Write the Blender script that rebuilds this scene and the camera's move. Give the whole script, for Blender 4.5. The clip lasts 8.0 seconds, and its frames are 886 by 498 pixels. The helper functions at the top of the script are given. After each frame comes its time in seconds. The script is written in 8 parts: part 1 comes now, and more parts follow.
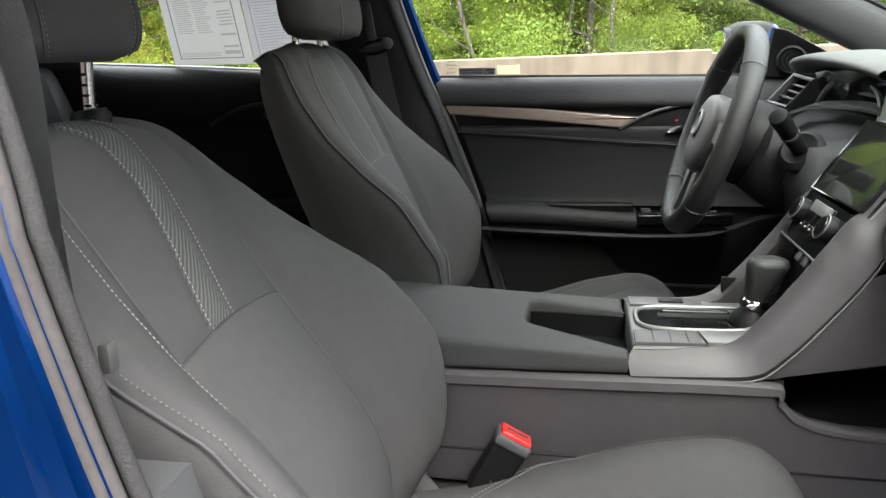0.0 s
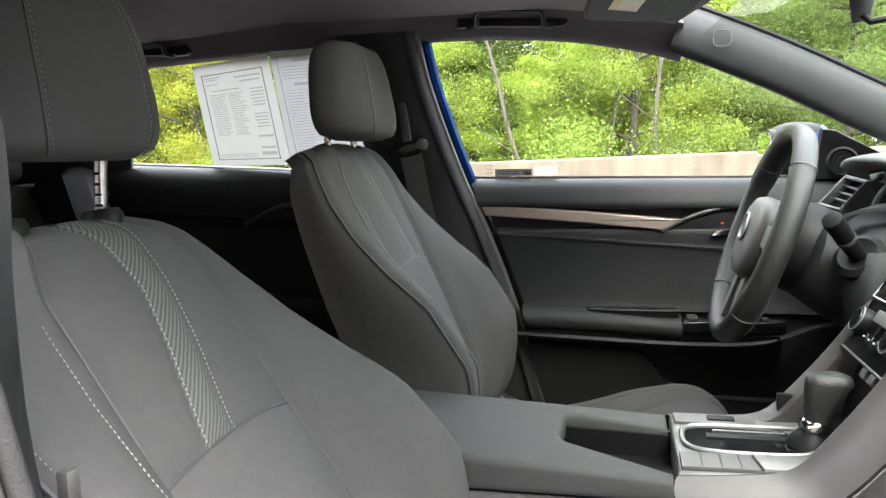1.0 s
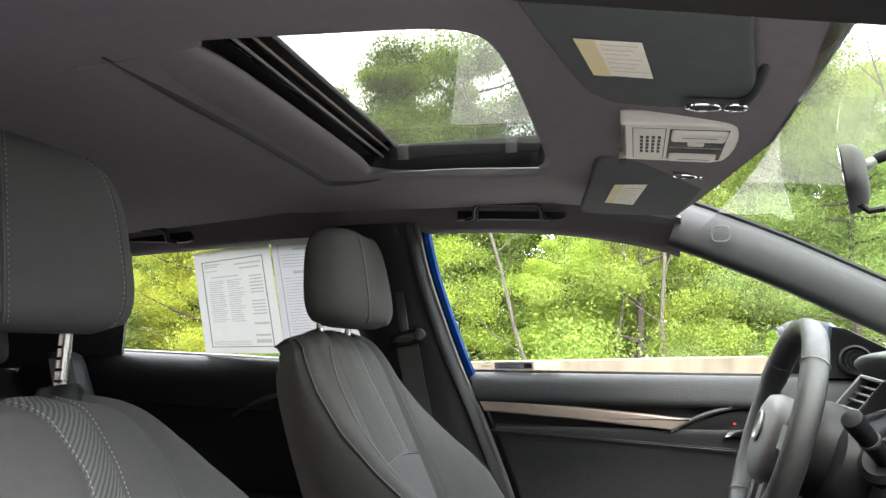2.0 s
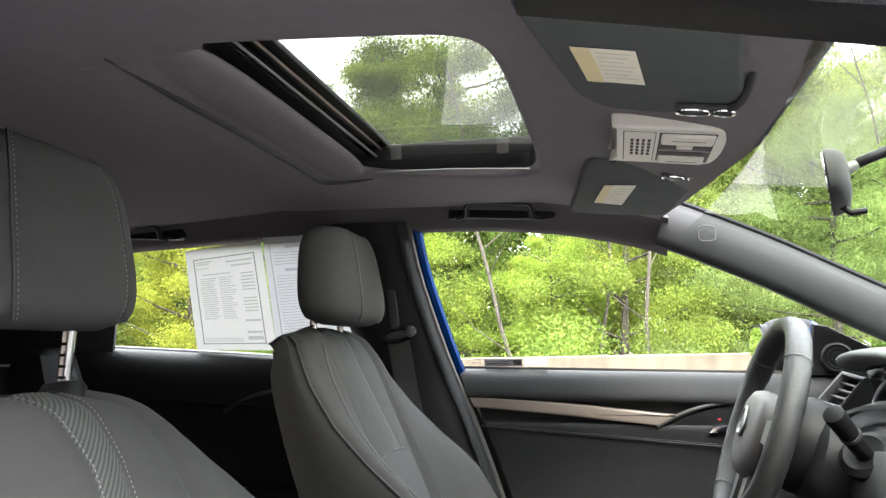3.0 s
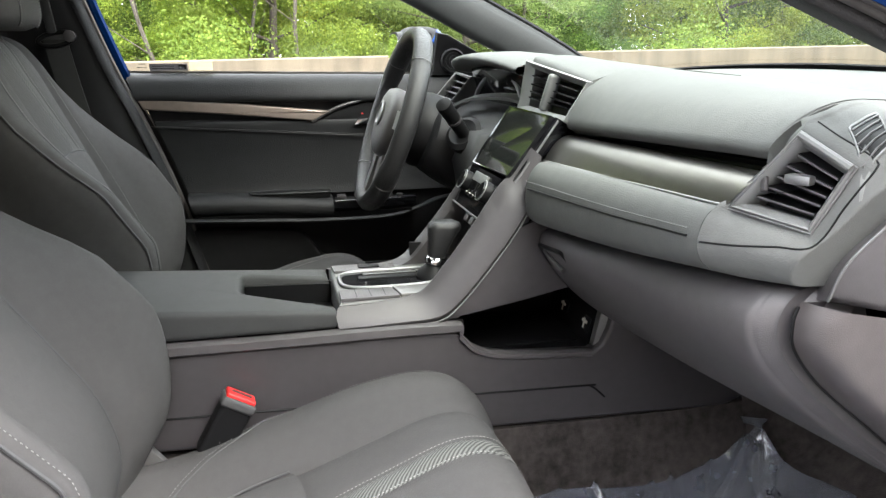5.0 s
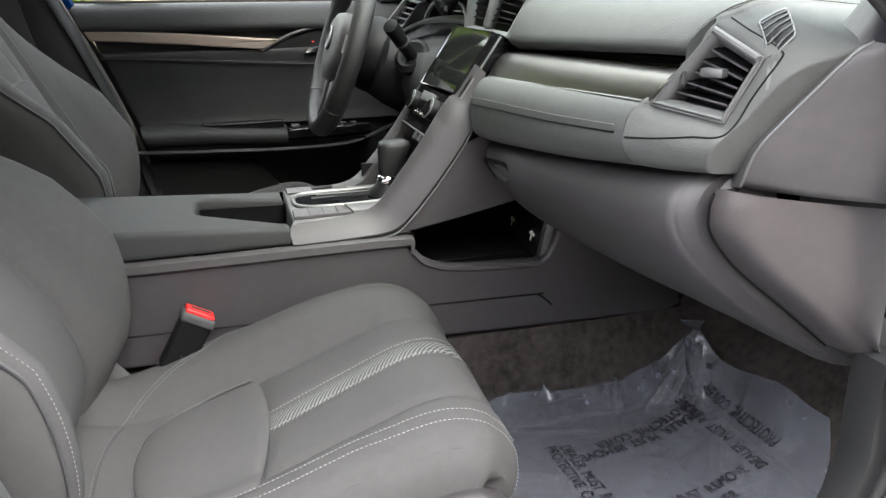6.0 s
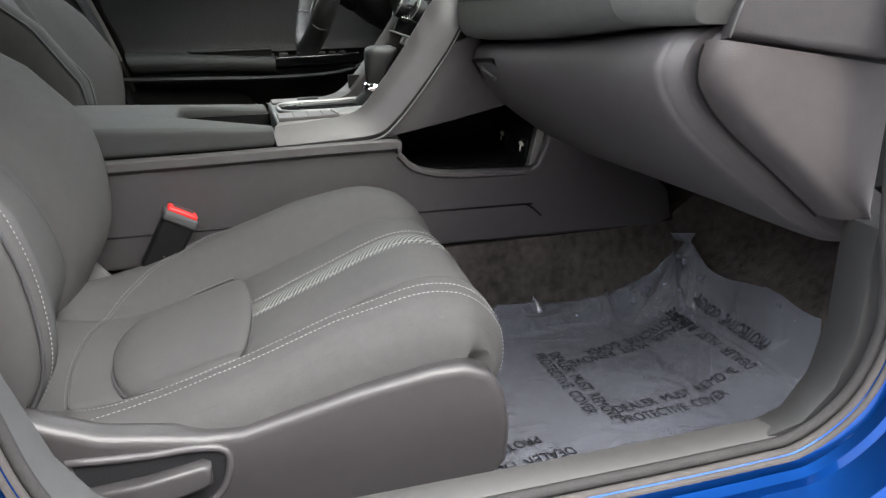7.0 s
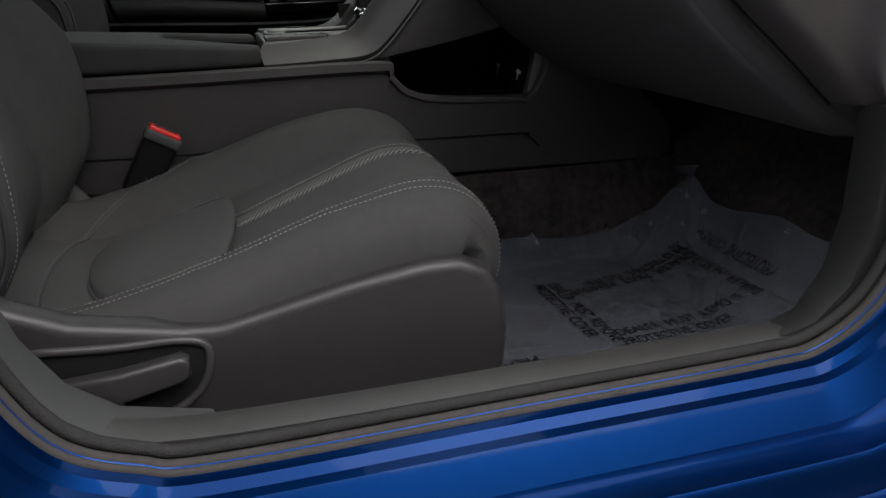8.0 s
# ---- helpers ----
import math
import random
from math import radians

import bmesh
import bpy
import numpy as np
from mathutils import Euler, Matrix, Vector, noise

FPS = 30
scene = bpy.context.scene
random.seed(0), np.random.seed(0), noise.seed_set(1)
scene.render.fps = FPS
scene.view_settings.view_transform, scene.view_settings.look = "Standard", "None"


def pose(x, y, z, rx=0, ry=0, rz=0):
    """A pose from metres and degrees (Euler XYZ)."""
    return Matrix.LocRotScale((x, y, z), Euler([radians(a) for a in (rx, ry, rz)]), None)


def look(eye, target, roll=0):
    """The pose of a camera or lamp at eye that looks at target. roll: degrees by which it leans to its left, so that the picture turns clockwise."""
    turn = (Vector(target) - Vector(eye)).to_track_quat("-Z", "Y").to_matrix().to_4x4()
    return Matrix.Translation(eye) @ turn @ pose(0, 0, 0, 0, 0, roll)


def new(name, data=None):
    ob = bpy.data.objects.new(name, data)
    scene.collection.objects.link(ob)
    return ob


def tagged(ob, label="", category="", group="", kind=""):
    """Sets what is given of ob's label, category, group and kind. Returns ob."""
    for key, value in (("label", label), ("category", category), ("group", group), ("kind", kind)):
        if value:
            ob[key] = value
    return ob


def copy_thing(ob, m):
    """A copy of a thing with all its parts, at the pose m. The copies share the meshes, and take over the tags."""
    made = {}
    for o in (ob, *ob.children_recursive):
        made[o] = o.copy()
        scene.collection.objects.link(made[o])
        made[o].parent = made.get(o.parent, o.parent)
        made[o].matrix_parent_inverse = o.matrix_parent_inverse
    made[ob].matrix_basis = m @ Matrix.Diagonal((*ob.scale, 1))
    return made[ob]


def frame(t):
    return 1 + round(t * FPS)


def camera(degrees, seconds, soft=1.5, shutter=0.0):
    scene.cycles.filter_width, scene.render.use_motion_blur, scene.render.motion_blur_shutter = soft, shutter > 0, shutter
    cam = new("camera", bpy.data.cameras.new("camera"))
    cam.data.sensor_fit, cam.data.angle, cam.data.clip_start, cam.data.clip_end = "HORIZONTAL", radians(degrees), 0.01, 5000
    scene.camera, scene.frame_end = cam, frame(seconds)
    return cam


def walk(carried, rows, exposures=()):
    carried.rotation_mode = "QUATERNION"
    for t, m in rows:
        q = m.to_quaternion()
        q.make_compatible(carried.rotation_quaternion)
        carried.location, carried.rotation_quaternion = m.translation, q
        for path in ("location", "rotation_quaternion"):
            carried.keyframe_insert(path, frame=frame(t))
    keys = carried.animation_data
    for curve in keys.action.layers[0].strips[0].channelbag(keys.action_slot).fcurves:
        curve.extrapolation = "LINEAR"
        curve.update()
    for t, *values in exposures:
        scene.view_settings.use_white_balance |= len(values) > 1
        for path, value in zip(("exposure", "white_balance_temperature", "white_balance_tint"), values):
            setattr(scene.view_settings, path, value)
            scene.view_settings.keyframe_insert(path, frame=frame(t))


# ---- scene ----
cam = camera(59.4, 8.0, soft=1.35)
PATH = [
    (0, (0.505, -1.087, 1.02), (0.163, 0.821, 0.527), -1.4),
    (0.5, (0.514, -1.04, 1.021), (0.118, 0.893, 0.694), -0.9),
    (1, (0.516, -1.021, 1.016), (0.058, 0.911, 0.776), -1.3),
    (1.5, (0.52, -1.007, 1.008), (0.056, 0.938, 1.026), -1.2),
    (2, (0.526, -0.968, 0.996), (0.055, 0.957, 1.268), -0.1),
    (3.3, (0.518, -1.018, 0.997), (0.127, 0.927, 1.251), 0.0),
    (3.5, (0.517, -1.052, 1.005), (0.199, 0.912, 1.207), -0.2),
    (4, (0.494, -1.135, 1.022), (0.452, 0.864, 0.99), -0.8),
    (4.5, (0.48, -1.194, 1.027), (0.727, 0.762, 0.689), -0.8),
    (5, (0.493, -1.218, 1.001), (0.909, 0.677, 0.514), -0.2),
    (5.2, (0.502, -1.224, 0.995), (0.945, 0.648, 0.447), -0.2),
    (6.3, (0.505, -1.289, 0.942), (1.001, 0.542, 0.31), -1.2),
    (6.5, (0.506, -1.294, 0.915), (1.0, 0.537, 0.278), -1.0),
    (7, (0.51, -1.297, 0.853), (1.004, 0.518, 0.175), -1.1),
    (7.5, (0.514, -1.299, 0.797), (1.004, 0.514, 0.11), -1.4),
    (8, (0.514, -1.291, 0.74), (1.013, 0.519, 0.051), -1.3),
]
STOPS = [(0, 0.0), (0.5, 0.26), (1, 0.48), (1.5, 0.70), (2, 0.52), (3.5, 0.62), (4, 0.38), (4.5, 0.34), (5, 0.20), (6.3, 0.0), (7, -0.11), (7.6, -0.25), (7.7, -0.72), (7.8, -1.15), (7.9, -1.65), (8, -2.25)]
BASE_STOPS = 2.9
walk(cam, [(t, look(eye, target, roll)) for t, eye, target, roll in PATH],
     [(t, BASE_STOPS + s) for t, s in STOPS])

# ---- light: bright hazy sky, soft sun from behind the camera's side ----
world = bpy.data.worlds.new("sky")
scene.world = world
world.use_nodes = True
wn, wl = world.node_tree.nodes, world.node_tree.links
sky = wn.new("ShaderNodeTexSky")
sky.sky_type, sky.sun_disc = "NISHITA", False
sky.sun_elevation, sky.sun_rotation = radians(51), radians(153)
sky.air_density, sky.dust_density = 1.0, 3.0
wn["Background"].inputs["Strength"].default_value = 0.20
# thin bright cloud over most of the sky
wtc, wno, wra, wmx = (wn.new("ShaderNode" + k) for k in ("TexCoord", "TexNoise", "MapRange", "Mix"))
wmx.data_type = "RGBA"
wno.inputs["Scale"].default_value, wno.inputs["Detail"].default_value = 3.0, 6
wra.inputs["From Min"].default_value, wra.inputs["From Max"].default_value = 0.36, 0.56
wra.inputs["To Min"].default_value, wra.inputs["To Max"].default_value = 0.45, 0.97
wl.new(wtc.outputs["Generated"], wno.inputs["Vector"])
wl.new(wno.outputs["Fac"], wra.inputs["Value"])
wl.new(wra.outputs[0], wmx.inputs["Factor"])
wl.new(sky.outputs[0], wmx.inputs["A"])
wmx.inputs["B"].default_value = (7.6, 7.7, 7.9, 1)
wl.new(wmx.outputs["Result"], wn["Background"].inputs["Color"])
sun = new("sun", bpy.data.lights.new("sun", "SUN"))
sun.data.energy, sun.data.angle, sun.data.color = 1.0, radians(40), (1.0, 0.97, 0.93)
SUN_FROM = Vector((0.28, -0.56, 0.78))
sun.matrix_world = look(SUN_FROM * 40, (0, 0, 0))


# ---- materials ----
def mat(name, col, rough=0.6, metal=0.0, var=0.15, scale=40.0, bump=0.0, bscale=300.0, spec=0.5, coat=0.0, rand=0.0):
    """A material with tone variation at two scales and a fine relief."""
    m = bpy.data.materials.new(name)
    m.use_nodes = True
    n, l = m.node_tree.nodes, m.node_tree.links
    p = n["Principled BSDF"]
    p.inputs["Roughness"].default_value, p.inputs["Metallic"].default_value = rough, metal
    p.inputs["Specular IOR Level"].default_value, p.inputs["Coat Weight"].default_value = spec, coat
    tc = n.new("ShaderNodeTexCoord")
    big, small = n.new("ShaderNodeTexNoise"), n.new("ShaderNodeTexNoise")
    big.inputs["Scale"].default_value, small.inputs["Scale"].default_value = scale * 0.12, scale
    big.inputs["Detail"].default_value = small.inputs["Detail"].default_value = 4
    mix = n.new("ShaderNodeMath")
    mix.operation = "ADD"
    for t in (big, small):
        l.new(tc.outputs["Object"], t.inputs["Vector"])
    l.new(big.outputs["Fac"], mix.inputs[0])
    l.new(small.outputs["Fac"], mix.inputs[1])
    ramp = n.new("ShaderNodeMapRange")
    ramp.inputs["From Min"].default_value, ramp.inputs["From Max"].default_value = 0.6, 1.4
    ramp.inputs["To Min"].default_value, ramp.inputs["To Max"].default_value = 1 - var, 1 + var
    l.new(mix.outputs[0], ramp.inputs["Value"])
    mul = n.new("ShaderNodeVectorMath")
    mul.operation = "SCALE"
    mul.inputs[0].default_value = col
    l.new(ramp.outputs[0], mul.inputs["Scale"])
    l.new(mul.outputs[0], p.inputs["Base Color"])
    if rand:
        info = n.new("ShaderNodeObjectInfo")
        hsv = n.new("ShaderNodeHueSaturation")
        rr = n.new("ShaderNodeMapRange")
        rr.inputs["To Min"].default_value, rr.inputs["To Max"].default_value = 1 - rand, 1 + rand
        l.new(info.outputs["Random"], rr.inputs["Value"])
        l.new(rr.outputs[0], hsv.inputs["Value"])
        l.new(mul.outputs[0], hsv.inputs["Color"])
        l.new(hsv.outputs[0], p.inputs["Base Color"])
    if bump:
        fine = n.new("ShaderNodeTexNoise")
        fine.inputs["Scale"].default_value, fine.inputs["Detail"].default_value = bscale, 3
        l.new(tc.outputs["Object"], fine.inputs["Vector"])
        b = n.new("ShaderNodeBump")
        b.inputs["Strength"].default_value, b.inputs["Distance"].default_value = bump, 0.0015
        l.new(fine.outputs["Fac"], b.inputs["Height"])
        l.new(b.outputs[0], p.inputs["Normal"])
    return m


def glass(name, col, rough=0.0, film=0.05, milk=0.0):
    """A thin pane: mostly clear with a mirror-like film."""
    m = bpy.data.materials.new(name)
    m.use_nodes = True
    n, l = m.node_tree.nodes, m.node_tree.links
    n.remove(n["Principled BSDF"])
    tr, gl, fr, mx = (n.new("ShaderNode" + k) for k in ("BsdfTransparent", "BsdfGlossy", "LayerWeight", "MixShader"))
    pw, sc = n.new("ShaderNodeMath"), n.new("ShaderNodeMath")
    pw.operation, sc.operation = "POWER", "MULTIPLY_ADD"
    pw.inputs[1].default_value, sc.inputs[1].default_value, sc.inputs[2].default_value = 4.5, 0.55, film
    tr.inputs["Color"].default_value = (*col, 1)
    gl.inputs["Roughness"].default_value = rough
    l.new(fr.outputs["Facing"], pw.inputs[0])
    l.new(pw.outputs[0], sc.inputs[0])
    l.new(sc.outputs[0], mx.inputs[0])
    l.new(tr.outputs[0], mx.inputs[1])
    l.new(gl.outputs[0], mx.inputs[2])
    l.new(mx.outputs[0], n["Material Output"].inputs["Surface"])
    if milk:
        df, m2 = n.new("ShaderNodeBsdfTranslucent"), n.new("ShaderNodeMixShader")
        df.inputs["Color"].default_value = (0.52, 0.51, 0.46, 1)
        m2.inputs[0].default_value = milk
        l.new(tr.outputs[0], m2.inputs[1])
        l.new(df.outputs[0], m2.inputs[2])
        l.new(m2.outputs[0], mx.inputs[1])
    return m


def sheer(m, share):
    """Lets some light through a thin opaque sheet."""
    n, l = m.node_tree.nodes, m.node_tree.links
    p = n["Principled BSDF"]
    tl, mx = n.new("ShaderNodeBsdfTranslucent"), n.new("ShaderNodeMixShader")
    l.new(p.inputs["Base Color"].links[0].from_socket, tl.inputs["Color"])
    mx.inputs[0].default_value = share
    l.new(p.outputs[0], mx.inputs[1])
    l.new(tl.outputs[0], mx.inputs[2])
    l.new(mx.outputs[0], n["Material Output"].inputs["Surface"])
    return m


def faint(m, share):
    """Thin print that lets most of what lies behind it show."""
    n, l = m.node_tree.nodes, m.node_tree.links
    tr, mx = n.new("ShaderNodeBsdfTransparent"), n.new("ShaderNodeMixShader")
    mx.inputs[0].default_value = share
    l.new(n["Principled BSDF"].outputs[0], mx.inputs[1])
    l.new(tr.outputs[0], mx.inputs[2])
    l.new(mx.outputs[0], n["Material Output"].inputs["Surface"])
    return m


def clear_film(m):
    """A thin film that is partly see-through, with patches of fine crinkles."""
    n, l = m.node_tree.nodes, m.node_tree.links
    p = n["Principled BSDF"]
    tr, mx = n.new("ShaderNodeBsdfTransparent"), n.new("ShaderNodeMixShader")
    mx.inputs[0].default_value = 0.20
    l.new(p.outputs[0], mx.inputs[1])
    l.new(tr.outputs[0], mx.inputs[2])
    l.new(mx.outputs[0], n["Material Output"].inputs["Surface"])
    tc, spot, patch = n.new("ShaderNodeTexCoord"), n.new("ShaderNodeTexVoronoi"), n.new("ShaderNodeTexNoise")
    spot.inputs["Scale"].default_value, patch.inputs["Scale"].default_value = 190.0, 7.0
    cut, mul, b = n.new("ShaderNodeMapRange"), n.new("ShaderNodeMath"), n.new("ShaderNodeBump")
    cut.inputs["From Min"].default_value, cut.inputs["From Max"].default_value = 0.53, 0.72
    mul.operation = "MULTIPLY"
    l.new(tc.outputs["Object"], spot.inputs["Vector"])
    l.new(tc.outputs["Object"], patch.inputs["Vector"])
    l.new(patch.outputs["Fac"], cut.inputs["Value"])
    l.new(spot.outputs["Distance"], mul.inputs[0])
    l.new(cut.outputs[0], mul.inputs[1])
    l.new(mul.outputs[0], b.inputs["Height"])
    b.inputs["Strength"].default_value, b.inputs["Distance"].default_value = 0.28, 0.0020
    l.new(p.inputs["Normal"].links[0].from_socket, b.inputs["Normal"])
    l.new(b.outputs[0], p.inputs["Normal"])
    return m


def weave(name, col, light, across_rib, pitch=0.0046, rough=0.85, bump=0.5):
    """A woven cloth with fine diagonal ribs; across_rib is the direction square to them."""
    m = mat(name, col, rough, var=0.12, scale=60, spec=0.25)
    n, l = m.node_tree.nodes, m.node_tree.links
    p = n["Principled BSDF"]
    tc, dot, sc, nz, add, sn, mr = (n.new("ShaderNode" + k) for k in ("TexCoord", "VectorMath", "Math", "TexNoise", "Math", "Math", "MapRange"))
    dot.operation, sc.operation, add.operation, sn.operation = "DOT_PRODUCT", "MULTIPLY", "MULTIPLY_ADD", "SINE"
    dot.inputs[1].default_value = Vector(across_rib).normalized()
    sc.inputs[1].default_value = 2 * math.pi / pitch
    nz.inputs["Scale"].default_value, add.inputs[1].default_value = 90.0, 2.2
    mr.inputs["From Min"].default_value = -1.0
    l.new(tc.outputs["Object"], dot.inputs[0])
    l.new(tc.outputs["Object"], nz.inputs["Vector"])
    l.new(dot.outputs["Value"], sc.inputs[0])
    l.new(nz.outputs["Fac"], add.inputs[0])
    l.new(sc.outputs[0], add.inputs[2])
    l.new(add.outputs[0], sn.inputs[0])
    l.new(sn.outputs[0], mr.inputs["Value"])
    mixc = n.new("ShaderNodeMix")
    mixc.data_type = "RGBA"
    old = p.inputs["Base Color"].links[0].from_socket
    l.new(mr.outputs[0], mixc.inputs["Factor"])
    l.new(old, mixc.inputs["A"])
    mixc.inputs["B"].default_value = (*light, 1)
    l.new(mixc.outputs["Result"], p.inputs["Base Color"])
    b = n.new("ShaderNodeBump")
    b.inputs["Strength"].default_value, b.inputs["Distance"].default_value = bump, 0.0008
    l.new(mr.outputs[0], b.inputs["Height"])
    l.new(b.outputs[0], p.inputs["Normal"])
    return m


CLOTH = mat("seat_cloth", (0.051, 0.050, 0.050), 0.9, var=0.09, scale=600, bump=0.5, bscale=1400, spec=0.25)
CLOTH_PANEL = mat("seat_insert_cloth", (0.054, 0.053, 0.053), 0.9, var=0.09, scale=600, bump=0.5, bscale=1100, spec=0.25)
TWILL = weave("back_strip_cloth", (0.036, 0.037, 0.036), (0.088, 0.090, 0.086), (-0.53, -1.0, 0.85))
TWILL_SEAT = weave("cushion_strip_cloth", (0.030, 0.031, 0.030), (0.125, 0.128, 0.122), (0.93, -0.8, 0.37))
THREAD = mat("thread", (0.18, 0.18, 0.175), 0.7, var=0.1)
DARK_THREAD = mat("dark_thread", (0.12, 0.12, 0.12), 0.7, var=0.1)
PIPING = mat("piping", (0.035, 0.035, 0.037), 0.6, var=0.1)
PLASTIC = mat("grained_plastic", (0.060, 0.056, 0.058), 0.50, var=0.14, scale=60, bump=0.28, bscale=800)
SKIRT_PLASTIC = mat("seat_skirt_plastic", (0.027, 0.025, 0.026), 0.42, var=0.14, scale=60, bump=0.22, bscale=900)
END_PLASTIC = mat("end_panel_plastic", (0.052, 0.046, 0.046), 0.46, var=0.14, scale=60, bump=0.22, bscale=900)
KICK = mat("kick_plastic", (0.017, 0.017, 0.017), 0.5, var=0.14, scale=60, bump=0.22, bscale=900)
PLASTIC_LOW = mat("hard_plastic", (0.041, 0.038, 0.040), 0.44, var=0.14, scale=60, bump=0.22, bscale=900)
VENT_GREY = mat("vent_grey", (0.115, 0.117, 0.115), 0.4, var=0.06, scale=60, bump=0.2, bscale=900)
SOFT = mat("soft_dash", (0.098, 0.101, 0.098), 0.72, var=0.08, scale=60, bump=0.4, bscale=600, spec=0.10)
VINYL_ARM = mat("armrest_cloth", (0.034, 0.035, 0.035), 0.75, var=0.08, scale=300, bump=0.4, bscale=1000, spec=0.3)
VISOR = mat("visor_cloth", (0.082, 0.088, 0.088), 0.9, var=0.10, scale=300, bump=0.4, bscale=1200, spec=0.2)
INK_BLACK = mat("black_print", (0.004, 0.004, 0.005), 0.9, var=0.02, spec=0.03)
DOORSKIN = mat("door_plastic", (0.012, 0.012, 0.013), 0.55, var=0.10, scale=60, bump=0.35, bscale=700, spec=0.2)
VINYL = mat("door_vinyl", (0.015, 0.0155, 0.0165), 0.55, var=0.10, scale=50, bump=0.6, bscale=420, spec=0.20)
BLACK = mat("black_plastic", (0.006, 0.006, 0.0065), 0.5, var=0.1, spec=0.15)
GLOSS = mat("black_gloss", (0.006, 0.006, 0.007), 0.08, var=0.05)
BRUSHED = mat("dark_brushed_trim", (0.105, 0.100, 0.092), 0.33, metal=0.85, var=0.15, scale=30)
TAUPE = mat("taupe_trim", (0.25, 0.205, 0.175), 0.38, metal=0.5, var=0.12, scale=60)
SILVER = mat("silver_paint", (0.20, 0.20, 0.20), 0.42, metal=0.7, var=0.06)
SATIN = mat("satin_metal", (0.22, 0.215, 0.21), 0.46, metal=0.9, var=0.06)
CHROME = mat("chrome", (0.75, 0.75, 0.76), 0.12, metal=1.0, var=0.04)
STEEL = mat("post_steel", (0.62, 0.62, 0.62), 0.2, metal=1.0, var=0.06)
LEATHER = mat("wheel_leather", (0.017, 0.017, 0.018), 0.40, var=0.14, scale=80, bump=0.7, bscale=650, spec=0.4)
SEAL_CLOTH = mat("seal_cloth", (0.030, 0.029, 0.029), 0.85, var=0.15, scale=300, bump=0.6, bscale=500, spec=0.2)
SEAL_LIP = mat("seal_lip", (0.052, 0.048, 0.046), 0.8, var=0.2, scale=160, spec=0.2)
RUBBER = mat("rubber_seal", (0.050, 0.045, 0.042), 0.6, var=0.25, scale=90, bump=0.3, bscale=400)
BLUE = mat("blue_paint", (0.0003, 0.0195, 0.100), 0.28, metal=0.8, var=0.04, coat=0.14, spec=0.1)
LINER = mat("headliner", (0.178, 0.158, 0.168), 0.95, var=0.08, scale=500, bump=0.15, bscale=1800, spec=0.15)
# headliner tone halved: the shade along the roof sides is in the colour
LINER_SHADED = mat("roof_side_trim", (0.090, 0.078, 0.084), 0.9, var=0.08, scale=500, bump=0.15, bscale=1500, spec=0.15)
LINER_TRIM = mat("pillar_trim", (0.052, 0.053, 0.054), 0.7, var=0.10, scale=200, bump=0.15, bscale=900, spec=0.3)
SILL_GREY = mat("sill_plastic", (0.037, 0.036, 0.035), 0.45, var=0.16, scale=60, bump=0.25, bscale=800)
CARPET = mat("carpet", (0.046, 0.040, 0.038), 1.0, var=0.65, scale=70, bump=1.0, bscale=500, spec=0.1)
IVORY = mat("ivory_plastic", (0.66, 0.62, 0.56), 0.45, var=0.05)
PAPER = sheer(mat("paper", (0.235, 0.230, 0.222), 0.8, var=0.04), 0.5)
PAPER_TINT = sheer(mat("paper_tint", (0.205, 0.202, 0.208), 0.8, var=0.04), 0.5)
PAPER_YELLOW = sheer(mat("yellow_film", (0.80, 0.78, 0.58), 0.7, var=0.05), 0.6)
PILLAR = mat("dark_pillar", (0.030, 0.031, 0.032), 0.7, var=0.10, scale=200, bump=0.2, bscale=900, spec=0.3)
INK = faint(mat("ink", (0.09, 0.09, 0.09), 0.8, var=0.05), 0.45)
INK_PALE = faint(mat("pale_ink", (0.11, 0.11, 0.11), 0.8, var=0.05), 0.68)
LABEL = mat("visor_label", (0.80, 0.74, 0.62), 0.7, var=0.08, scale=60)
LABEL_INK = mat("faint_label_print", (0.60, 0.54, 0.44), 0.7, var=0.06)
YELLOW = mat("ochre_mark", (0.72, 0.60, 0.34), 0.6, var=0.06)
RED = mat("red_button", (0.65, 0.02, 0.02), 0.35, var=0.06)
GLASS = glass("window_glass", (0.93, 0.95, 0.92))
GLASS_TINT = glass("windscreen_glass", (0.76, 0.80, 0.76))
# milky sheet that imitates a pale reflection in the windscreen
GLASS_HAZE = glass("sun_band", (0.80, 0.79, 0.70), film=0.02, milk=0.055)
TINTED = glass("roof_glass", (0.21, 0.222, 0.195), film=0.030, milk=0.012)
SCREEN = mat("screen_glass", (0.012, 0.013, 0.012), 0.06, var=0.02, spec=0.9)
FILM = clear_film(mat("protective_film", (0.098, 0.104, 0.122), 0.035, var=0.22, scale=34, bump=0.10, bscale=30, spec=1.0))
MIRROR = mat("mirror_glass", (0.85, 0.85, 0.85), 0.02, metal=1.0, var=0.0)
CONCRETE = mat("concrete", (0.118, 0.096, 0.068), 0.9, var=0.22, scale=6, bump=0.4, bscale=60)
ASPHALT = mat("deck_surface", (0.145, 0.14, 0.132), 0.9, var=0.2, scale=12, bump=0.4, bscale=120)
BRICKWORK = mat("brown_brickwork", (0.10, 0.075, 0.06), 0.9, var=0.25, scale=8, bump=0.4, bscale=40)
BARK = mat("bark", (0.060, 0.050, 0.040), 0.95, var=0.35, scale=20, bump=0.5, bscale=60)


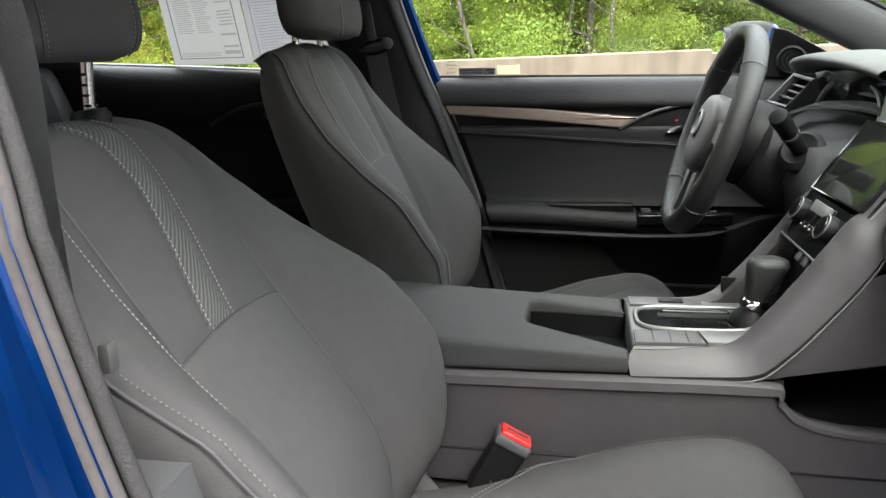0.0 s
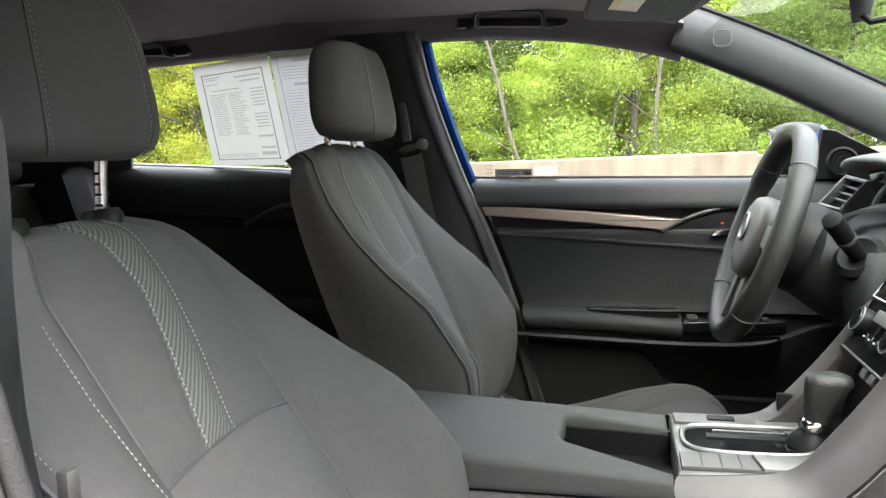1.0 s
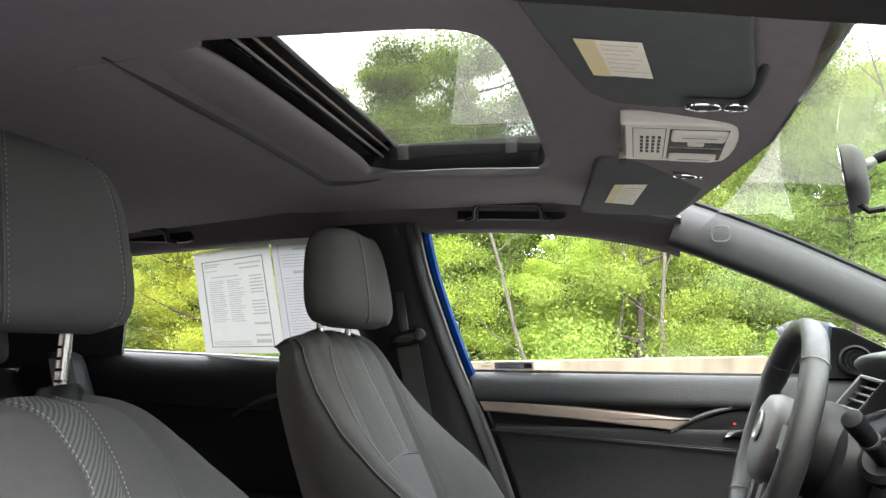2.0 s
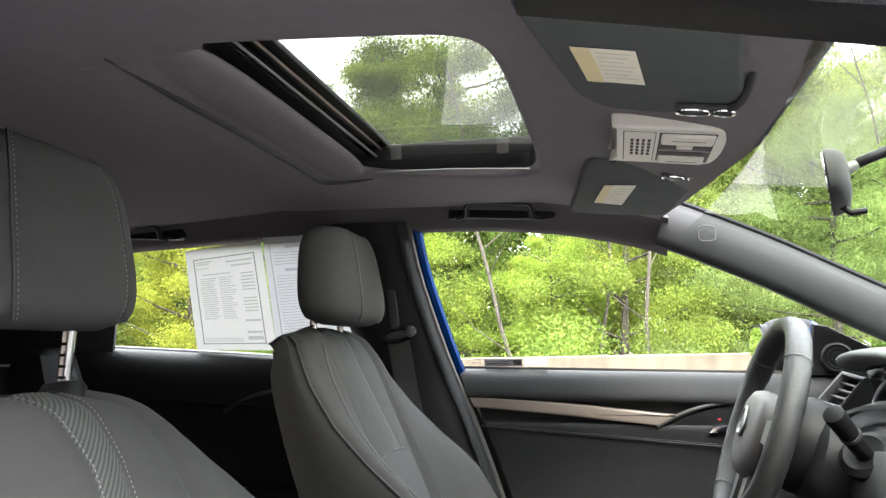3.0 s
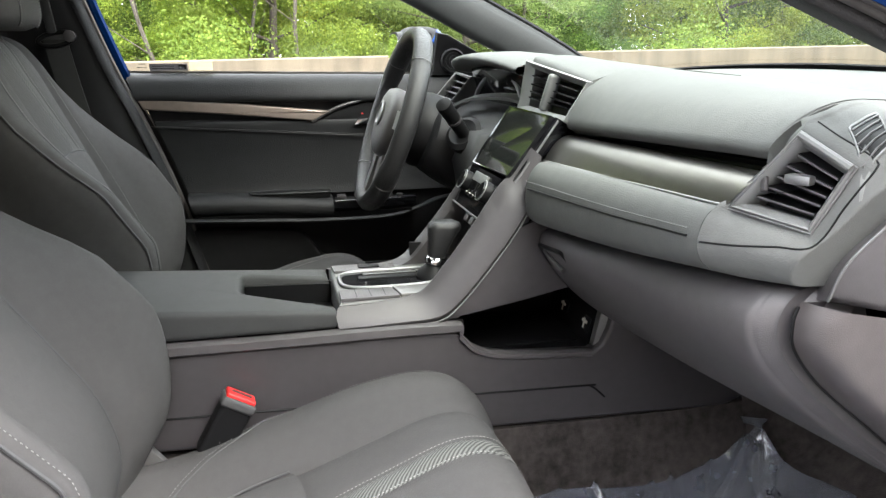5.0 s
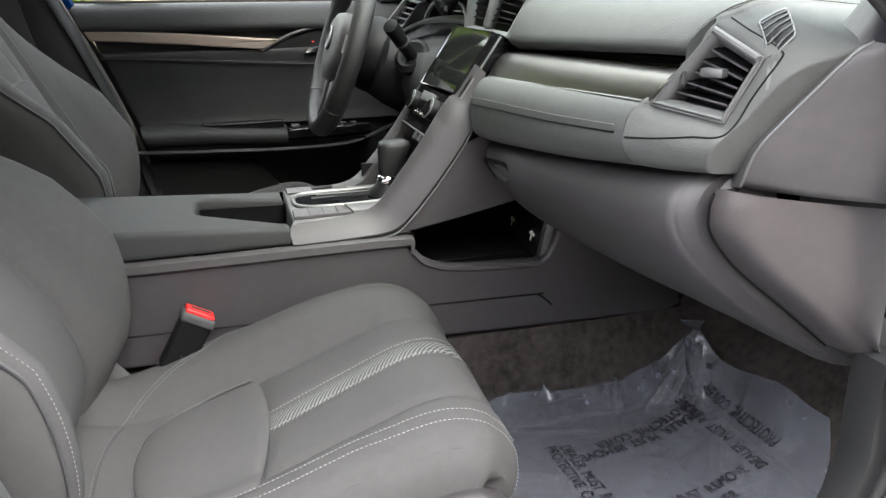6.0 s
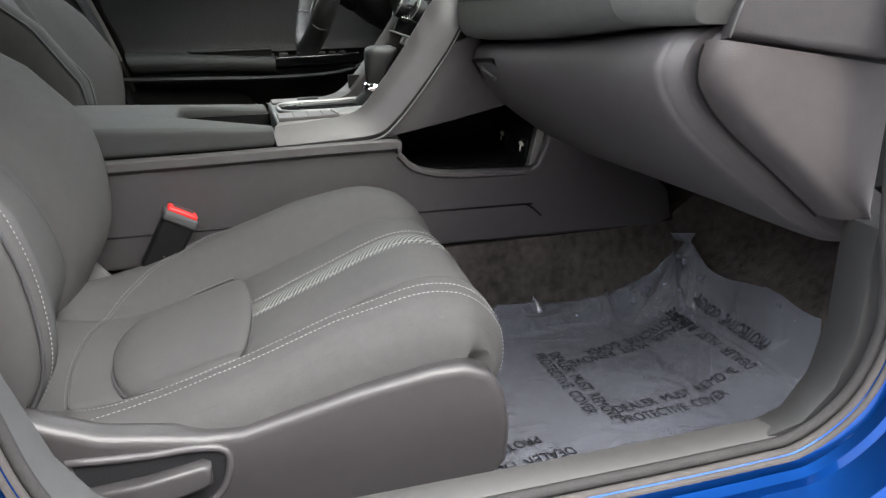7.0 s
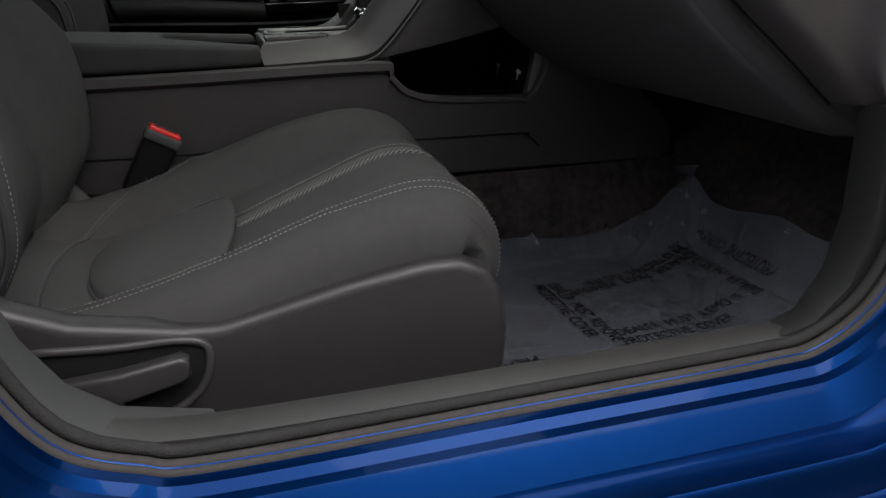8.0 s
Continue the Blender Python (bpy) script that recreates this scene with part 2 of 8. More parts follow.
def streaks(m, share):
    """Rain streaks down a wall and broad weathering."""
    n, l = m.node_tree.nodes, m.node_tree.links
    p = n["Principled BSDF"]
    old = p.inputs["Base Color"].links[0].from_socket
    tc, mp, nz, mr, sc = (n.new("ShaderNode" + k) for k in ("TexCoord", "Mapping", "TexNoise", "MapRange", "VectorMath"))
    mp.inputs["Scale"].default_value = (5.0, 5.0, 0.5)
    nz.inputs["Scale"].default_value, nz.inputs["Detail"].default_value = 1.6, 6
    mr.inputs["From Min"].default_value, mr.inputs["From Max"].default_value = 0.42, 0.68
    mr.inputs["To Min"].default_value, mr.inputs["To Max"].default_value = 1.1, 1 - share
    sc.operation = "SCALE"
    l.new(tc.outputs["Object"], mp.inputs["Vector"])
    l.new(mp.outputs[0], nz.inputs["Vector"])
    l.new(nz.outputs["Fac"], mr.inputs["Value"])
    l.new(old, sc.inputs[0])
    l.new(mr.outputs[0], sc.inputs["Scale"])
    l.new(sc.outputs[0], p.inputs["Base Color"])


streaks(CONCRETE, 0.24)


# ---- mesh tools ----
ORIGIN = {}


def cr(pts, n):
    """n points on a smooth curve through pts."""
    p = np.array(pts, float)
    p = np.vstack([2 * p[0] - p[1], p, 2 * p[-1] - p[-2]])
    out = []
    for u in np.linspace(0, len(pts) - 1, n):
        i = min(int(u), len(pts) - 2)
        t = u - i
        a, b, c, d = p[i:i + 4]
        out.append(0.5 * (2 * b + (c - a) * t + (2 * a - 5 * b + 4 * c - d) * t * t + (3 * b - 3 * c + d - a) * t ** 3))
    return [Vector(q) if len(q) == 3 else tuple(q) for q in out]


def tab(x, xs, ys):
    return float(np.interp(x, xs, ys))


def sheet(rows, cu=False, cv=False):
    """Quads over rows of points; cu closes each row, cv the last row to the first."""
    bm = bmesh.new()
    vs = [[bm.verts.new(p) for p in r] for r in rows]
    nr, nc = len(vs), len(vs[0])
    for i in range(nr if cv else nr - 1):
        for j in range(nc if cu else nc - 1):
            q = (vs[i][j], vs[i][(j + 1) % nc], vs[(i + 1) % nr][(j + 1) % nc], vs[(i + 1) % nr][j])
            if len({v.co.to_tuple(7) for v in q}) > 2:
                bm.faces.new(q)
    bm.verts.ensure_lookup_table()
    return bm


def loft(secs, caps=True):
    """A skin over closed sections, with capped ends."""
    bm = sheet(secs, cu=True)
    n = len(secs[0])
    bm.verts.ensure_lookup_table()
    if caps:
        bm.faces.new(bm.verts[:n])
        bm.faces.new(bm.verts[-n:])
    return bm


def thick(bm, t):
    """Gives a sheet a thickness."""
    bmesh.ops.recalc_face_normals(bm, faces=bm.faces[:])
    bmesh.ops.solidify(bm, geom=bm.faces[:], thickness=t)
    return bm


def tube(path, r, n=10, closed=False, flat=1.0, r_of=None):
    """A round bar along a path; flat squeezes it."""
    path = [Vector(p) for p in path]
    m = len(path)
    tang = [((path[(i + 1) % m] if closed or i < m - 1 else path[i]) - (path[i - 1] if closed or i else path[i])).normalized() for i in range(m)]
    up = Vector((0, 0, 1)) if abs(tang[0].z) < 0.9 else Vector((0, 1, 0))
    side = tang[0].cross(up).normalized()
    secs = []
    for i, p in enumerate(path):
        side = (side - tang[i] * side.dot(tang[i])).normalized()
        other = tang[i].cross(side)
        rr = r_of(i / (m - 1)) if r_of else r
        secs.append([p + rr * (math.cos(a) * side * flat + math.sin(a) * other) for a in np.arange(n) * 2 * math.pi / n])
    if closed:
        return sheet(secs, cu=True, cv=True)
    return loft(secs)


def box(sx, sy, sz, at=(0, 0, 0), bev=0.0, rot=(0, 0, 0), seg=2):
    bm = bmesh.new()
    bmesh.ops.create_cube(bm, size=1, matrix=Matrix.Diagonal((sx, sy, sz, 1)))
    if bev:
        bmesh.ops.bevel(bm, geom=bm.edges[:], offset=bev, segments=seg, affect="EDGES", profile=0.6)
    bm.transform(pose(*at, *rot))
    return bm


def prism(outline, a, b, axis="y", bev=0.0, seg=2):
    """An outline pushed from a to b along an axis: (x, z) for y, (y, z) for x, (x, y) for z."""
    put = {"y": lambda p, c: (p[0], c, p[1]), "x": lambda p, c: (c, p[0], p[1]), "z": lambda p, c: (p[0], p[1], c)}[axis]
    bm = loft([[put(p, a) for p in outline], [put(p, b) for p in outline]])
    bmesh.ops.recalc_face_normals(bm, faces=bm.faces[:])
    if bev:
        caps = [f for f in bm.faces if len(f.verts) == len(outline) and len(outline) != 4 or abs(f.normal["xyz".index(axis)]) > 0.9]
        bmesh.ops.bevel(bm, geom=list({e for f in caps for e in f.edges}), offset=bev, segments=seg, affect="EDGES", profile=0.6)
    return bm


def merge(*bms):
    out = bmesh.new()
    for b in bms:
        me = bpy.data.meshes.new("tmp")
        b.to_mesh(me)
        out.from_mesh(me)
        bpy.data.meshes.remove(me)
    return out


def lathe(profile, at, axis_to=(0, 0, 1), n=24):
    """A turned body: (radius, height) pairs about an axis."""
    bm = loft([[Vector((max(r, 1e-4) * math.cos(a), max(r, 1e-4) * math.sin(a), h)) for a in np.arange(n) * 2 * math.pi / n] for r, h in profile])
    bm.transform(Matrix.Translation(at) @ Vector(axis_to).to_track_quat("Z", "Y").to_matrix().to_4x4())
    return bm


def finish(bm, material, smooth, sub=0):
    bmesh.ops.remove_doubles(bm, verts=bm.verts[:], dist=1e-6)
    bmesh.ops.recalc_face_normals(bm, faces=bm.faces[:])
    for f in bm.faces:
        f.smooth = True
    for e in bm.edges:
        e.smooth = not (len(e.link_faces) == 2 and e.calc_face_angle(0) > radians(smooth))
    me = bpy.data.meshes.new("mesh")
    bm.to_mesh(me)
    bm.free()
    me.materials.append(material)
    return me


def part(name, bm, material, parent, label="", smooth=38):
    """One mesh as a part of a thing, or of a part."""
    at = ORIGIN[parent.name]
    bm.transform(Matrix.Translation(-at))
    ob = new(name, finish(bm, material, smooth))
    ob.data.name = ob.name
    ob.parent = parent
    ORIGIN[ob.name] = at
    return tagged(ob, label)


def thing(name, at, label, category, group="", kind=""):
    ob = new(name)
    ob.location = at
    ob.empty_display_size = 0.05
    ORIGIN[ob.name] = Vector(at)
    return tagged(ob, label, category, group, kind)


def solid(name, bm, material, label, category, at=(0, 0, 0), group="", kind="", smooth=38):
    """A thing that is one mesh."""
    bm.transform(Matrix.Translation(-Vector(at)))
    ob = new(name, finish(bm, material, smooth))
    ob.data.name = ob.name
    ob.location = at
    ORIGIN[ob.name] = Vector(at)
    return tagged(ob, label, category, group, kind)


def stitch(path, normals, length=0.0034, gap=0.0018, w=0.00048):
    """A row of sewn stitches along a path on a surface."""
    bm = bmesh.new()
    path = [Vector(p) for p in path]
    acc = np.r_[0, np.cumsum([(b - a).length for a, b in zip(path, path[1:])])]

    def at(d):
        i = min(max(int(np.searchsorted(acc, d)) - 1, 0), len(path) - 2)
        t = (d - acc[i]) / max(acc[i + 1] - acc[i], 1e-9)
        return path[i].lerp(path[i + 1], t), Vector(normals[i])

    d = 0.0
    while d + length < acc[-1]:
        a, na = at(d)
        b, nb = at(d + length)
        side = (b - a).cross(na).normalized() * w
        m = (a + b) / 2 + na * w * 1.2
        c = [bm.verts.new(v) for v in (a, a.lerp(b, 0.3) + side, a.lerp(b, 0.7) + side, b, a.lerp(b, 0.7) - side, a.lerp(b, 0.3) - side)]
        t0, t1 = bm.verts.new(a.lerp(m, 0.6) + na * w * 0.9), bm.verts.new(b.lerp(m, 0.6) + na * w * 0.9)
        for f in ((c[0], c[1], t0), (c[1], c[2], t1, t0), (c[2], c[3], t1), (c[3], c[4], t1), (c[4], c[5], t0, t1), (c[5], c[0], t0)):
            bm.faces.new(f)
        d += length + gap
    return bm


def lerp(a, b, t):
    return a + (b - a) * t


# ---- outside: ground, parapet, wood ----
def ground():
    rows = [[(x, y, 0.0) for x in np.linspace(-300, 300, 13)] for y in np.linspace(-300, 300, 13)]
    solid("ground", sheet(rows), ASPHALT, "pale concrete car park deck reaching to the horizon", "ground", kind="structure")


def parapet():
    """A low concrete wall with a proud coping, cast in bays."""
    root = thing("wall_parapet", (0, 5.2, 0), "pale weathered concrete parapet wall beside the car park", "wall", kind="structure")
    for i in range(-6, 7):
        x0, x1 = i * 6.0 - 2.0, i * 6.0 + 4.0
        secs = []
        for x in (x0, x0 + 2.0, x0 + 4.0, x1):
            z = 0.965 + 0.018 * x
            secs.append([Vector((x, 5.2 + y, h)) for y, h in [(-0.16, 0.0), (-0.12, 0.22), (-0.11, z - 0.012), (-0.095, z), (0.095, z), (0.11, z - 0.012), (0.12, 0)]])
        part("wall_bay", loft(secs), CONCRETE, root)


def building():
    """A plain facade that closes the place on the near side."""
    root = thing("wall_building", (0, -7.5, 0), "plain brown brick building wall behind the car park", "wall", kind="structure")
    part("facade", box(60, 0.4, 5.0, (0, -7.7, 2.5)), BRICKWORK, root)
    part("coping", box(60.2, 0.55, 0.2, (0, -7.7, 5.1), 0.02), CONCRETE, root)


def leaf_material(name, a, b):
    m = bpy.data.materials.new(name)
    m.use_nodes = True
    n, l = m.node_tree.nodes, m.node_tree.links
    p = n["Principled BSDF"]
    geo, ramp = n.new("ShaderNodeNewGeometry"), n.new("ShaderNodeValToRGB")
    ramp.color_ramp.elements[0].color, ramp.color_ramp.elements[1].color = (*a, 1), (*b, 1)
    l.new(geo.outputs["Random Per Island"], ramp.inputs[0])
    # broad patches of fresher and older leaf, and each tree its own tint
    tc, nz, mr, inf, tint = (n.new("ShaderNode" + k) for k in ("TexCoord", "TexNoise", "MapRange", "ObjectInfo", "HueSaturation"))
    nz.inputs["Scale"].default_value, nz.inputs["Detail"].default_value = 0.9, 3
    mr.inputs["From Min"].default_value, mr.inputs["From Max"].default_value = 0.35, 0.65
    mr.inputs["To Min"].default_value, mr.inputs["To Max"].default_value = 0.62, 1.25
    hue = n.new("ShaderNodeMapRange")
    hue.inputs["To Min"].default_value, hue.inputs["To Max"].default_value = 0.478, 0.515
    l.new(tc.outputs["Object"], nz.inputs["Vector"])
    l.new(nz.outputs["Fac"], mr.inputs["Value"])
    l.new(inf.outputs["Random"], hue.inputs["Value"])
    l.new(hue.outputs[0], tint.inputs["Hue"])
    l.new(mr.outputs[0], tint.inputs["Value"])
    l.new(ramp.outputs[0], tint.inputs["Color"])
    ramp = tint
    l.new(ramp.outputs[0], p.inputs["Base Color"])
    p.inputs["Roughness"].default_value, p.inputs["Specular IOR Level"].default_value = 0.75, 0.15
    tl, mx = n.new("ShaderNodeBsdfTranslucent"), n.new("ShaderNodeMixShader")
    l.new(ramp.outputs[0], tl.inputs["Color"])
    mx.inputs[0].default_value = 0.45
    l.new(p.outputs[0], mx.inputs[1])
    l.new(tl.outputs[0], mx.inputs[2])
    l.new(mx.outputs[0], n["Material Output"].inputs["Surface"])
    return m


LEAF_A = leaf_material("leaf_light", (0.110, 0.172, 0.032), (0.245, 0.320, 0.060))
LEAF_B = leaf_material("leaf_mid", (0.062, 0.110, 0.024), (0.160, 0.225, 0.044))
LEAF_C = leaf_material("leaf_yellow", (0.155, 0.215, 0.030), (0.290, 0.340, 0.052))
LEAF_D = leaf_material("leaf_deep", (0.034, 0.068, 0.018), (0.090, 0.140, 0.032))
NEEDLE = leaf_material("pine_needle", (0.115, 0.175, 0.050), (0.230, 0.295, 0.090))


def leaves(rng, centres, radii, count, size, squash=0.7, wide=0.55):
    """Many small folded leaves, thick at the skin of each clump."""
    n = len(centres)
    which = rng.integers(0, n, count)
    d = rng.normal(size=(count, 3))
    d /= np.linalg.norm(d, axis=1)[:, None]
    r = radii[which] * rng.random(count) ** 0.45
    pos = centres[which] + d * r[:, None] * np.array([1, 1, squash])
    loose = rng.random(count) < 0.22
    pos[loose] += rng.normal(size=(int(loose.sum()), 3)) * radii[which][loose][:, None] * 0.5
    ax = rng.normal(size=(count, 3))
    ax[:, 2] -= 0.4
    ax /= np.linalg.norm(ax, axis=1)[:, None]
    nb = np.cross(ax, rng.normal(size=(count, 3)))
    nb /= np.linalg.norm(nb, axis=1)[:, None]
    s = (size * (0.6 + 0.9 * rng.random(count)))[:, None]
    up = np.cross(ax, nb)
    tip, base = pos + ax * s, pos - ax * s
    l, rr = pos + nb * s * wide + up * s * 0.2, pos - nb * s * wide + up * s * 0.2
    verts = np.stack([base, l, tip, rr], 1).reshape(-1, 3)
    faces = np.arange(count * 4).reshape(-1, 4)
    me = bpy.data.meshes.new("leaves")
    me.from_pydata(verts.tolist(), [], faces.tolist())
    return me


def tree_model(seed, height, spread, low, leaf_mat, count, size, pine=False):
    """A tapered trunk with limbs and a crown of leaf clumps."""
    rng = np.random.default_rng(seed)
    root = thing("tree", (0, 0, 0), "broad-leaved tree in fresh green leaf behind the parapet", "tree", "trees behind the parapet")
    lean = rng.normal(size=2) * 0.25
    path = [Vector((lean[0] * t * t + 0.08 * math.sin(5 * t + seed), lean[1] * t * t, height * 0.93 * t)) for t in np.linspace(0, 1, 9)]
    trunk = [tube(path, 0.1, 8, r_of=lambda t: 0.13 * (1 - 0.85 * t))]
    centres, radii = [], []
    boughs = 26 if pine else 22
    for k in range(boughs):
        t = low + (0.97 - low) * (k + rng.random()) / boughs
        i = min(int(t * 8), 7)
        p = path[i].lerp(path[i + 1], t * 8 - i)
        a = k * 2.4 + rng.random()
        reach = spread * (1.05 - 0.75 * t) * (0.6 + 0.6 * rng.random())
        tip = p + Vector((math.cos(a) * reach, math.sin(a) * reach, reach * (0.10 if pine else 0.35)))
        trunk.append(tube([p, p.lerp(tip, 0.5) + Vector((0, 0, -0.05)), tip], 0.03, 5, r_of=lambda u: 0.045 * (1 - 0.8 * u)))
        for u in (0.55, 0.85, 1.1):
            centres.append(np.array(p.lerp(tip, u)) + rng.normal(size=3) * 0.25)
            radii.append(spread * (0.13 + 0.15 * rng.random()))
    part("trunk", merge(*trunk), BARK, root, "grey-brown trunk with limbs")
    me = leaves(rng, np.array(centres), np.array(radii) * (1.25 if pine else 1.0), count, size, 0.45 if pine else 0.62, 0.12 if pine else 0.5)
    me.materials.append(leaf_mat)
    crown = new("crown", me)
    crown.parent = root
    tagged(crown, "loose crown of small green leaves", kind="stuff")
    return root


def wood():
    models = [tree_model(1, 8.6, 2.6, 0.08, LEAF_A, 100000, 0.028), tree_model(2, 8.0, 2.3, 0.10, LEAF_B, 90000, 0.028), tree_model(3, 6.5, 2.4, 0.05, LEAF_C, 90000, 0.027),
              tree_model(4, 9.2, 2.4, 0.12, LEAF_D, 80000, 0.032), tree_model(5, 8.0, 3.0, 0.10, NEEDLE, 110000, 0.055, True)]
    rng = np.random.default_rng(11)
    spots = []
    for row, (y, step) in enumerate(((12.5, 2.3), (17.0, 2.4), (22.5, 2.5))):
        x = -26.0 + row
        while x < 36:
            spots.append((x + rng.normal() * 0.5, y + rng.normal() * 0.9, row))
            x += step
    used = set()
    for k, (x, y, row) in enumerate(spots):
        i = int(rng.choice([0, 1, 2, 3, 0])) if row else 4 if 0.8 < x < 5.0 else int(rng.choice([0, 2, 1, 2]))
        s = (0.50 + 0.28 * rng.random()) if row == 0 else (0.95 + 0.26 * rng.random()) if row == 1 else 1.30 + 0.28 * rng.random()
        m = pose(x, y, -0.6, 0, 0, float(rng.random() * 360)) @ Matrix.Diagonal((s, s, s, 1))
        if i not in used:
            used.add(i)
            models[i].matrix_basis = m
        else:
            ob = copy_thing(models[i], Matrix.Identity(4))
            ob.matrix_basis = m
    for i in set(range(5)) - used:
        models[i].matrix_basis = pose(30, 20 + i, -0.6)
    # low scrub under the trees, and the far wood behind them
    for name, label, y0, y1, zmax, n, size, mt, xr in (("scrub", "low yellow-green scrub along the foot of the wood", 8.5, 11.0, 1.15, 180000, 0.022, LEAF_A, 24),
                                                   ("far_wood", "dense far wood of darker green leaves", 26, 32, 6.3, 60000, 0.16, LEAF_D, 48)):
        cs, rs = [], []
        for _ in range(170):
            x, y = rng.uniform(-xr, xr * 1.2), rng.uniform(y0, y1)
            z = rng.uniform(-0.2, zmax) * (0.75 + 0.25 * math.sin(x * 0.9 + 2))
            cs.append((x, y, z))
            rs.append(rng.uniform(0.5, 0.9) * (1 if zmax < 2 else 2.4))
        me = leaves(rng, np.array(cs), np.array(rs), n, size)
        me.materials.append(mt)
        tagged(new(name, me), label, "foliage", kind="stuff")


BARE = ((-0.70, 10.2, -1.35, 6.0, 1), (0.95, 10.4, 0.15, 6.2, 2), (-4.2, 10.3, 0.5, 5.5, 3), (4.6, 10.6, -0.6, 6.0, 4), (0.15, 11.2, 0.4, 6.0, 5))


def bare_tree(x, y, tilt, h, seed):
    """A thin trunk with a few bare limbs."""
    rng = np.random.default_rng(seed)
    pts = [Vector((x + tilt * t + 0.07 * math.sin(7 * t + seed) + 0.03 * math.sin(17 * t), y + 0.2 * t, -0.5 + h * t)) for t in np.linspace(0, 1, 17)]
    limbs = [tube(pts, 0.05, 7, r_of=lambda t: 0.036 * (1 - 0.7 * t))]
    for k in range(9):
        p = pts[4 + (k * 5) % 12]
        a = rng.uniform(0, 6.28)
        limbs.append(tube([p, p + Vector((math.cos(a) * 0.5, math.sin(a) * 0.3, 0.35)), p + Vector((math.cos(a) * 0.9, math.sin(a) * 0.5, 0.5 + 0.4 * rng.random()))], 0.010, 5, r_of=lambda t: 0.010 * (1 - 0.8 * t)))
    solid("bare_tree", merge(*limbs), BARK, "thin brown leaning tree trunk with bare limbs", "tree", at=(x, y, -0.5), group="bare trees")


ground()
parapet()
building()
wood()
for spot in BARE:
    bare_tree(*spot)


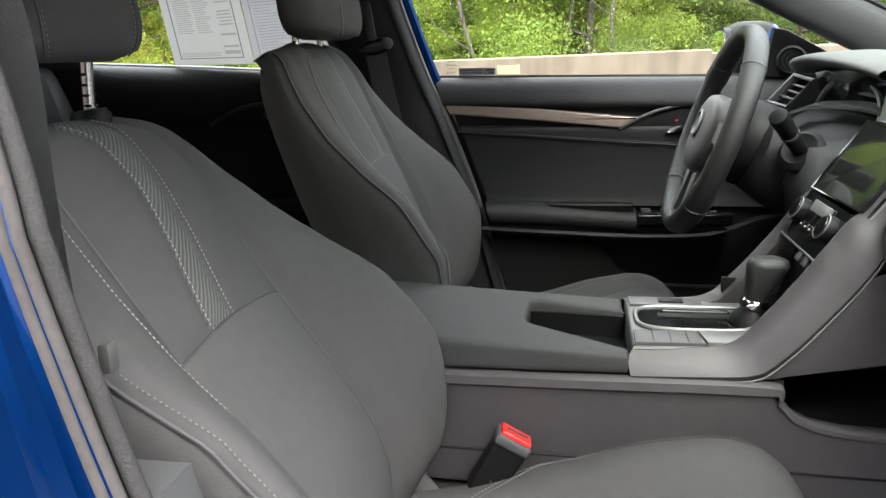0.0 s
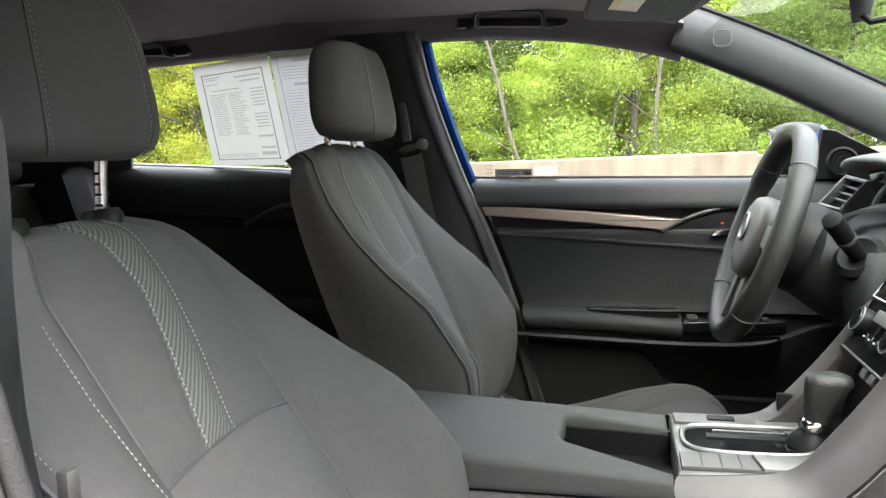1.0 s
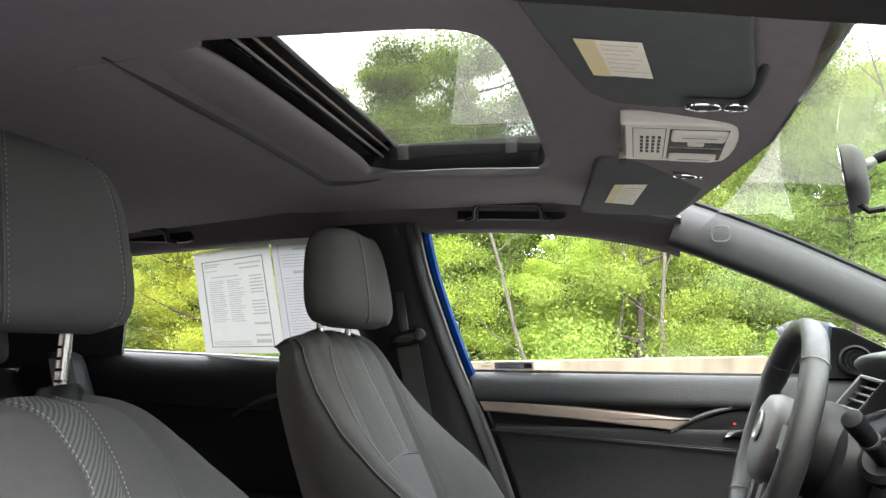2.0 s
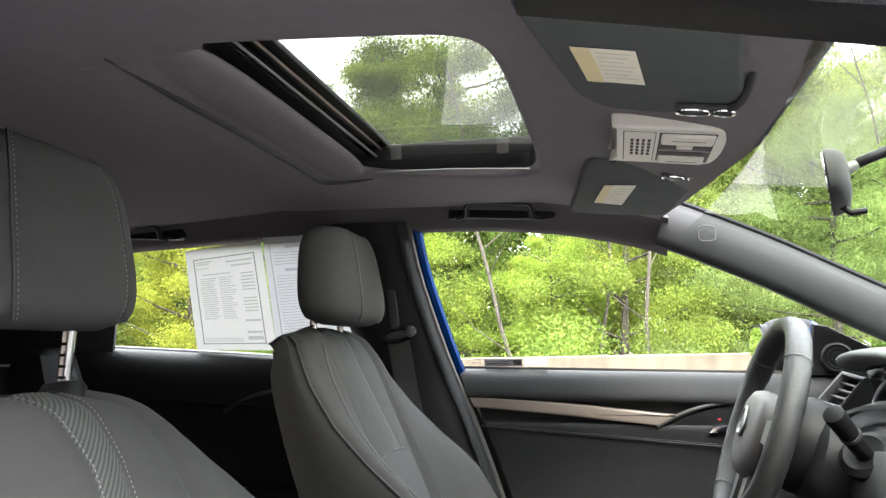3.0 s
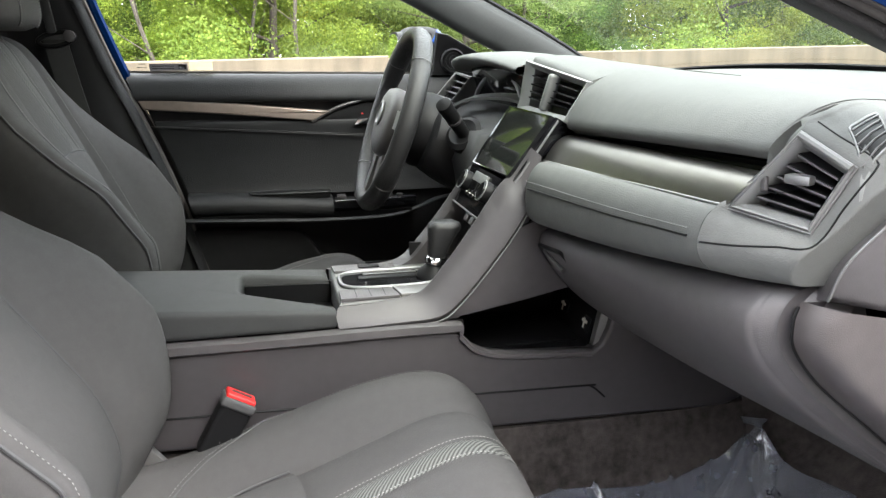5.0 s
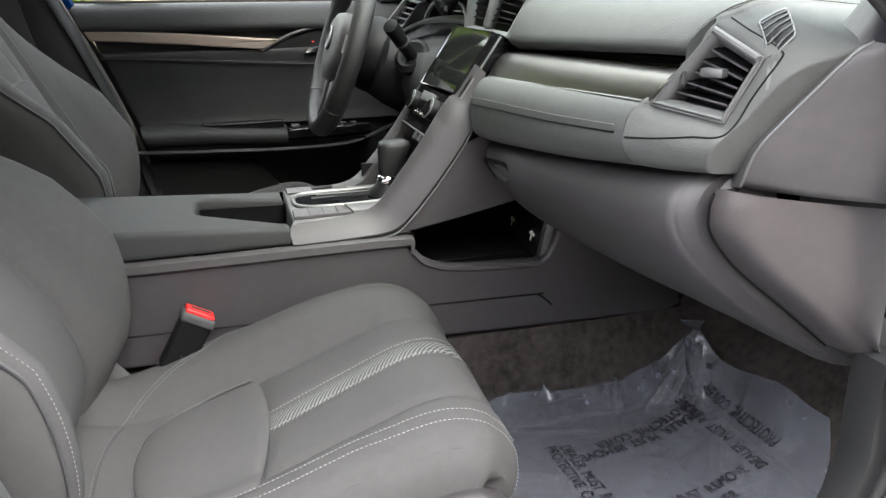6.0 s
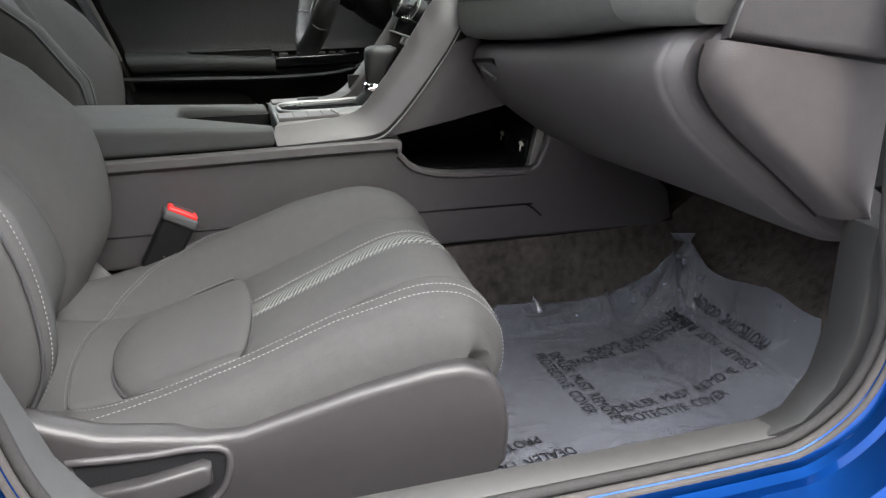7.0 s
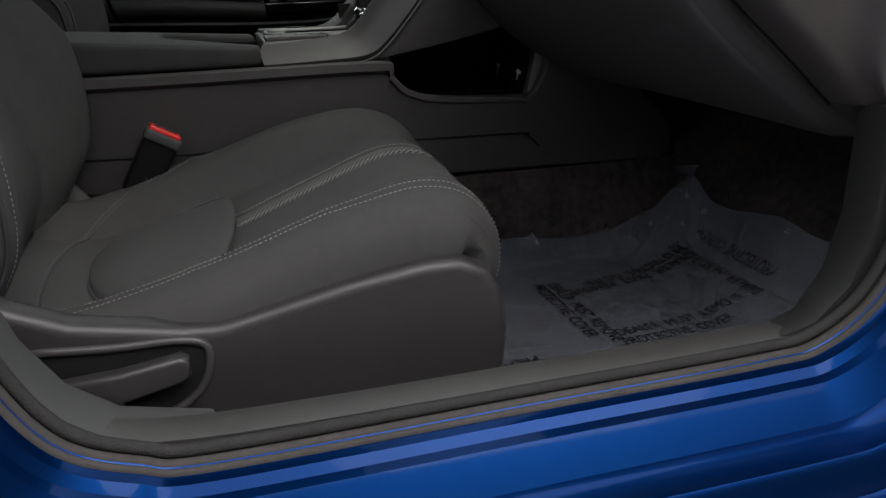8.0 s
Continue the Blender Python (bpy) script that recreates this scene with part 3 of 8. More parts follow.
# ---- seats ----
def seat(sg, dx, dz, name, label, rot, head_x, post_x):
    """A front seat; sg is -1 for the passenger's side of the car, 1 for the driver's. The outer side of the seat faces the door."""
    mid = 0.375
    tall, squat, down = (0.020, 1.0, 0.0) if sg > 0 else (0.0, 0.975, 0.020)

    def at(lat, x, z):
        return Vector((x + dx, sg * (mid + lat), z + dz))

    root = thing(name, at(0, 0.5, 0.28 - dz), label, "car seat", "front seats")
    # --- backrest ---
    prof = cr([(0.262, 0.43), (0.285, 0.50), (0.270, 0.585), (0.225, 0.672), (0.163, 0.777), (0.100, 0.885), (0.062, 0.945), (0.040, 0.968), (0.006, 0.980)], 200)
    cs, sn = math.cos(radians(rot)), math.sin(radians(rot))
    wing_z, wing_f = (0.43, 0.48, 0.54, 0.63, 0.72, 0.78, 0.84, 0.90, 0.97, 1.01), (0.030, 0.050, 0.064, 0.088, 0.072, 0.036, 0.006, -0.012, -0.022, -0.03)
    half_z, half_f = (0.43, 0.47, 0.52, 0.60, 0.70, 0.78, 0.84, 0.89, 0.93, 0.955, 0.970, 0.978), (0.212, 0.226, 0.234, 0.240, 0.243, 0.238, 0.228, 0.214, 0.194, 0.172, 0.145, 0.115)
    deep_z, deep_f = (0.43, 0.60, 0.80, 0.93, 0.96, 0.978), (0.08, 0.097, 0.090, 0.085, 0.078, 0.066)

    def pick(table, v):
        f = min(max(v, 0.0), 1.0) * 199
        i = min(int(f), 198)
        return tuple(lerp(a, b, f - i) for a, b in zip(table[i], table[i + 1]))

    def back(s, v):
        v += 0.011 * max(0.0, 1 - 4 * s * s) * math.exp(-((v - 0.505) / 0.10) ** 2)
        x, z = pick(prof, v)
        w, b, d = tab(z, half_z, half_f), tab(z, wing_z, wing_f), tab(z, deep_z, deep_f)
        c = min(tab(z, (0.45, 0.55, 0.66, 0.76), (0.078, 0.090, 0.105, 0.115) if s > 0 or sg > 0 else (0.136, 0.130, 0.122, 0.115)), 0.58 * w)
        a = abs(s)
        lat = tab(a, (0, 0.25, 0.5, 0.75, 0.9, 0.97, 1.0, 1.05, 1.2, 1.5), (0, c / 2, c, 0.5 * c + 0.5 * w, w - 0.022, w - 0.006, w, w + 0.004, w + 0.004, w - 0.012))
        dep = tab(a, (0, 0.25, 0.5, 0.62, 0.75, 0.9, 0.97, 1.0, 1.05, 1.2, 1.5), (0.006, 0.005, 0, 0.18 * b + 0.012, 0.62 * b + 0.012, b + 0.008, b + 0.003, b - 0.004, b - 0.016, 0.35 * b - 0.4 * d, -d))
        grow = tall * min(1.0, max(0.0, (z - 0.66) / 0.28))
        x, z = x + 0.866 * dep - 0.27 - 0.35 * grow, (z + 0.5 * dep - 0.45) * squat + grow
        return at(math.copysign(lat, s), 0.27 + cs * x + sn * z, 0.45 + cs * z - sn * x)

    def v_of(z):
        return float(np.interp(z, [p[1] for p in prof], np.linspace(0, 1, 200)))

    def panel(surf, s0, s1, v0, v1, nu, nv, sink=0.003, ends=(1, 1)):
        """A sewn panel: the surface between two seams, drawn in along them."""
        rows = []
        for j in range(nv + 1):
            tv = 0.5 - 0.5 * math.cos(math.pi * j / nv)
            v = v0 + (v1 - v0) * tv
            a, b = s0(v) if callable(s0) else s0, s1(v) if callable(s1) else s1
            row = []
            for i in range(nu + 1):
                tu = 0.5 - 0.5 * math.cos(math.pi * i / nu)
                s = a + (b - a) * tu
                p = surf(s, v)
                n = (surf(s + 0.02, v) - surf(s - 0.02, v)).cross(surf(s, min(v + 0.02, 1)) - surf(s, max(v - 0.02, 0)))
                n = n.normalized() * (1 if (n.x + n.z) > 0 else -1)
                wd = (surf(b, v) - surf(a, v)).length
                e = min(tu, 1 - tu) * wd
                ev = min(tv if ends[0] else 1, 1 - tv if ends[1] else 1) * abs(v1 - v0) * 0.7
                row.append(p - n * sink * max(math.exp(-(e / 0.007) ** 2), math.exp(-(ev / 0.007) ** 2)))
            rows.append(row)
        return sheet(rows)

    def line(surf, s, v0, v1, n=60, lift=0.001):
        pts, nrm = [], []
        for v in np.linspace(v0, v1, n):
            q = s(v) if callable(s) else s
            k = (surf(q + 0.02, v) - surf(q - 0.02, v)).cross(surf(q, min(v + 0.02, 1)) - surf(q, max(v - 0.02, 0)))
            k = k.normalized() * (1 if (k.x + k.z) > 0 else -1)
            pts.append(surf(q, v) + k * lift)
            nrm.append(k)
        return pts, nrm

    vs = v_of(0.777 if sg > 0 else 0.765)
    zt = lambda v: pick(prof, v)[1]
    unit = lambda v: min(0.115, 0.58 * tab(zt(v), half_z, half_f))
    inner = lambda v: 0.5 / unit(v) * tab(zt(v), (0.77, 0.85, 0.914, 0.96, 1.0), (0.006, -0.020, -0.034, -0.036, -0.04))
    outer = lambda v: 0.5 / unit(v) * tab(zt(v), (0.77, 0.85, 0.914, 0.96, 1.0), (0.050, 0.022, 0.006, 0.014, 0.034))
    bk = part("backrest", panel(back, -0.5, 0.5, 0.0, vs, 20, 26), CLOTH_PANEL, root, "grey cloth backrest with sewn panels")
    part("upper_panel", panel(back, -0.5, inner, vs, 1, 12, 40, ends=(1, 0)), CLOTH, bk)
    part("pattern_strip", panel(back, inner, outer, vs, 1, 8, 40, ends=(1, 0)), TWILL, bk, "ribbed woven centre strip")
    part("upper_panel", panel(back, outer, 0.5, vs, 1, 12, 40, ends=(1, 0)), CLOTH, bk)
    for q in (-1, 1):
        part("side_bolster", panel(back, 0.5 * q, 1.0 * q, 0, 1, 16, 40, ends=(0, 0)), CLOTH, bk)
        part("side_panel", panel(back, 1.0 * q, 1.5 * q, 0, 1, 10, 40, ends=(0, 0), sink=0.002), CLOTH, bk)
        p, n = line(back, 1.0 * q, 0.06, 0.97, 80, 0.0005)
        part("piping", tube(p, 0.0019, 6), PIPING, bk, "dark piping on the seam")
        if q > 0:
            p, n = line(back, 0.965, 0.06, 0.90, 80)
            part("stitching", stitch(p, n), THREAD, bk, "row of pale stitches")
        p, n = line(back, 0.5 * q, 0.06, 0.92, 80, -0.0030)
        part("seam", tube(p, 0.0014, 6), PIPING, bk, "dark sewn seam")
        if q < 0 and sg > 0:
            p, n = line(back, lambda v: -tab(v, (0.2, 0.45, 0.85), (0.93, 0.86, 0.64)), 0.22, 0.80, 70)
            part("seam", tube([a - b * 0.001 for a, b in zip(p, n)], 0.0012, 6), PIPING, bk, "dark sewn seam")
            part("stitching", stitch([a + Vector((0, 0.004, 0)) for a in p], n), THREAD, bk, "row of pale stitches")
        if q > 0:
            p, n = line(back, lambda v: 0.67 if sg < 0 else 0.56, 0.1, 0.66, 60)
            part("stitching", stitch(p, n), THREAD, bk, "row of pale stitches")
    part("seam", tube([back(q, vs) + Vector((-0.002, 0, -0.001)) for q in np.linspace(-0.5, 0.5, 30)], 0.0012, 6), PIPING, bk, "dark cross seam")
    for edge, off in ((inner, -0.004), (outer, 0.004)):
        p, n = line(back, lambda v, e=edge, o=off: e(v) + o, vs, 0.98, 70, 0.0004)
        part("stitching", stitch(p, n), THREAD, bk, "row of pale stitches")
    rows = [[back(1.5, v).lerp(back(-1.5, v), t) + Vector((-0.02 * math.sin(math.pi * t), 0, 0)) for t in np.linspace(0, 1, 9)] for v in np.linspace(0, 1, 30)]
    part("back_shell", merge(sheet(rows), sheet([[back(s, 1.0) for s in np.linspace(-1.5, 1.5, 25)], [back(1.5, 1).lerp(back(-1.5, 1), 1 - t) for t in np.linspace(0, 1, 25)]]),
                             sheet([[back(s, 0.0) for s in np.linspace(-1.5, 1.5, 25)], [back(1.5, 0).lerp(back(-1.5, 0), 1 - t) for t in np.linspace(0, 1, 25)]])), PLASTIC, bk, "dark plastic seat back shell")
    # --- headrest on two notched posts ---
    hc, hz0, hh = (head_x - dx, 1.018 if sg < 0 else 1.028, 0.176)

    def puff(t):
        """Half width and half depth of the headrest at a share of its height."""
        e = (1 - abs(2 * t - 1) ** 3.4) ** (1 / 2.5) if 0 < t < 1 else 0.0
        slim = 1.0 if sg < 0 else 0.985 - 0.10 * t ** 2.5 - 0.05 * max(0.0, 0.3 - t)
        return (0.136 - 0.018 * t) * (0.64 + 0.36 * e) * slim, (0.062 - 0.012 * t) * (0.45 + 0.55 * e)

    secs = []
    for t in np.linspace(0, 1, 18):
        wdt, dpt = puff(t)
        cx = hc - 0.02 * t
        ring = []
        for a in np.arange(36) * 2 * math.pi / 36:
            ca, sa = math.cos(a), math.sin(a)
            ring.append(at(math.copysign(abs(ca) ** 0.5, ca) * wdt, cx + math.copysign(abs(sa) ** 0.62, sa) * dpt - 0.01 * (1 if sa > 0 else 0) * ca * ca, hz0 + hh * t))
        secs.append(ring)
    hr = part("headrest", loft(secs), CLOTH, root, "grey cloth headrest with stitched seams", smooth=60)
    for q in (-1, 1):
        # seam between face and side, up the front and over the top
        ang = math.acos((0.60 if sg < 0 else 0.52) ** 2) * 1.0
        ca, sa = q * math.cos(ang), math.sin(ang)
        p = []
        for t in np.linspace(0.03, 0.985, 40):
            wdt, dpt = puff(t)
            p.append(at(math.copysign(abs(ca) ** 0.5, ca) * wdt, hc - 0.02 * t + sa ** 0.62 * dpt - 0.01 * ca * ca + 0.0008, hz0 + hh * t))
        part("seam", tube([v + Vector((-0.0006, 0, 0)) for v in p], 0.0011, 6), PIPING, hr, "dark sewn seam")
        part("stitching", stitch([v + Vector((0.0002, -sg * q * 0.0045, 0)) for v in p], [Vector((1, 0, 0.1))] * 40), THREAD, hr, "row of pale stitches")
    for lat in (-0.068, 0.068):
        part("headrest_post", tube([at(lat, post_x - dx - 0.004, 0.91), at(lat, post_x - dx + 0.004, 1.06 - down)], 0.0068, 12), STEEL, root, "bright steel post")
        sl = lathe([(0.021, -0.006), (0.022, 0.004), (0.018, 0.011), (0.009, 0.012)], at(lat, post_x - dx, 0.976 - down + (0.028 if sg > 0 else 0)), (-0.15, 0, 1), 20)
        part("post_sleeve", sl, BLACK, root, "black plastic sleeve")
        if lat < 0:
            for k in range(4):
                part("notch", box(0.006, 0.016, 0.003, at(lat, post_x - dx + 0.002, 0.992 - down + 0.011 * k), 0.0008), BLACK, root)
    # --- cushion ---
    cprof = cr([(0.262, 0.428), (0.33, 0.418), (0.42, 0.431), (0.50, 0.452), (0.60, 0.490), (0.690, 0.522), (0.745, 0.517), (0.776, 0.482), (0.782, 0.43), (0.764, 0.385)], 200)

    def cush(s, v):
        v += 0.018 * max(0.0, 1 - 4 * s * s) * math.exp(-((v - 0.33) / 0.07) ** 2)
        x, z = pick(cprof, v)
        d = pick(cprof, v + 0.006), pick(cprof, v - 0.006)
        n = Vector((-(d[0][1] - d[1][1]), 0, d[0][0] - d[1][0])).normalized()
        b = tab(v, (0, 0.12, 0.3, 0.45, 0.6, 0.68, 0.76, 1), (0.02, 0.032, 0.046, 0.042, 0.018, 0.008, 0.0, -0.01))
        a = abs(s)
        if s > 0:
            b -= tab(v, (0, 0.1, 0.3, 0.5, 0.7, 0.8, 1), (0.006, 0.016, 0.022, 0.024, 0.016, 0.006, 0.0))
        w = tab(v, (0, 0.1, 0.3, 0.65, 0.8, 1), (0.21, 0.225, 0.235, 0.225, 0.205, 0.20))
        k = tab(v, (0, 0.58, 0.72, 0.86, 1), (1, 0.95, 0.6, 0.28, 0.15))
        lat = tab(a, (0, 0.5, 0.8, 0.93, 1.0, 1.08, 1.2, 1.5), (0, 0.118, 0.175, w - 0.022, w - 0.006, w + 0.003, w + 0.008, w + 0.002))
        dep = tab(a, (0, 0.5, 0.65, 0.8, 0.93, 1.0, 1.08, 1.2, 1.5), (0.004, 0, 0.4 * b + 0.006, 0.85 * b + 0.006, b + 0.002, b - 0.006, b - 0.02, b - 0.05 * k, b - 0.115 * k))
        return at(math.copysign(lat, s), x + n.x * dep, z + n.z * dep)

    cv = lambda x: float(np.interp(x, [p[0] for p in cprof[:140]], np.linspace(0, 1, 200)[:140]))
    vm, vr = cv(0.498), cv(0.346)
    cu = part("cushion", panel(cush, -0.5, 0.5, 0, vm, 26, 22, ends=(0, 1)), CLOTH_PANEL, root, "grey cloth seat cushion with sewn panels")
    oval = lambda v: 0.52 * max(0.02, 1 - (max(0.0, (vm - v)) / (vm - vr)) ** 3.6) ** 0.42

    wide = lambda v: 1.36 * oval(v)

    def proud(s, v):
        e = max(0.0, 1 - (abs(s) / max(wide(v) if s > 0 else oval(v), 1e-3)) ** 6) * max(0.0, 1 - ((vm - v) / (vm - vr)) ** 8)
        return cush(s, v) + Vector((-0.1, 0, 1)) * (0.001 + 0.011 * e)

    part("seat_insert", panel(proud, lambda v: -oval(v), wide, vr, vm, 28, 22, ends=(0, 1)), CLOTH_PANEL, cu, "raised oval seat insert")
    ci = lambda v: 0.5 / 0.118 * tab(v, (vm, 0.7, 1), (-0.013, -0.038, -0.045))
    co = lambda v: 0.5 / 0.118 * tab(v, (vm, 0.7, 1), (0.026, 0.002, 0.0))
    part("front_panel", panel(cush, -0.5, ci, vm, 1, 10, 40, ends=(1, 0)), CLOTH, cu)
    part("pattern_strip", panel(cush, ci, co, vm, 1, 8, 40, ends=(1, 0)), TWILL_SEAT, cu, "ribbed woven centre strip")
    part("front_panel", panel(cush, co, 0.5, vm, 1, 10, 40, ends=(1, 0)), CLOTH, cu)
    for q in (-1, 1):
        part("side_bolster", panel(cush, 0.5 * q, 1.0 * q, 0, 1, 14, 44, ends=(0, 0)), CLOTH, cu)
        part("side_panel", panel(cush, 1.0 * q, 1.5 * q, 0, 1, 10, 40, ends=(0, 0), sink=0.003), CLOTH, cu)
        p, n = line(cush, 0.985 * q if q < 0 else 0.84, 0.12 if q > 0 else 0.40, 0.92, 80)
        part("stitching", stitch(p, n), THREAD if q > 0 else DARK_THREAD, cu, "row of pale stitches")
        if q > 0:
            p, n = line(cush, 0.74, 0.16, 0.80, 80)
            part("stitching", stitch(p, n), THREAD, cu, "row of pale stitches")
    loop = [tuple(p) for p in cr([(-0.985, 0.40), (-0.97, 0.31), (-0.88, 0.22), (-0.68, 0.14), (-0.40, 0.085), (0.0, 0.066), (0.40, 0.072), (0.62, 0.095), (0.74, 0.16)], 70)]
    up_ = Vector((-0.1, 0, 1)).normalized()
    part("stitching", stitch([cush(q, v) + up_ * 0.001 for q, v in loop], [up_] * 70, w=0.0006), DARK_THREAD, cu, "row of grey stitches")
    part("seam", tube([cush(q * 0.975, v + 0.005) for q, v in loop], 0.0011, 6), PIPING, cu, "dark sewn seam")
    rear = [vr + (vm - vr) * t for t in np.linspace(0.02, 0.97, 24)]
    # dark bar laid in for the shade of the groove round the insert
    part("seam", tube([cush(wide(v) + 0.008, v) for v in rear[::-1]] + [cush(-oval(v) - 0.008, v) for v in rear], 0.0019, 6), PIPING, cu, "dark bar painting the groove's shade round the insert")
    part("seam", tube([cush(q, vm) + Vector((0, 0, -0.001)) for q in np.linspace(-0.49, 0.68, 34)], 0.0010, 6), PIPING, cu, "dark cross seam")
    for edge, off in ((ci, -0.004), (co, 0.004)):
        p, n = line(cush, lambda v, e=edge, o=off: e(v) + o, vm, 0.84, 60, 0.0004)
        part("stitching", stitch(p, n), THREAD, cu, "row of pale stitches")
    part("cushion_pan", box(0.42, 0.40, 0.07, at(0, 0.51, 0.365), 0.02), BLACK, root, "black seat pan")
    # --- runners and plastic skirts ---
    for lat in (-0.17, 0.17):
        part("seat_rail", box(0.5, 0.035, 0.05, (0.5 + dx, sg * (mid + lat), 0.295), 0.004), BLACK, root)
    part("seat_pedestal", box(0.40, 0.36, 0.06, at(0, 0.51, 0.335 - dz * 0.5), 0.01), BLACK, root)
    out = [(0.255, 0.500), (0.285, 0.497), (0.325, 0.475), (0.365, 0.457), (0.42, 0.447), (0.455, 0.440), (0.49, 0.438), (0.54, 0.449), (0.61, 0.464),
           (0.68, 0.474), (0.715, 0.474), (0.742, 0.462), (0.757, 0.436), (0.764, 0.395), (0.760, 0.350), (0.742, 0.332), (0.60, 0.325), (0.36, 0.320), (0.29, 0.345), (0.26, 0.40)]
    sk = prism([(x, z) for x, z in out], 0.0, 0.034, "y", 0.012, 3)
    sk.transform(Matrix.Translation((dx, 0, dz)))
    bmesh.ops.scale(sk, vec=(1, sg, 1), verts=sk.verts[:])
    bmesh.ops.translate(sk, vec=(0, sg * 0.594, 0), verts=sk.verts[:])
    part("seat_skirt", sk, SKIRT_PLASTIC, root, "grey plastic skirt along the seat base", smooth=50)
    if sg < 0:
        # recess with the recline lever in it
        rec = cr([(0.335, 0.437), (0.40, 0.432), (0.452, 0.431), (0.475, 0.420), (0.468, 0.385), (0.440, 0.362), (0.40, 0.352), (0.36, 0.356), (0.338, 0.39), (0.335, 0.437)], 40)
        part("recess_back", prism([(0.405 + (x - 0.405) * 0.97 + dx, 0.395 + (z - 0.395) * 0.97 + dz) for x, z in rec[:-1]], -0.622, -0.6287, "y"), DOORSKIN, root, "dark recess behind the lever")
        part("lever_recess", tube([Vector((x + dx, -0.629, z + dz)) for x, z in rec[:-1]], 0.0042, 8, closed=True), PLASTIC_LOW, root, "raised rim round the lever", smooth=60)
        lev = [(0.345, 0.413), (0.40, 0.416), (0.452, 0.424), (0.459, 0.420), (0.459, 0.404), (0.45, 0.399), (0.402, 0.388), (0.396, 0.37), (0.385, 0.355), (0.365, 0.353), (0.348, 0.372)]
        part("recline_lever", prism([(x + dx, z + dz) for x, z in lev], -0.634, -0.652, "y", 0.005, 3), SKIRT_PLASTIC, root, "grey plastic recline lever", smooth=50)
    # inner hinge cover
    part("hinge_cover", prism([(0.24 + dx, 0.42 + dz), (0.30 + dx, 0.40 + dz), (0.335 + dx, 0.425 + dz), (0.30 + dx, 0.47 + dz), (0.25 + dx, 0.48 + dz)], sg * 0.150, sg * 0.165, "y", 0.004), SILVER if sg < 0 else BLACK, root)
    return root


seat(-1, 0.0, 0.0, "car_seat", "dark grey cloth bucket seat with pale stitching", -2.0, -0.010, -0.022)
seat(1, -0.065, 0.018, "car_seat", "dark grey cloth bucket seat behind the steering wheel", 5.0, 0.030, -0.010)


# ---- the car's shell: floor, sills, pillars, roof ----
def roof_z(x, y):
    crown = tab(x, (-1.1, -0.7, -0.3, 0.1, 0.4, 0.55, 0.66, 0.74), (1.235, 1.272, 1.305, 1.317, 1.301, 1.272, 1.246, 1.226))
    return crown - 0.008 * (abs(y) / 0.50) ** 2.6


def ring(cx, cy, hx, hy, n, power):
    """A closed loop between an oval and a rectangle."""
    out = []
    for k in range(n):
        a = 2 * math.pi * k / n
        c, s = math.cos(a), math.sin(a)
        out.append((cx + math.copysign(abs(c) ** (2 / power), c) * hx, cy + math.copysign(abs(s) ** (2 / power), s) * hy))
    return out


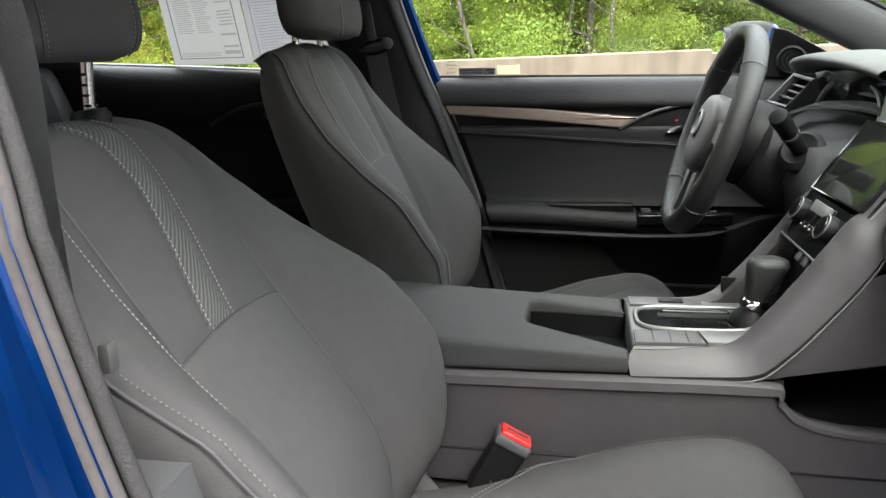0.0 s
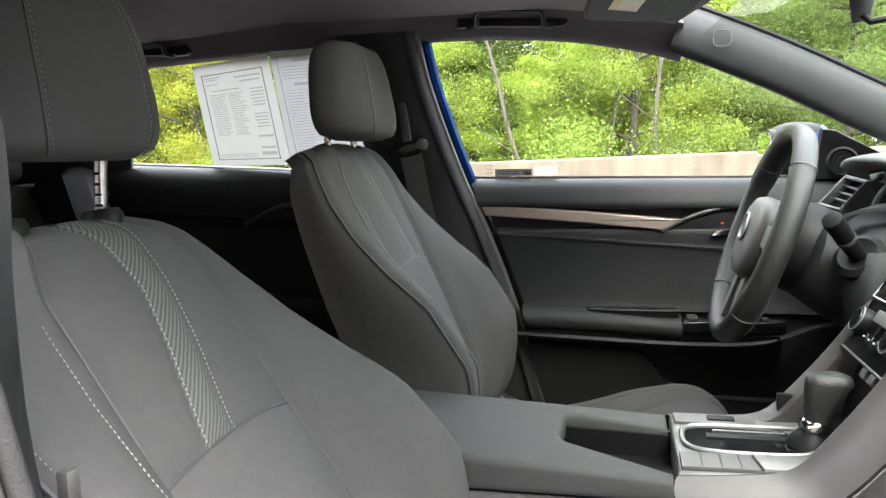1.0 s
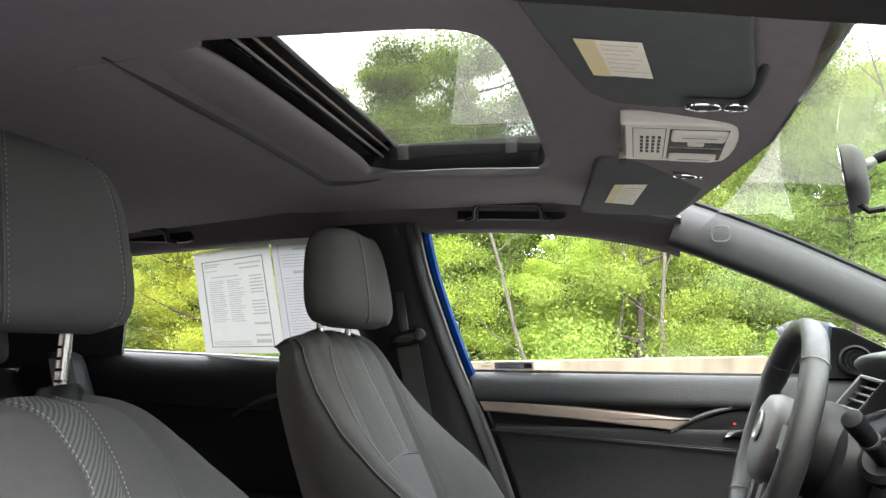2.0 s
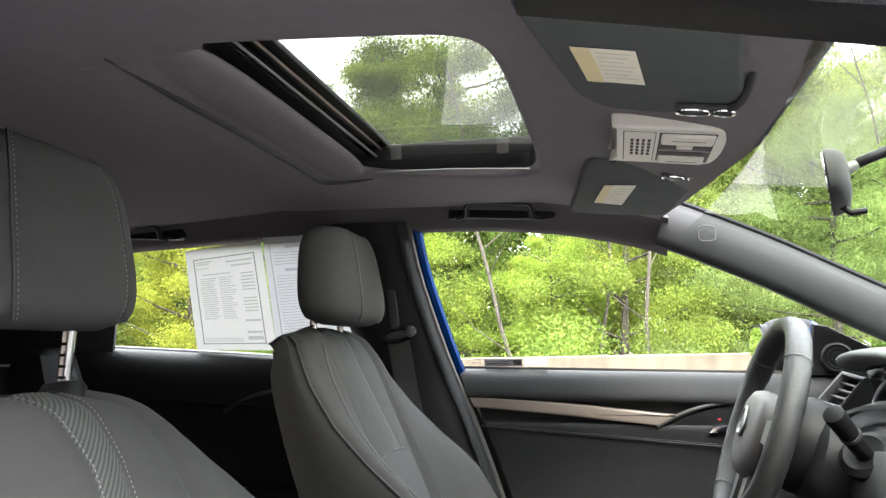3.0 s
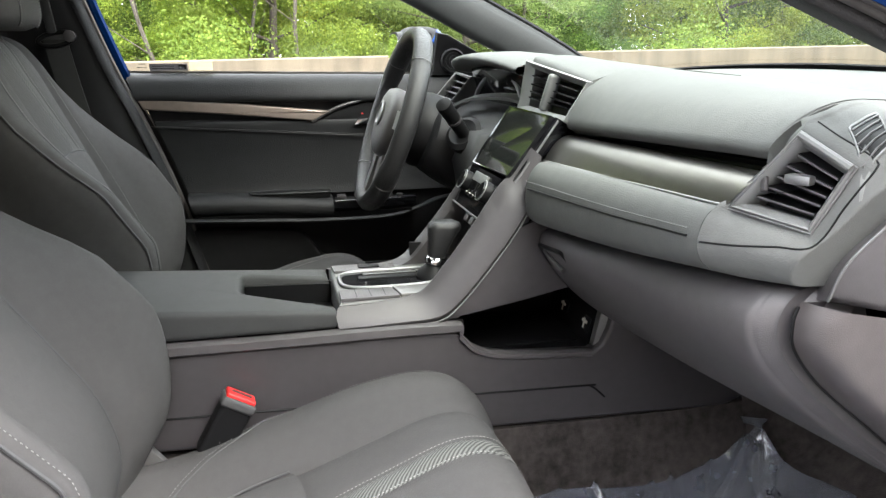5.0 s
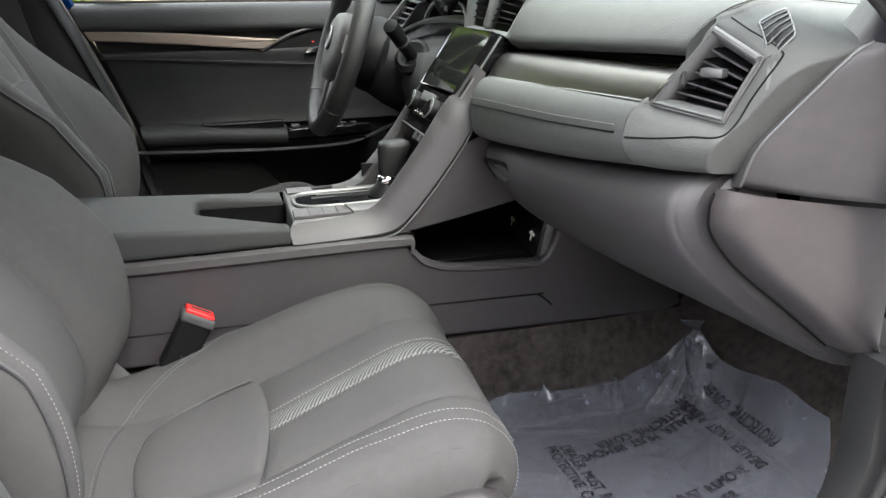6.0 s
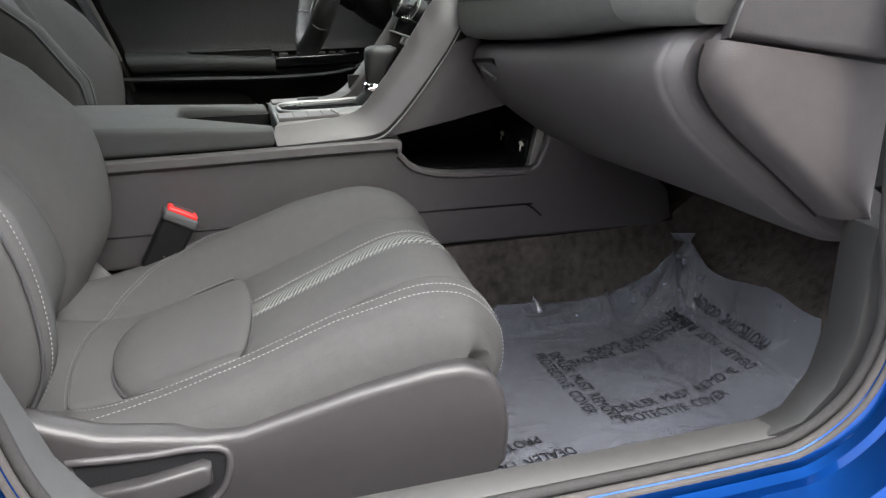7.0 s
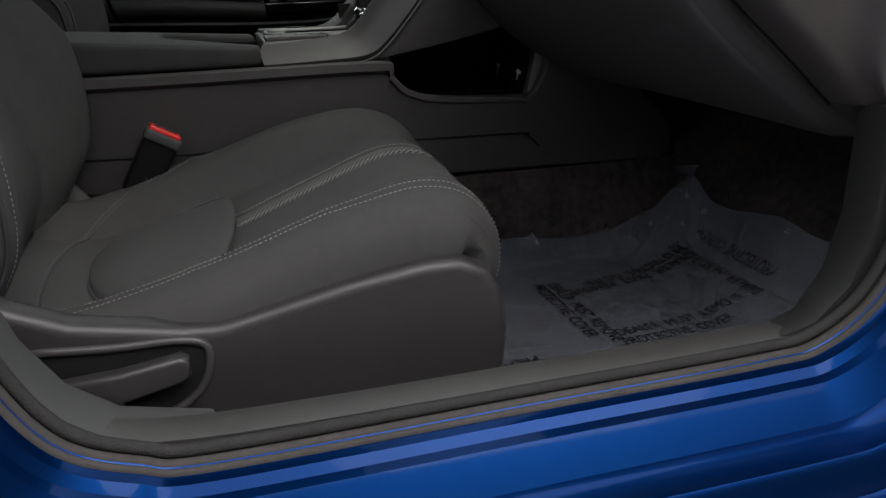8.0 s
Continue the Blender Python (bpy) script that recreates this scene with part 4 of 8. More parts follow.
def shell():
    # floor pan with a raised tunnel and the toe board
    prof = [(-0.80, 0.22), (-0.79, 0.26), (-0.20, 0.265), (-0.16, 0.30), (-0.13, 0.42), (0.13, 0.42), (0.16, 0.30), (0.20, 0.265), (0.67, 0.262), (0.69, 0.30), (0.70, 0.36)]
    prof[0:2] = [(-0.66, 0.36), (-0.655, 0.285), (-0.60, 0.264)]
    rows = []
    for x, dz in ((-1.25, 0.16), (-0.62, 0.10), (-0.55, 0.0), (0.4, 0.0), (1.18, 0.0), (1.26, 0.03), (1.38, 0.16), (1.52, 0.36)):
        rows.append([(x, y, z + (dz if z < 0.41 else dz * 0.8)) for y, z in prof])
    rows = [cr([r[i] for r in rows], 60) for i in range(len(prof))]
    solid("floor", sheet(rows), CARPET, "dark grey carpet on the car floor and tunnel", "floor", kind="structure", smooth=60)

    # passenger's sill plate, door seal and painted sill
    sp = [(-0.668, 0.335), (-0.672, 0.372), (-0.681, 0.384), (-0.700, 0.386), (-0.712, 0.380), (-0.712, 0.34)]
    path_x = cr([(0.36, 0.02), (0.47, 0.0), (0.80, 0.0), (1.03, 0.003)], 20)
    solid("sill_trim", loft([[Vector((x, y, z + dz)) for y, z in sp] for x, dz in path_x]), SILL_GREY, "grey plastic scuff plate on the door sill", "trim", kind="structure")
    kick = [(1.02, 0.386), (1.06, 0.395), (1.095, 0.43), (1.112, 0.49), (1.112, 0.57), (1.115, 0.604), (1.18, 0.604), (1.22, 0.50), (1.22, 0.30), (1.0, 0.30)]
    kp = prism(kick, -0.712, -0.664, "y", 0.008)
    for v in kp.verts:
        if v.co.y > -0.70:
            v.co.y -= 0.016 * min(1.0, max(0.0, (1.11 - v.co.x) / 0.08))
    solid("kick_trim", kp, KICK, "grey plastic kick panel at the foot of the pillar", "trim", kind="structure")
    rear_low = [(0.475, 0.375), (0.40, 0.392), (0.362, 0.420), (0.335, 0.465), (0.312, 0.54), (0.285, 0.64), (0.255, 0.76), (0.14, 0.76), (0.16, 0.30), (0.475, 0.30)]
    solid("pillar_trim_low", prism(rear_low, -0.712, -0.655, "y", 0.008), LINER_TRIM, "grey plastic lower centre pillar cover", "trim", kind="structure")
    rows = []
    for z, xs, xi in ((0.74, 0.258, 0.222), (0.86, 0.234, 0.200), (0.95, 0.210, 0.193), (1.0, 0.196, 0.186), (1.055, 0.176, 0.172), (1.11, 0.148, 0.140), (1.16, 0.122, 0.112), (1.20, 0.10, 0.09)):
        dy = max(0.0, z - 0.93) * 0.22
        rows.append([(xs, -0.724 + dy, z), (xs - 0.012, -0.704 + dy, z), (xi, -0.674 + dy, z), (xi - 0.03, -0.664 + dy, z), (0.08, -0.660 + dy, z)])
    rows = [cr([r[i] for r in rows], 24) for i in range(5)]
    solid("pillar_trim_high", thick(sheet(rows), 0.008), DOORSKIN, "dark grey centre pillar cover beside the passenger seat", "trim", kind="structure", smooth=50)
    loop = [(0.175, 1.05), (0.209, 0.955), (0.227, 0.882), (0.248, 0.80), (0.277, 0.70), (0.308, 0.575), (0.330, 0.478), (0.366, 0.412), (0.42, 0.384), (0.48, 0.374), (0.74, 0.377), (0.98, 0.380),
            (1.045, 0.387), (1.100, 0.425), (1.128, 0.485), (1.127, 0.545), (1.115, 0.60), (1.104, 0.69), (1.090, 0.79), (1.082, 0.87), (1.05, 0.94), (0.97, 1.005), (0.85, 1.057), (0.72, 1.110), (0.60, 1.152), (0.48, 1.181), (0.33, 1.201), (0.19, 1.212), (0.130, 1.192), (0.122, 1.155), (0.148, 1.11)]
    ys = lambda z: -0.727 + max(0.0, z - 0.93) * 0.22
    pts = cr([*loop, loop[0]], 280)[:-1]
    edge = []
    for k, (x, z) in enumerate(pts):
        a, b = np.array(pts[k - 1]), np.array(pts[(k + 1) % len(pts)])
        t = (b - a) / np.linalg.norm(b - a)
        edge.append((t[1], -t[0]))
    seal = thing("door_seal", (0.7, -0.727, 0.38), "grey rubber weatherstrip round the open door", "trim", kind="structure")
    for nm, m, out, dy, r, lab in (("cloth_bead", SEAL_CLOTH, -0.0030, 0.0040, 0.0056, "cloth-faced bead"), ("outer_lip", SEAL_LIP, 0.0040, -0.0055, 0.0052, "pale rubber lip"), ("outer_lip", SEAL_LIP, 0.0070, -0.0125, 0.0042, "pale rubber lip")):
        part(nm, tube([Vector((x + n[0] * out, ys(z) + dy, z + n[1] * out)) for (x, z), n in zip(pts, edge)], r, 10, closed=True), m, seal, lab, smooth=60)
    # painted body side round the opening: a frame that follows the seal and falls away outwards
    rows = []
    for out, dy, dz in ((0.002, -0.004, 0), (0.007, -0.010, 0), (0.009, -0.020, 0), (0.017, -0.026, 0), (0.020, -0.034, 0), (0.050, -0.056, 0), (0.053, -0.064, 0), (0.056, -0.068, 0), (0.060, -0.090, 0),
                        (0.066, -0.095, 0), (0.096, -0.104, 0), (0.100, -0.112, 0), (0.104, -0.136, 0), (0.118, -0.142, 0), (0.16, -0.148, 0), (0.30, -0.15, 0)):
        r = []
        for k, (x, z) in enumerate(pts):
            a, b = np.array(pts[k - 1]), np.array(pts[(k + 1) % len(pts)])
            t = (b - a) / np.linalg.norm(b - a)
            n = np.array([t[1], -t[0]])
            p = np.array([x, z])
            q = p + n * out * tab(z, (0.80, 1.05), (1.0, 0.55))
            sc = tab(z, (0.80, 1.05), (1.0, 0.5))
            r.append((q[0], ys(z) - 0.006 + dy * sc, q[1]))
        rows.append(r)
    solid("body_side", sheet(rows, cu=True), BLUE, "glossy blue painted body round the door opening", "car body", kind="structure", smooth=32)


def roof():
    n = 160
    front = lambda y: tab(y, (-0.55, -0.36, -0.05, 0.15, 0.33, 0.55), (0.66, 0.688, 0.690, 0.667, 0.640, 0.600))
    hole = ring(0.235, 0.022, 0.165, 0.308, n, 7)
    edge = [(min(x, front(y)), y) for x, y in ring(-0.20, 0, 0.92, 0.545, n, 14)]
    rows = []
    for t in (0, 0.012, 0.03, 0.06, 0.12, 0.22, 0.35, 0.5, 0.65, 0.8, 0.9, 0.96, 1.0):
        rows.append([(lerp(h[0], e[0], t), lerp(h[1], e[1], t), roof_z(lerp(h[0], e[0], t), lerp(h[1], e[1], t)) + 0.012 * max(0, 1 - t / 0.03) ** 2) for h, e in zip(hole, edge)])
    lip = [[(0.235 + (h[0] - 0.235) * k, 0.022 + (h[1] - 0.022) * k, roof_z(*h) + dz) for h in hole] for k, dz in ((1.0, 0.055), (0.995, 0.03))]
    solid("ceiling", sheet(rows, cu=True), LINER, "dark grey cloth headliner with a sunroof opening", "ceiling", kind="structure", smooth=50)
    # dark collar between headliner and glass
    solid("sunroof_collar", sheet(lip + rows[:1], cu=True), BLACK, "black collar round the sunroof opening", "trim", kind="structure", smooth=50)
    # roller sunshade edge at the back of the opening
    shade = thing("sunshade", (0.06, 0, roof_z(0.06, 0)), "dark grey sliding sunshade behind the sunroof opening", "sunshade")
    secs = []
    for y in np.linspace(-0.28, 0.345, 21):
        z = roof_z(0.06, y) + 0.004
        e = 1 - 0.35 * (abs(y - 0.03) / 0.315) ** 6
        secs.append([Vector((0.042 + math.cos(a) * 0.050 * e, y, z + 0.006 + math.sin(a) * 0.015 * e)) for a in np.arange(16) * 2 * math.pi / 16])
    part("shade_edge", loft(secs), LINER, shade, "rounded padded leading edge", smooth=60)
    secs = [[Vector((x, y, roof_z(x, y) + dz)) for x, dz in ((-0.06, -0.004), (0.03, 0.0), (0.03, 0.012), (-0.06, 0.006))] for y in np.linspace(-0.27, 0.27, 15)]
    part("shade_panel", loft(secs), LINER, shade)
    # half-sunk dark bar imitates the shade in the crease
    part("crease", tube(cr([(-0.008 - 0.02 * max(0.0, -y), y, roof_z(-0.01, y) - 0.0005) for y in np.linspace(-0.285, 0.325, 12)] + [(0.012, 0.343, roof_z(0.01, 0.34)), (0.050, 0.350, roof_z(0.05, 0.35)), (0.090, 0.346, roof_z(0.09, 0.346))], 50), 0.0070, 8, r_of=lambda t: 0.0070 * min(1.0, 0.25 + 4 * t, 0.2 + 6 * (1 - t))), PIPING, shade, "dark bar painting the crease's shade behind the padded edge")
    sr = thing("sunroof", (0.25, 0, 1.36), "tinted glass sunroof in a black frame", "sunroof")
    g = [[(x, y, 1.372 - 0.02 * (y / 0.35) ** 2 - 0.05 * max(0, x - 0.2)) for x in np.linspace(0.09, 0.44, 8)] for y in np.linspace(-0.43, 0.43, 15)]
    part("pane", sheet(g), TINTED, sr, "tinted glass pane")
    fr = ring(0.255, 0, 0.180, 0.440, 80, 8)
    part("frame", sheet([[(0.25 + (p[0] - 0.25) * k, p[1] * k, z) for p in fr] for k, z in ((0.90, 1.362), (0.90, 1.350), (1.06, 1.338), (1.26, 1.338), (1.26, 1.365))], cu=True), BLACK, sr, "black sealed frame")
    part("rear_cover", box(0.075, 0.66, 0.010, (0.093, 0, 1.362), 0.003, (0, -6, 0)), BLACK, sr, "black cover behind the glass")
    part("rear_bar", box(0.012, 0.60, 0.016, (0.100, 0, 1.350), 0.003), GLOSS, sr, "glossy black cross bar")
    for x, z in ((0.088, 1.350), (0.108, 1.3425), (0.118, 1.354)):
        part("rear_rail", tube([(x, -0.3, z), (x, 0.3, z)], 0.0022, 6), SILVER if x < 0.11 else TAUPE, sr, "thin bright rail")
    part("far_rail", box(0.31, 0.008, 0.026, (0.250, 0.303, 1.350), 0.003, (10, 0, 0)), DOORSKIN, sr, "grey side rail")
    for x in (0.145, 0.335):
        part("clip", box(0.020, 0.006, 0.026, (x, 0.2985, 1.348), 0.001, (10, 0, 0)), PLASTIC_LOW, sr)
    part("far_lip", tube([(0.085, 0.312, 1.3165), (0.25, 0.3155, 1.3155), (0.385, 0.312, 1.308)], 0.0020, 8), SILVER, sr, "bright piped edge")
    # painted roof skin
    rows = []
    hole2 = ring(0.265, 0, 0.20, 0.445, n, 8)
    edge2 = [(min(x, front(y) + 0.012), y) for x, y in ring(-0.26, 0, 0.985, 0.64, n, 12)]
    for t in (0, 0.02, 0.3, 0.6, 0.85, 0.94, 1.0):
        rows.append([(lerp(h[0], e[0], t), lerp(h[1], e[1], t), roof_z(lerp(h[0], e[0], t), lerp(h[1], e[1], t) * 0.86) + 0.062 - 0.05 * t ** 8) for h, e in zip(hole2, edge2)])
    solid("roof_skin", sheet(rows, cu=True), BLUE, "glossy blue painted steel roof", "car roof", kind="structure", smooth=50)


def side_wall():
    """The driver's side above the doors, its pillars and glass."""
    # cant rail between headliner and windows
    for sg in (1, -1):
        top = cr([(-1.05, 1.20), (-0.75, 1.238), (-0.3, 1.262), (0.1, 1.272), (0.36, 1.262), (0.55, 1.228), (0.66, 1.190)], 30)
        secs = []
        for x, z in top:
            if x > (0.60 if sg < 0 else 0.632):
                continue
            yo = 0.575 if sg > 0 else 0.585
            lowz = z - (0.012 if sg > 0 else 0.055)
            ze = roof_z(min(x, 0.7), 0.55)
            sec = [(yo - 0.048, ze + 0.004), (yo - 0.030, ze - 0.002), (yo - 0.010, lerp(ze, lowz, 0.30)), (yo + 0.008, lerp(ze, lowz, 0.7)), (yo + 0.020, lowz), (yo + 0.05, lowz - 0.006), (yo + 0.055, z + 0.02), (yo + 0.01, ze + 0.03)]
            secs.append([Vector((x, sg * y, zz)) for y, zz in sec])
        solid("cant_rail_trim", loft(secs), LINER_SHADED, "roof side trim above the doors, shade put into its tone", "trim", kind="structure", smooth=60)
    # windscreen pillars
    for sg in (1, -1):
        cpath = [(0.605, 0.571, 1.238), (0.66, 0.580, 1.218), (0.80, 0.598, 1.158), (0.97, 0.622, 1.075), (1.15, 0.655, 0.99), (1.32, 0.70, 0.90)]
        if sg < 0:
            cpath = [(0.48, 0.580, 1.220), (0.60, 0.604, 1.187), (0.70, 0.630, 1.155), (0.82, 0.648, 1.110), (0.97, 0.672, 1.043), (1.10, 0.698, 0.985), (1.22, 0.71, 0.92)]
        secs = []
        for x, y, z in cr(cpath, 24):
            sec = [(-0.008, -0.036), (-0.020, -0.020), (-0.026, 0.004), (-0.020, 0.026), (-0.004, 0.036), (0.03, 0.03), (0.04, 0.0), (0.03, -0.034)]
            if sg > 0:
                sec = [(-0.008, -0.036), (-0.020, -0.018), (-0.026, 0.012), (-0.022, 0.036), (-0.006, 0.054), (0.03, 0.048), (0.04, 0.0), (0.03, -0.034)]
            secs.append([Vector((x + b * 0.33, sg * (y + a), z + b * 0.94)) for a, b in sec])
        # passenger's pillar wears the darker door plastic in place of real shade
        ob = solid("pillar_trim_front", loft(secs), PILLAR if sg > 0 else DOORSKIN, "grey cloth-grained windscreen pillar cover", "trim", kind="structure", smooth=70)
        if sg > 0:
            ring_at = [Vector((0.690 + 0.016 * math.copysign(abs(math.cos(k)) ** 0.6, math.cos(k)), 0.5545, 1.222 + 0.015 * math.copysign(abs(math.sin(k)) ** 0.6, math.sin(k)))) for k in np.arange(28) * 2 * math.pi / 28]
            part("airbag_emblem", tube(ring_at, 0.0012, 6, closed=True), PLASTIC, ob, "moulded round emblem")
            part("glass_border", tube([Vector((v[4].x - 0.002, v[4].y + 0.004, v[4].z + 0.006)) for v in secs], 0.0060, 6), BLACK, ob, "black printed glass border")
    # windscreen: pane and header
    rows = []
    for t in np.linspace(0, 1, 12):
        x0, z0 = lerp(0.690, 1.52, t), lerp(1.242, 0.93, t)
        w = lerp(0.575, 0.70, t)
        rows.append([(x0 - 0.10 * u * u * (0.4 + 0.6 * t), w * u, z0 - 0.012 * u * u + 0.085 * (1 - 0.9 * u * u) * math.sin(math.pi * t)) for u in np.linspace(-1, 1, 21)])
    ws = thing("windscreen", (1.1, 0, 1.08), "raked curved windscreen with a black lower border", "windscreen")
    part("pane", sheet(rows), GLASS_TINT, ws)
    def glass_at(t, u, drop):
        x0, w = lerp(0.690, 1.52, t), lerp(0.575, 0.70, t)
        return (x0 - 0.10 * u * u * (0.4 + 0.6 * t), w * u, lerp(1.242, 0.93, t) - 0.012 * u * u + 0.085 * (1 - 0.9 * u * u) * math.sin(math.pi * t) - drop)

    # added sheet: the hazy reflection at the top of the pane
    part("shade_band", sheet([[glass_at(t, u, 0.003) for u in np.linspace(-0.86, 0.30, 20)] for t in np.linspace(0.0, 0.15, 6)]), GLASS_HAZE, ws, "milky sheet imitating a hazy reflection along the top edge")
    part("lower_band", thick(sheet([[glass_at(t, u, 0.004) for u in np.linspace(-0.98, 0.98, 24)] for t in (0.90, 0.93, 0.97, 1.0)]), 0.003), BLACK, ws, "black printed border")
    # side windows, the centre pillar and the rear quarter on the driver's side
    lean = lambda z: 0.735 - max(0.0, z - 0.95) * 0.42
    for nm, lab, o in (("front_window", "clear driver door window", [(0.165, 0.955), (0.075, 1.262), (0.38, 1.25), (0.60, 1.20), (0.98, 1.02), (1.05, 0.955)]),
                       ("rear_window", "clear rear door window", [(-0.70, 1.0), (-0.64, 1.23), (-0.30, 1.26), (-0.09, 1.268), (0.0, 0.96), (-0.3, 0.975)])):
        w = thing(nm, (0.4 if nm[0] == "f" else -0.4, 0.735, 0.955), lab, "car window")
        bm = bmesh.new()
        bm.faces.new([bm.verts.new((x, lean(z), z)) for x, z in o])
        p = part("pane", bm, GLASS, w)
        p.visible_shadow = False
    front = cr([(0.082, 1.272), (0.104, 1.15), (0.160, 0.965), (0.205, 0.86), (0.272, 0.68), (0.345, 0.42)], 20)
    back = cr([(-0.115, 1.272), (-0.075, 1.12), (-0.03, 0.97), (-0.02, 0.80), (-0.02, 0.60), (-0.02, 0.42)], 20)
    yv = lambda z: 0.668 - max(0.0, z - 0.93) * 0.27
    rows = [[(lerp(b[0], f[0], u), yv(lerp(b[1], f[1], u)) + 0.035 * (2 * u - 1) ** 4 - 0.008, lerp(b[1], f[1], u)) for u in np.linspace(0, 1, 13)] for f, b in zip(front, back)]
    solid("pillar_trim_centre", thick(sheet(rows), 0.012), DOORSKIN, "dark grey centre pillar cover behind the driver seat", "trim", kind="structure", smooth=50)
    rows = [[(f[0] - 0.016 + 0.020 * u, yv(f[1]) + 0.004 + 0.028 * u * u - 0.016, f[1]) for u in np.linspace(0, 1, 6)] for f in front]
    solid("pillar_strip", thick(sheet(rows), 0.004), VINYL, "grey edge strip of the centre pillar", "trim", kind="structure", smooth=60)
    solid("door_frame_edge", tube([(x + 0.012, yv(z) + 0.045, z) for x, z in front[:9]], 0.013, 8), BLUE, "blue painted edge of the driver door frame", "trim", kind="structure")
    solid("pillar_core", prism([(-0.10, 0.96), (0.17, 0.96), (0.30, 0.70), (0.45, 0.34), (-0.10, 0.34)], 0.705, 0.73, "y"), BLACK, "black body of the centre pillar", "trim", kind="structure")
    solid("pillar_seal", tube([(x + 0.003, yv(z) + 0.012, z) for x, z in front], 0.008, 8), RUBBER, "grey rubber weatherstrip on the centre pillar", "trim", kind="structure")
    rows = [[(x, yv(z) + 0.02, z) for x, z in ((-0.66, 1.0), (-0.60, 1.255))], [(x, yv(z) + 0.0, z) for x, z in ((-0.82, 0.98), (-0.78, 1.25))], [(x, yv(z) - 0.06, z) for x, z in ((-1.2, 0.95), (-1.15, 1.2))]]
    solid("pillar_trim_rear", thick(sheet(rows), 0.01), LINER_TRIM, "dark grey rear quarter pillar cover", "trim", kind="structure")


def close_rear():
    """The dark cabin behind the front seats."""
    rows = [[(-1.02, y, z) for y in (-0.66, 0.66)] for z in (0.3, 1.25)]
    solid("wall_rear", thick(sheet(rows), 0.03), BLACK, "black rear end of the cabin", "wall", kind="structure")
    solid("quarter_trim", box(0.34, 0.03, 0.78, (-0.90, 0.70, 0.64), 0.008), DOORSKIN, "dark rear quarter panel beside the bench", "trim", kind="structure")
    o = [(-1.3, 0.95), (0.16, 0.95), (0.16, 0.30), (-1.3, 0.30)]
    solid("rear_door_passenger", merge(prism(o, -0.76, -0.70, "y", 0.01)), BLUE, "blue rear door beside the open front door", "car door", at=(-0.5, -0.74, 0.3))
    bm = bmesh.new()
    bm.faces.new([bm.verts.new((x, -0.72 + max(0, z - 0.95) * 0.3, z)) for x, z in ((-0.75, 0.95), (-0.70, 1.2), (0.02, 1.2), (0.10, 0.95))])
    p = solid("rear_window_passenger", bm, GLASS, "dark rear side window pane", "car window")
    p.visible_shadow = False


shell()
roof()
side_wall()
close_rear()


# ---- dashboard ----
from mathutils.bvhtree import BVHTree

def across(tables, ys, n=10):
    """Sections of (x, z) at the given y's, smoothed across the car."""
    m = len(tables[0])
    cols = [cr([(t[i][0], y, t[i][1]) for t, y in zip(tables, ys)], n) for i in range(m)]
    return [[c[k] for c in cols] for k in range(n)]


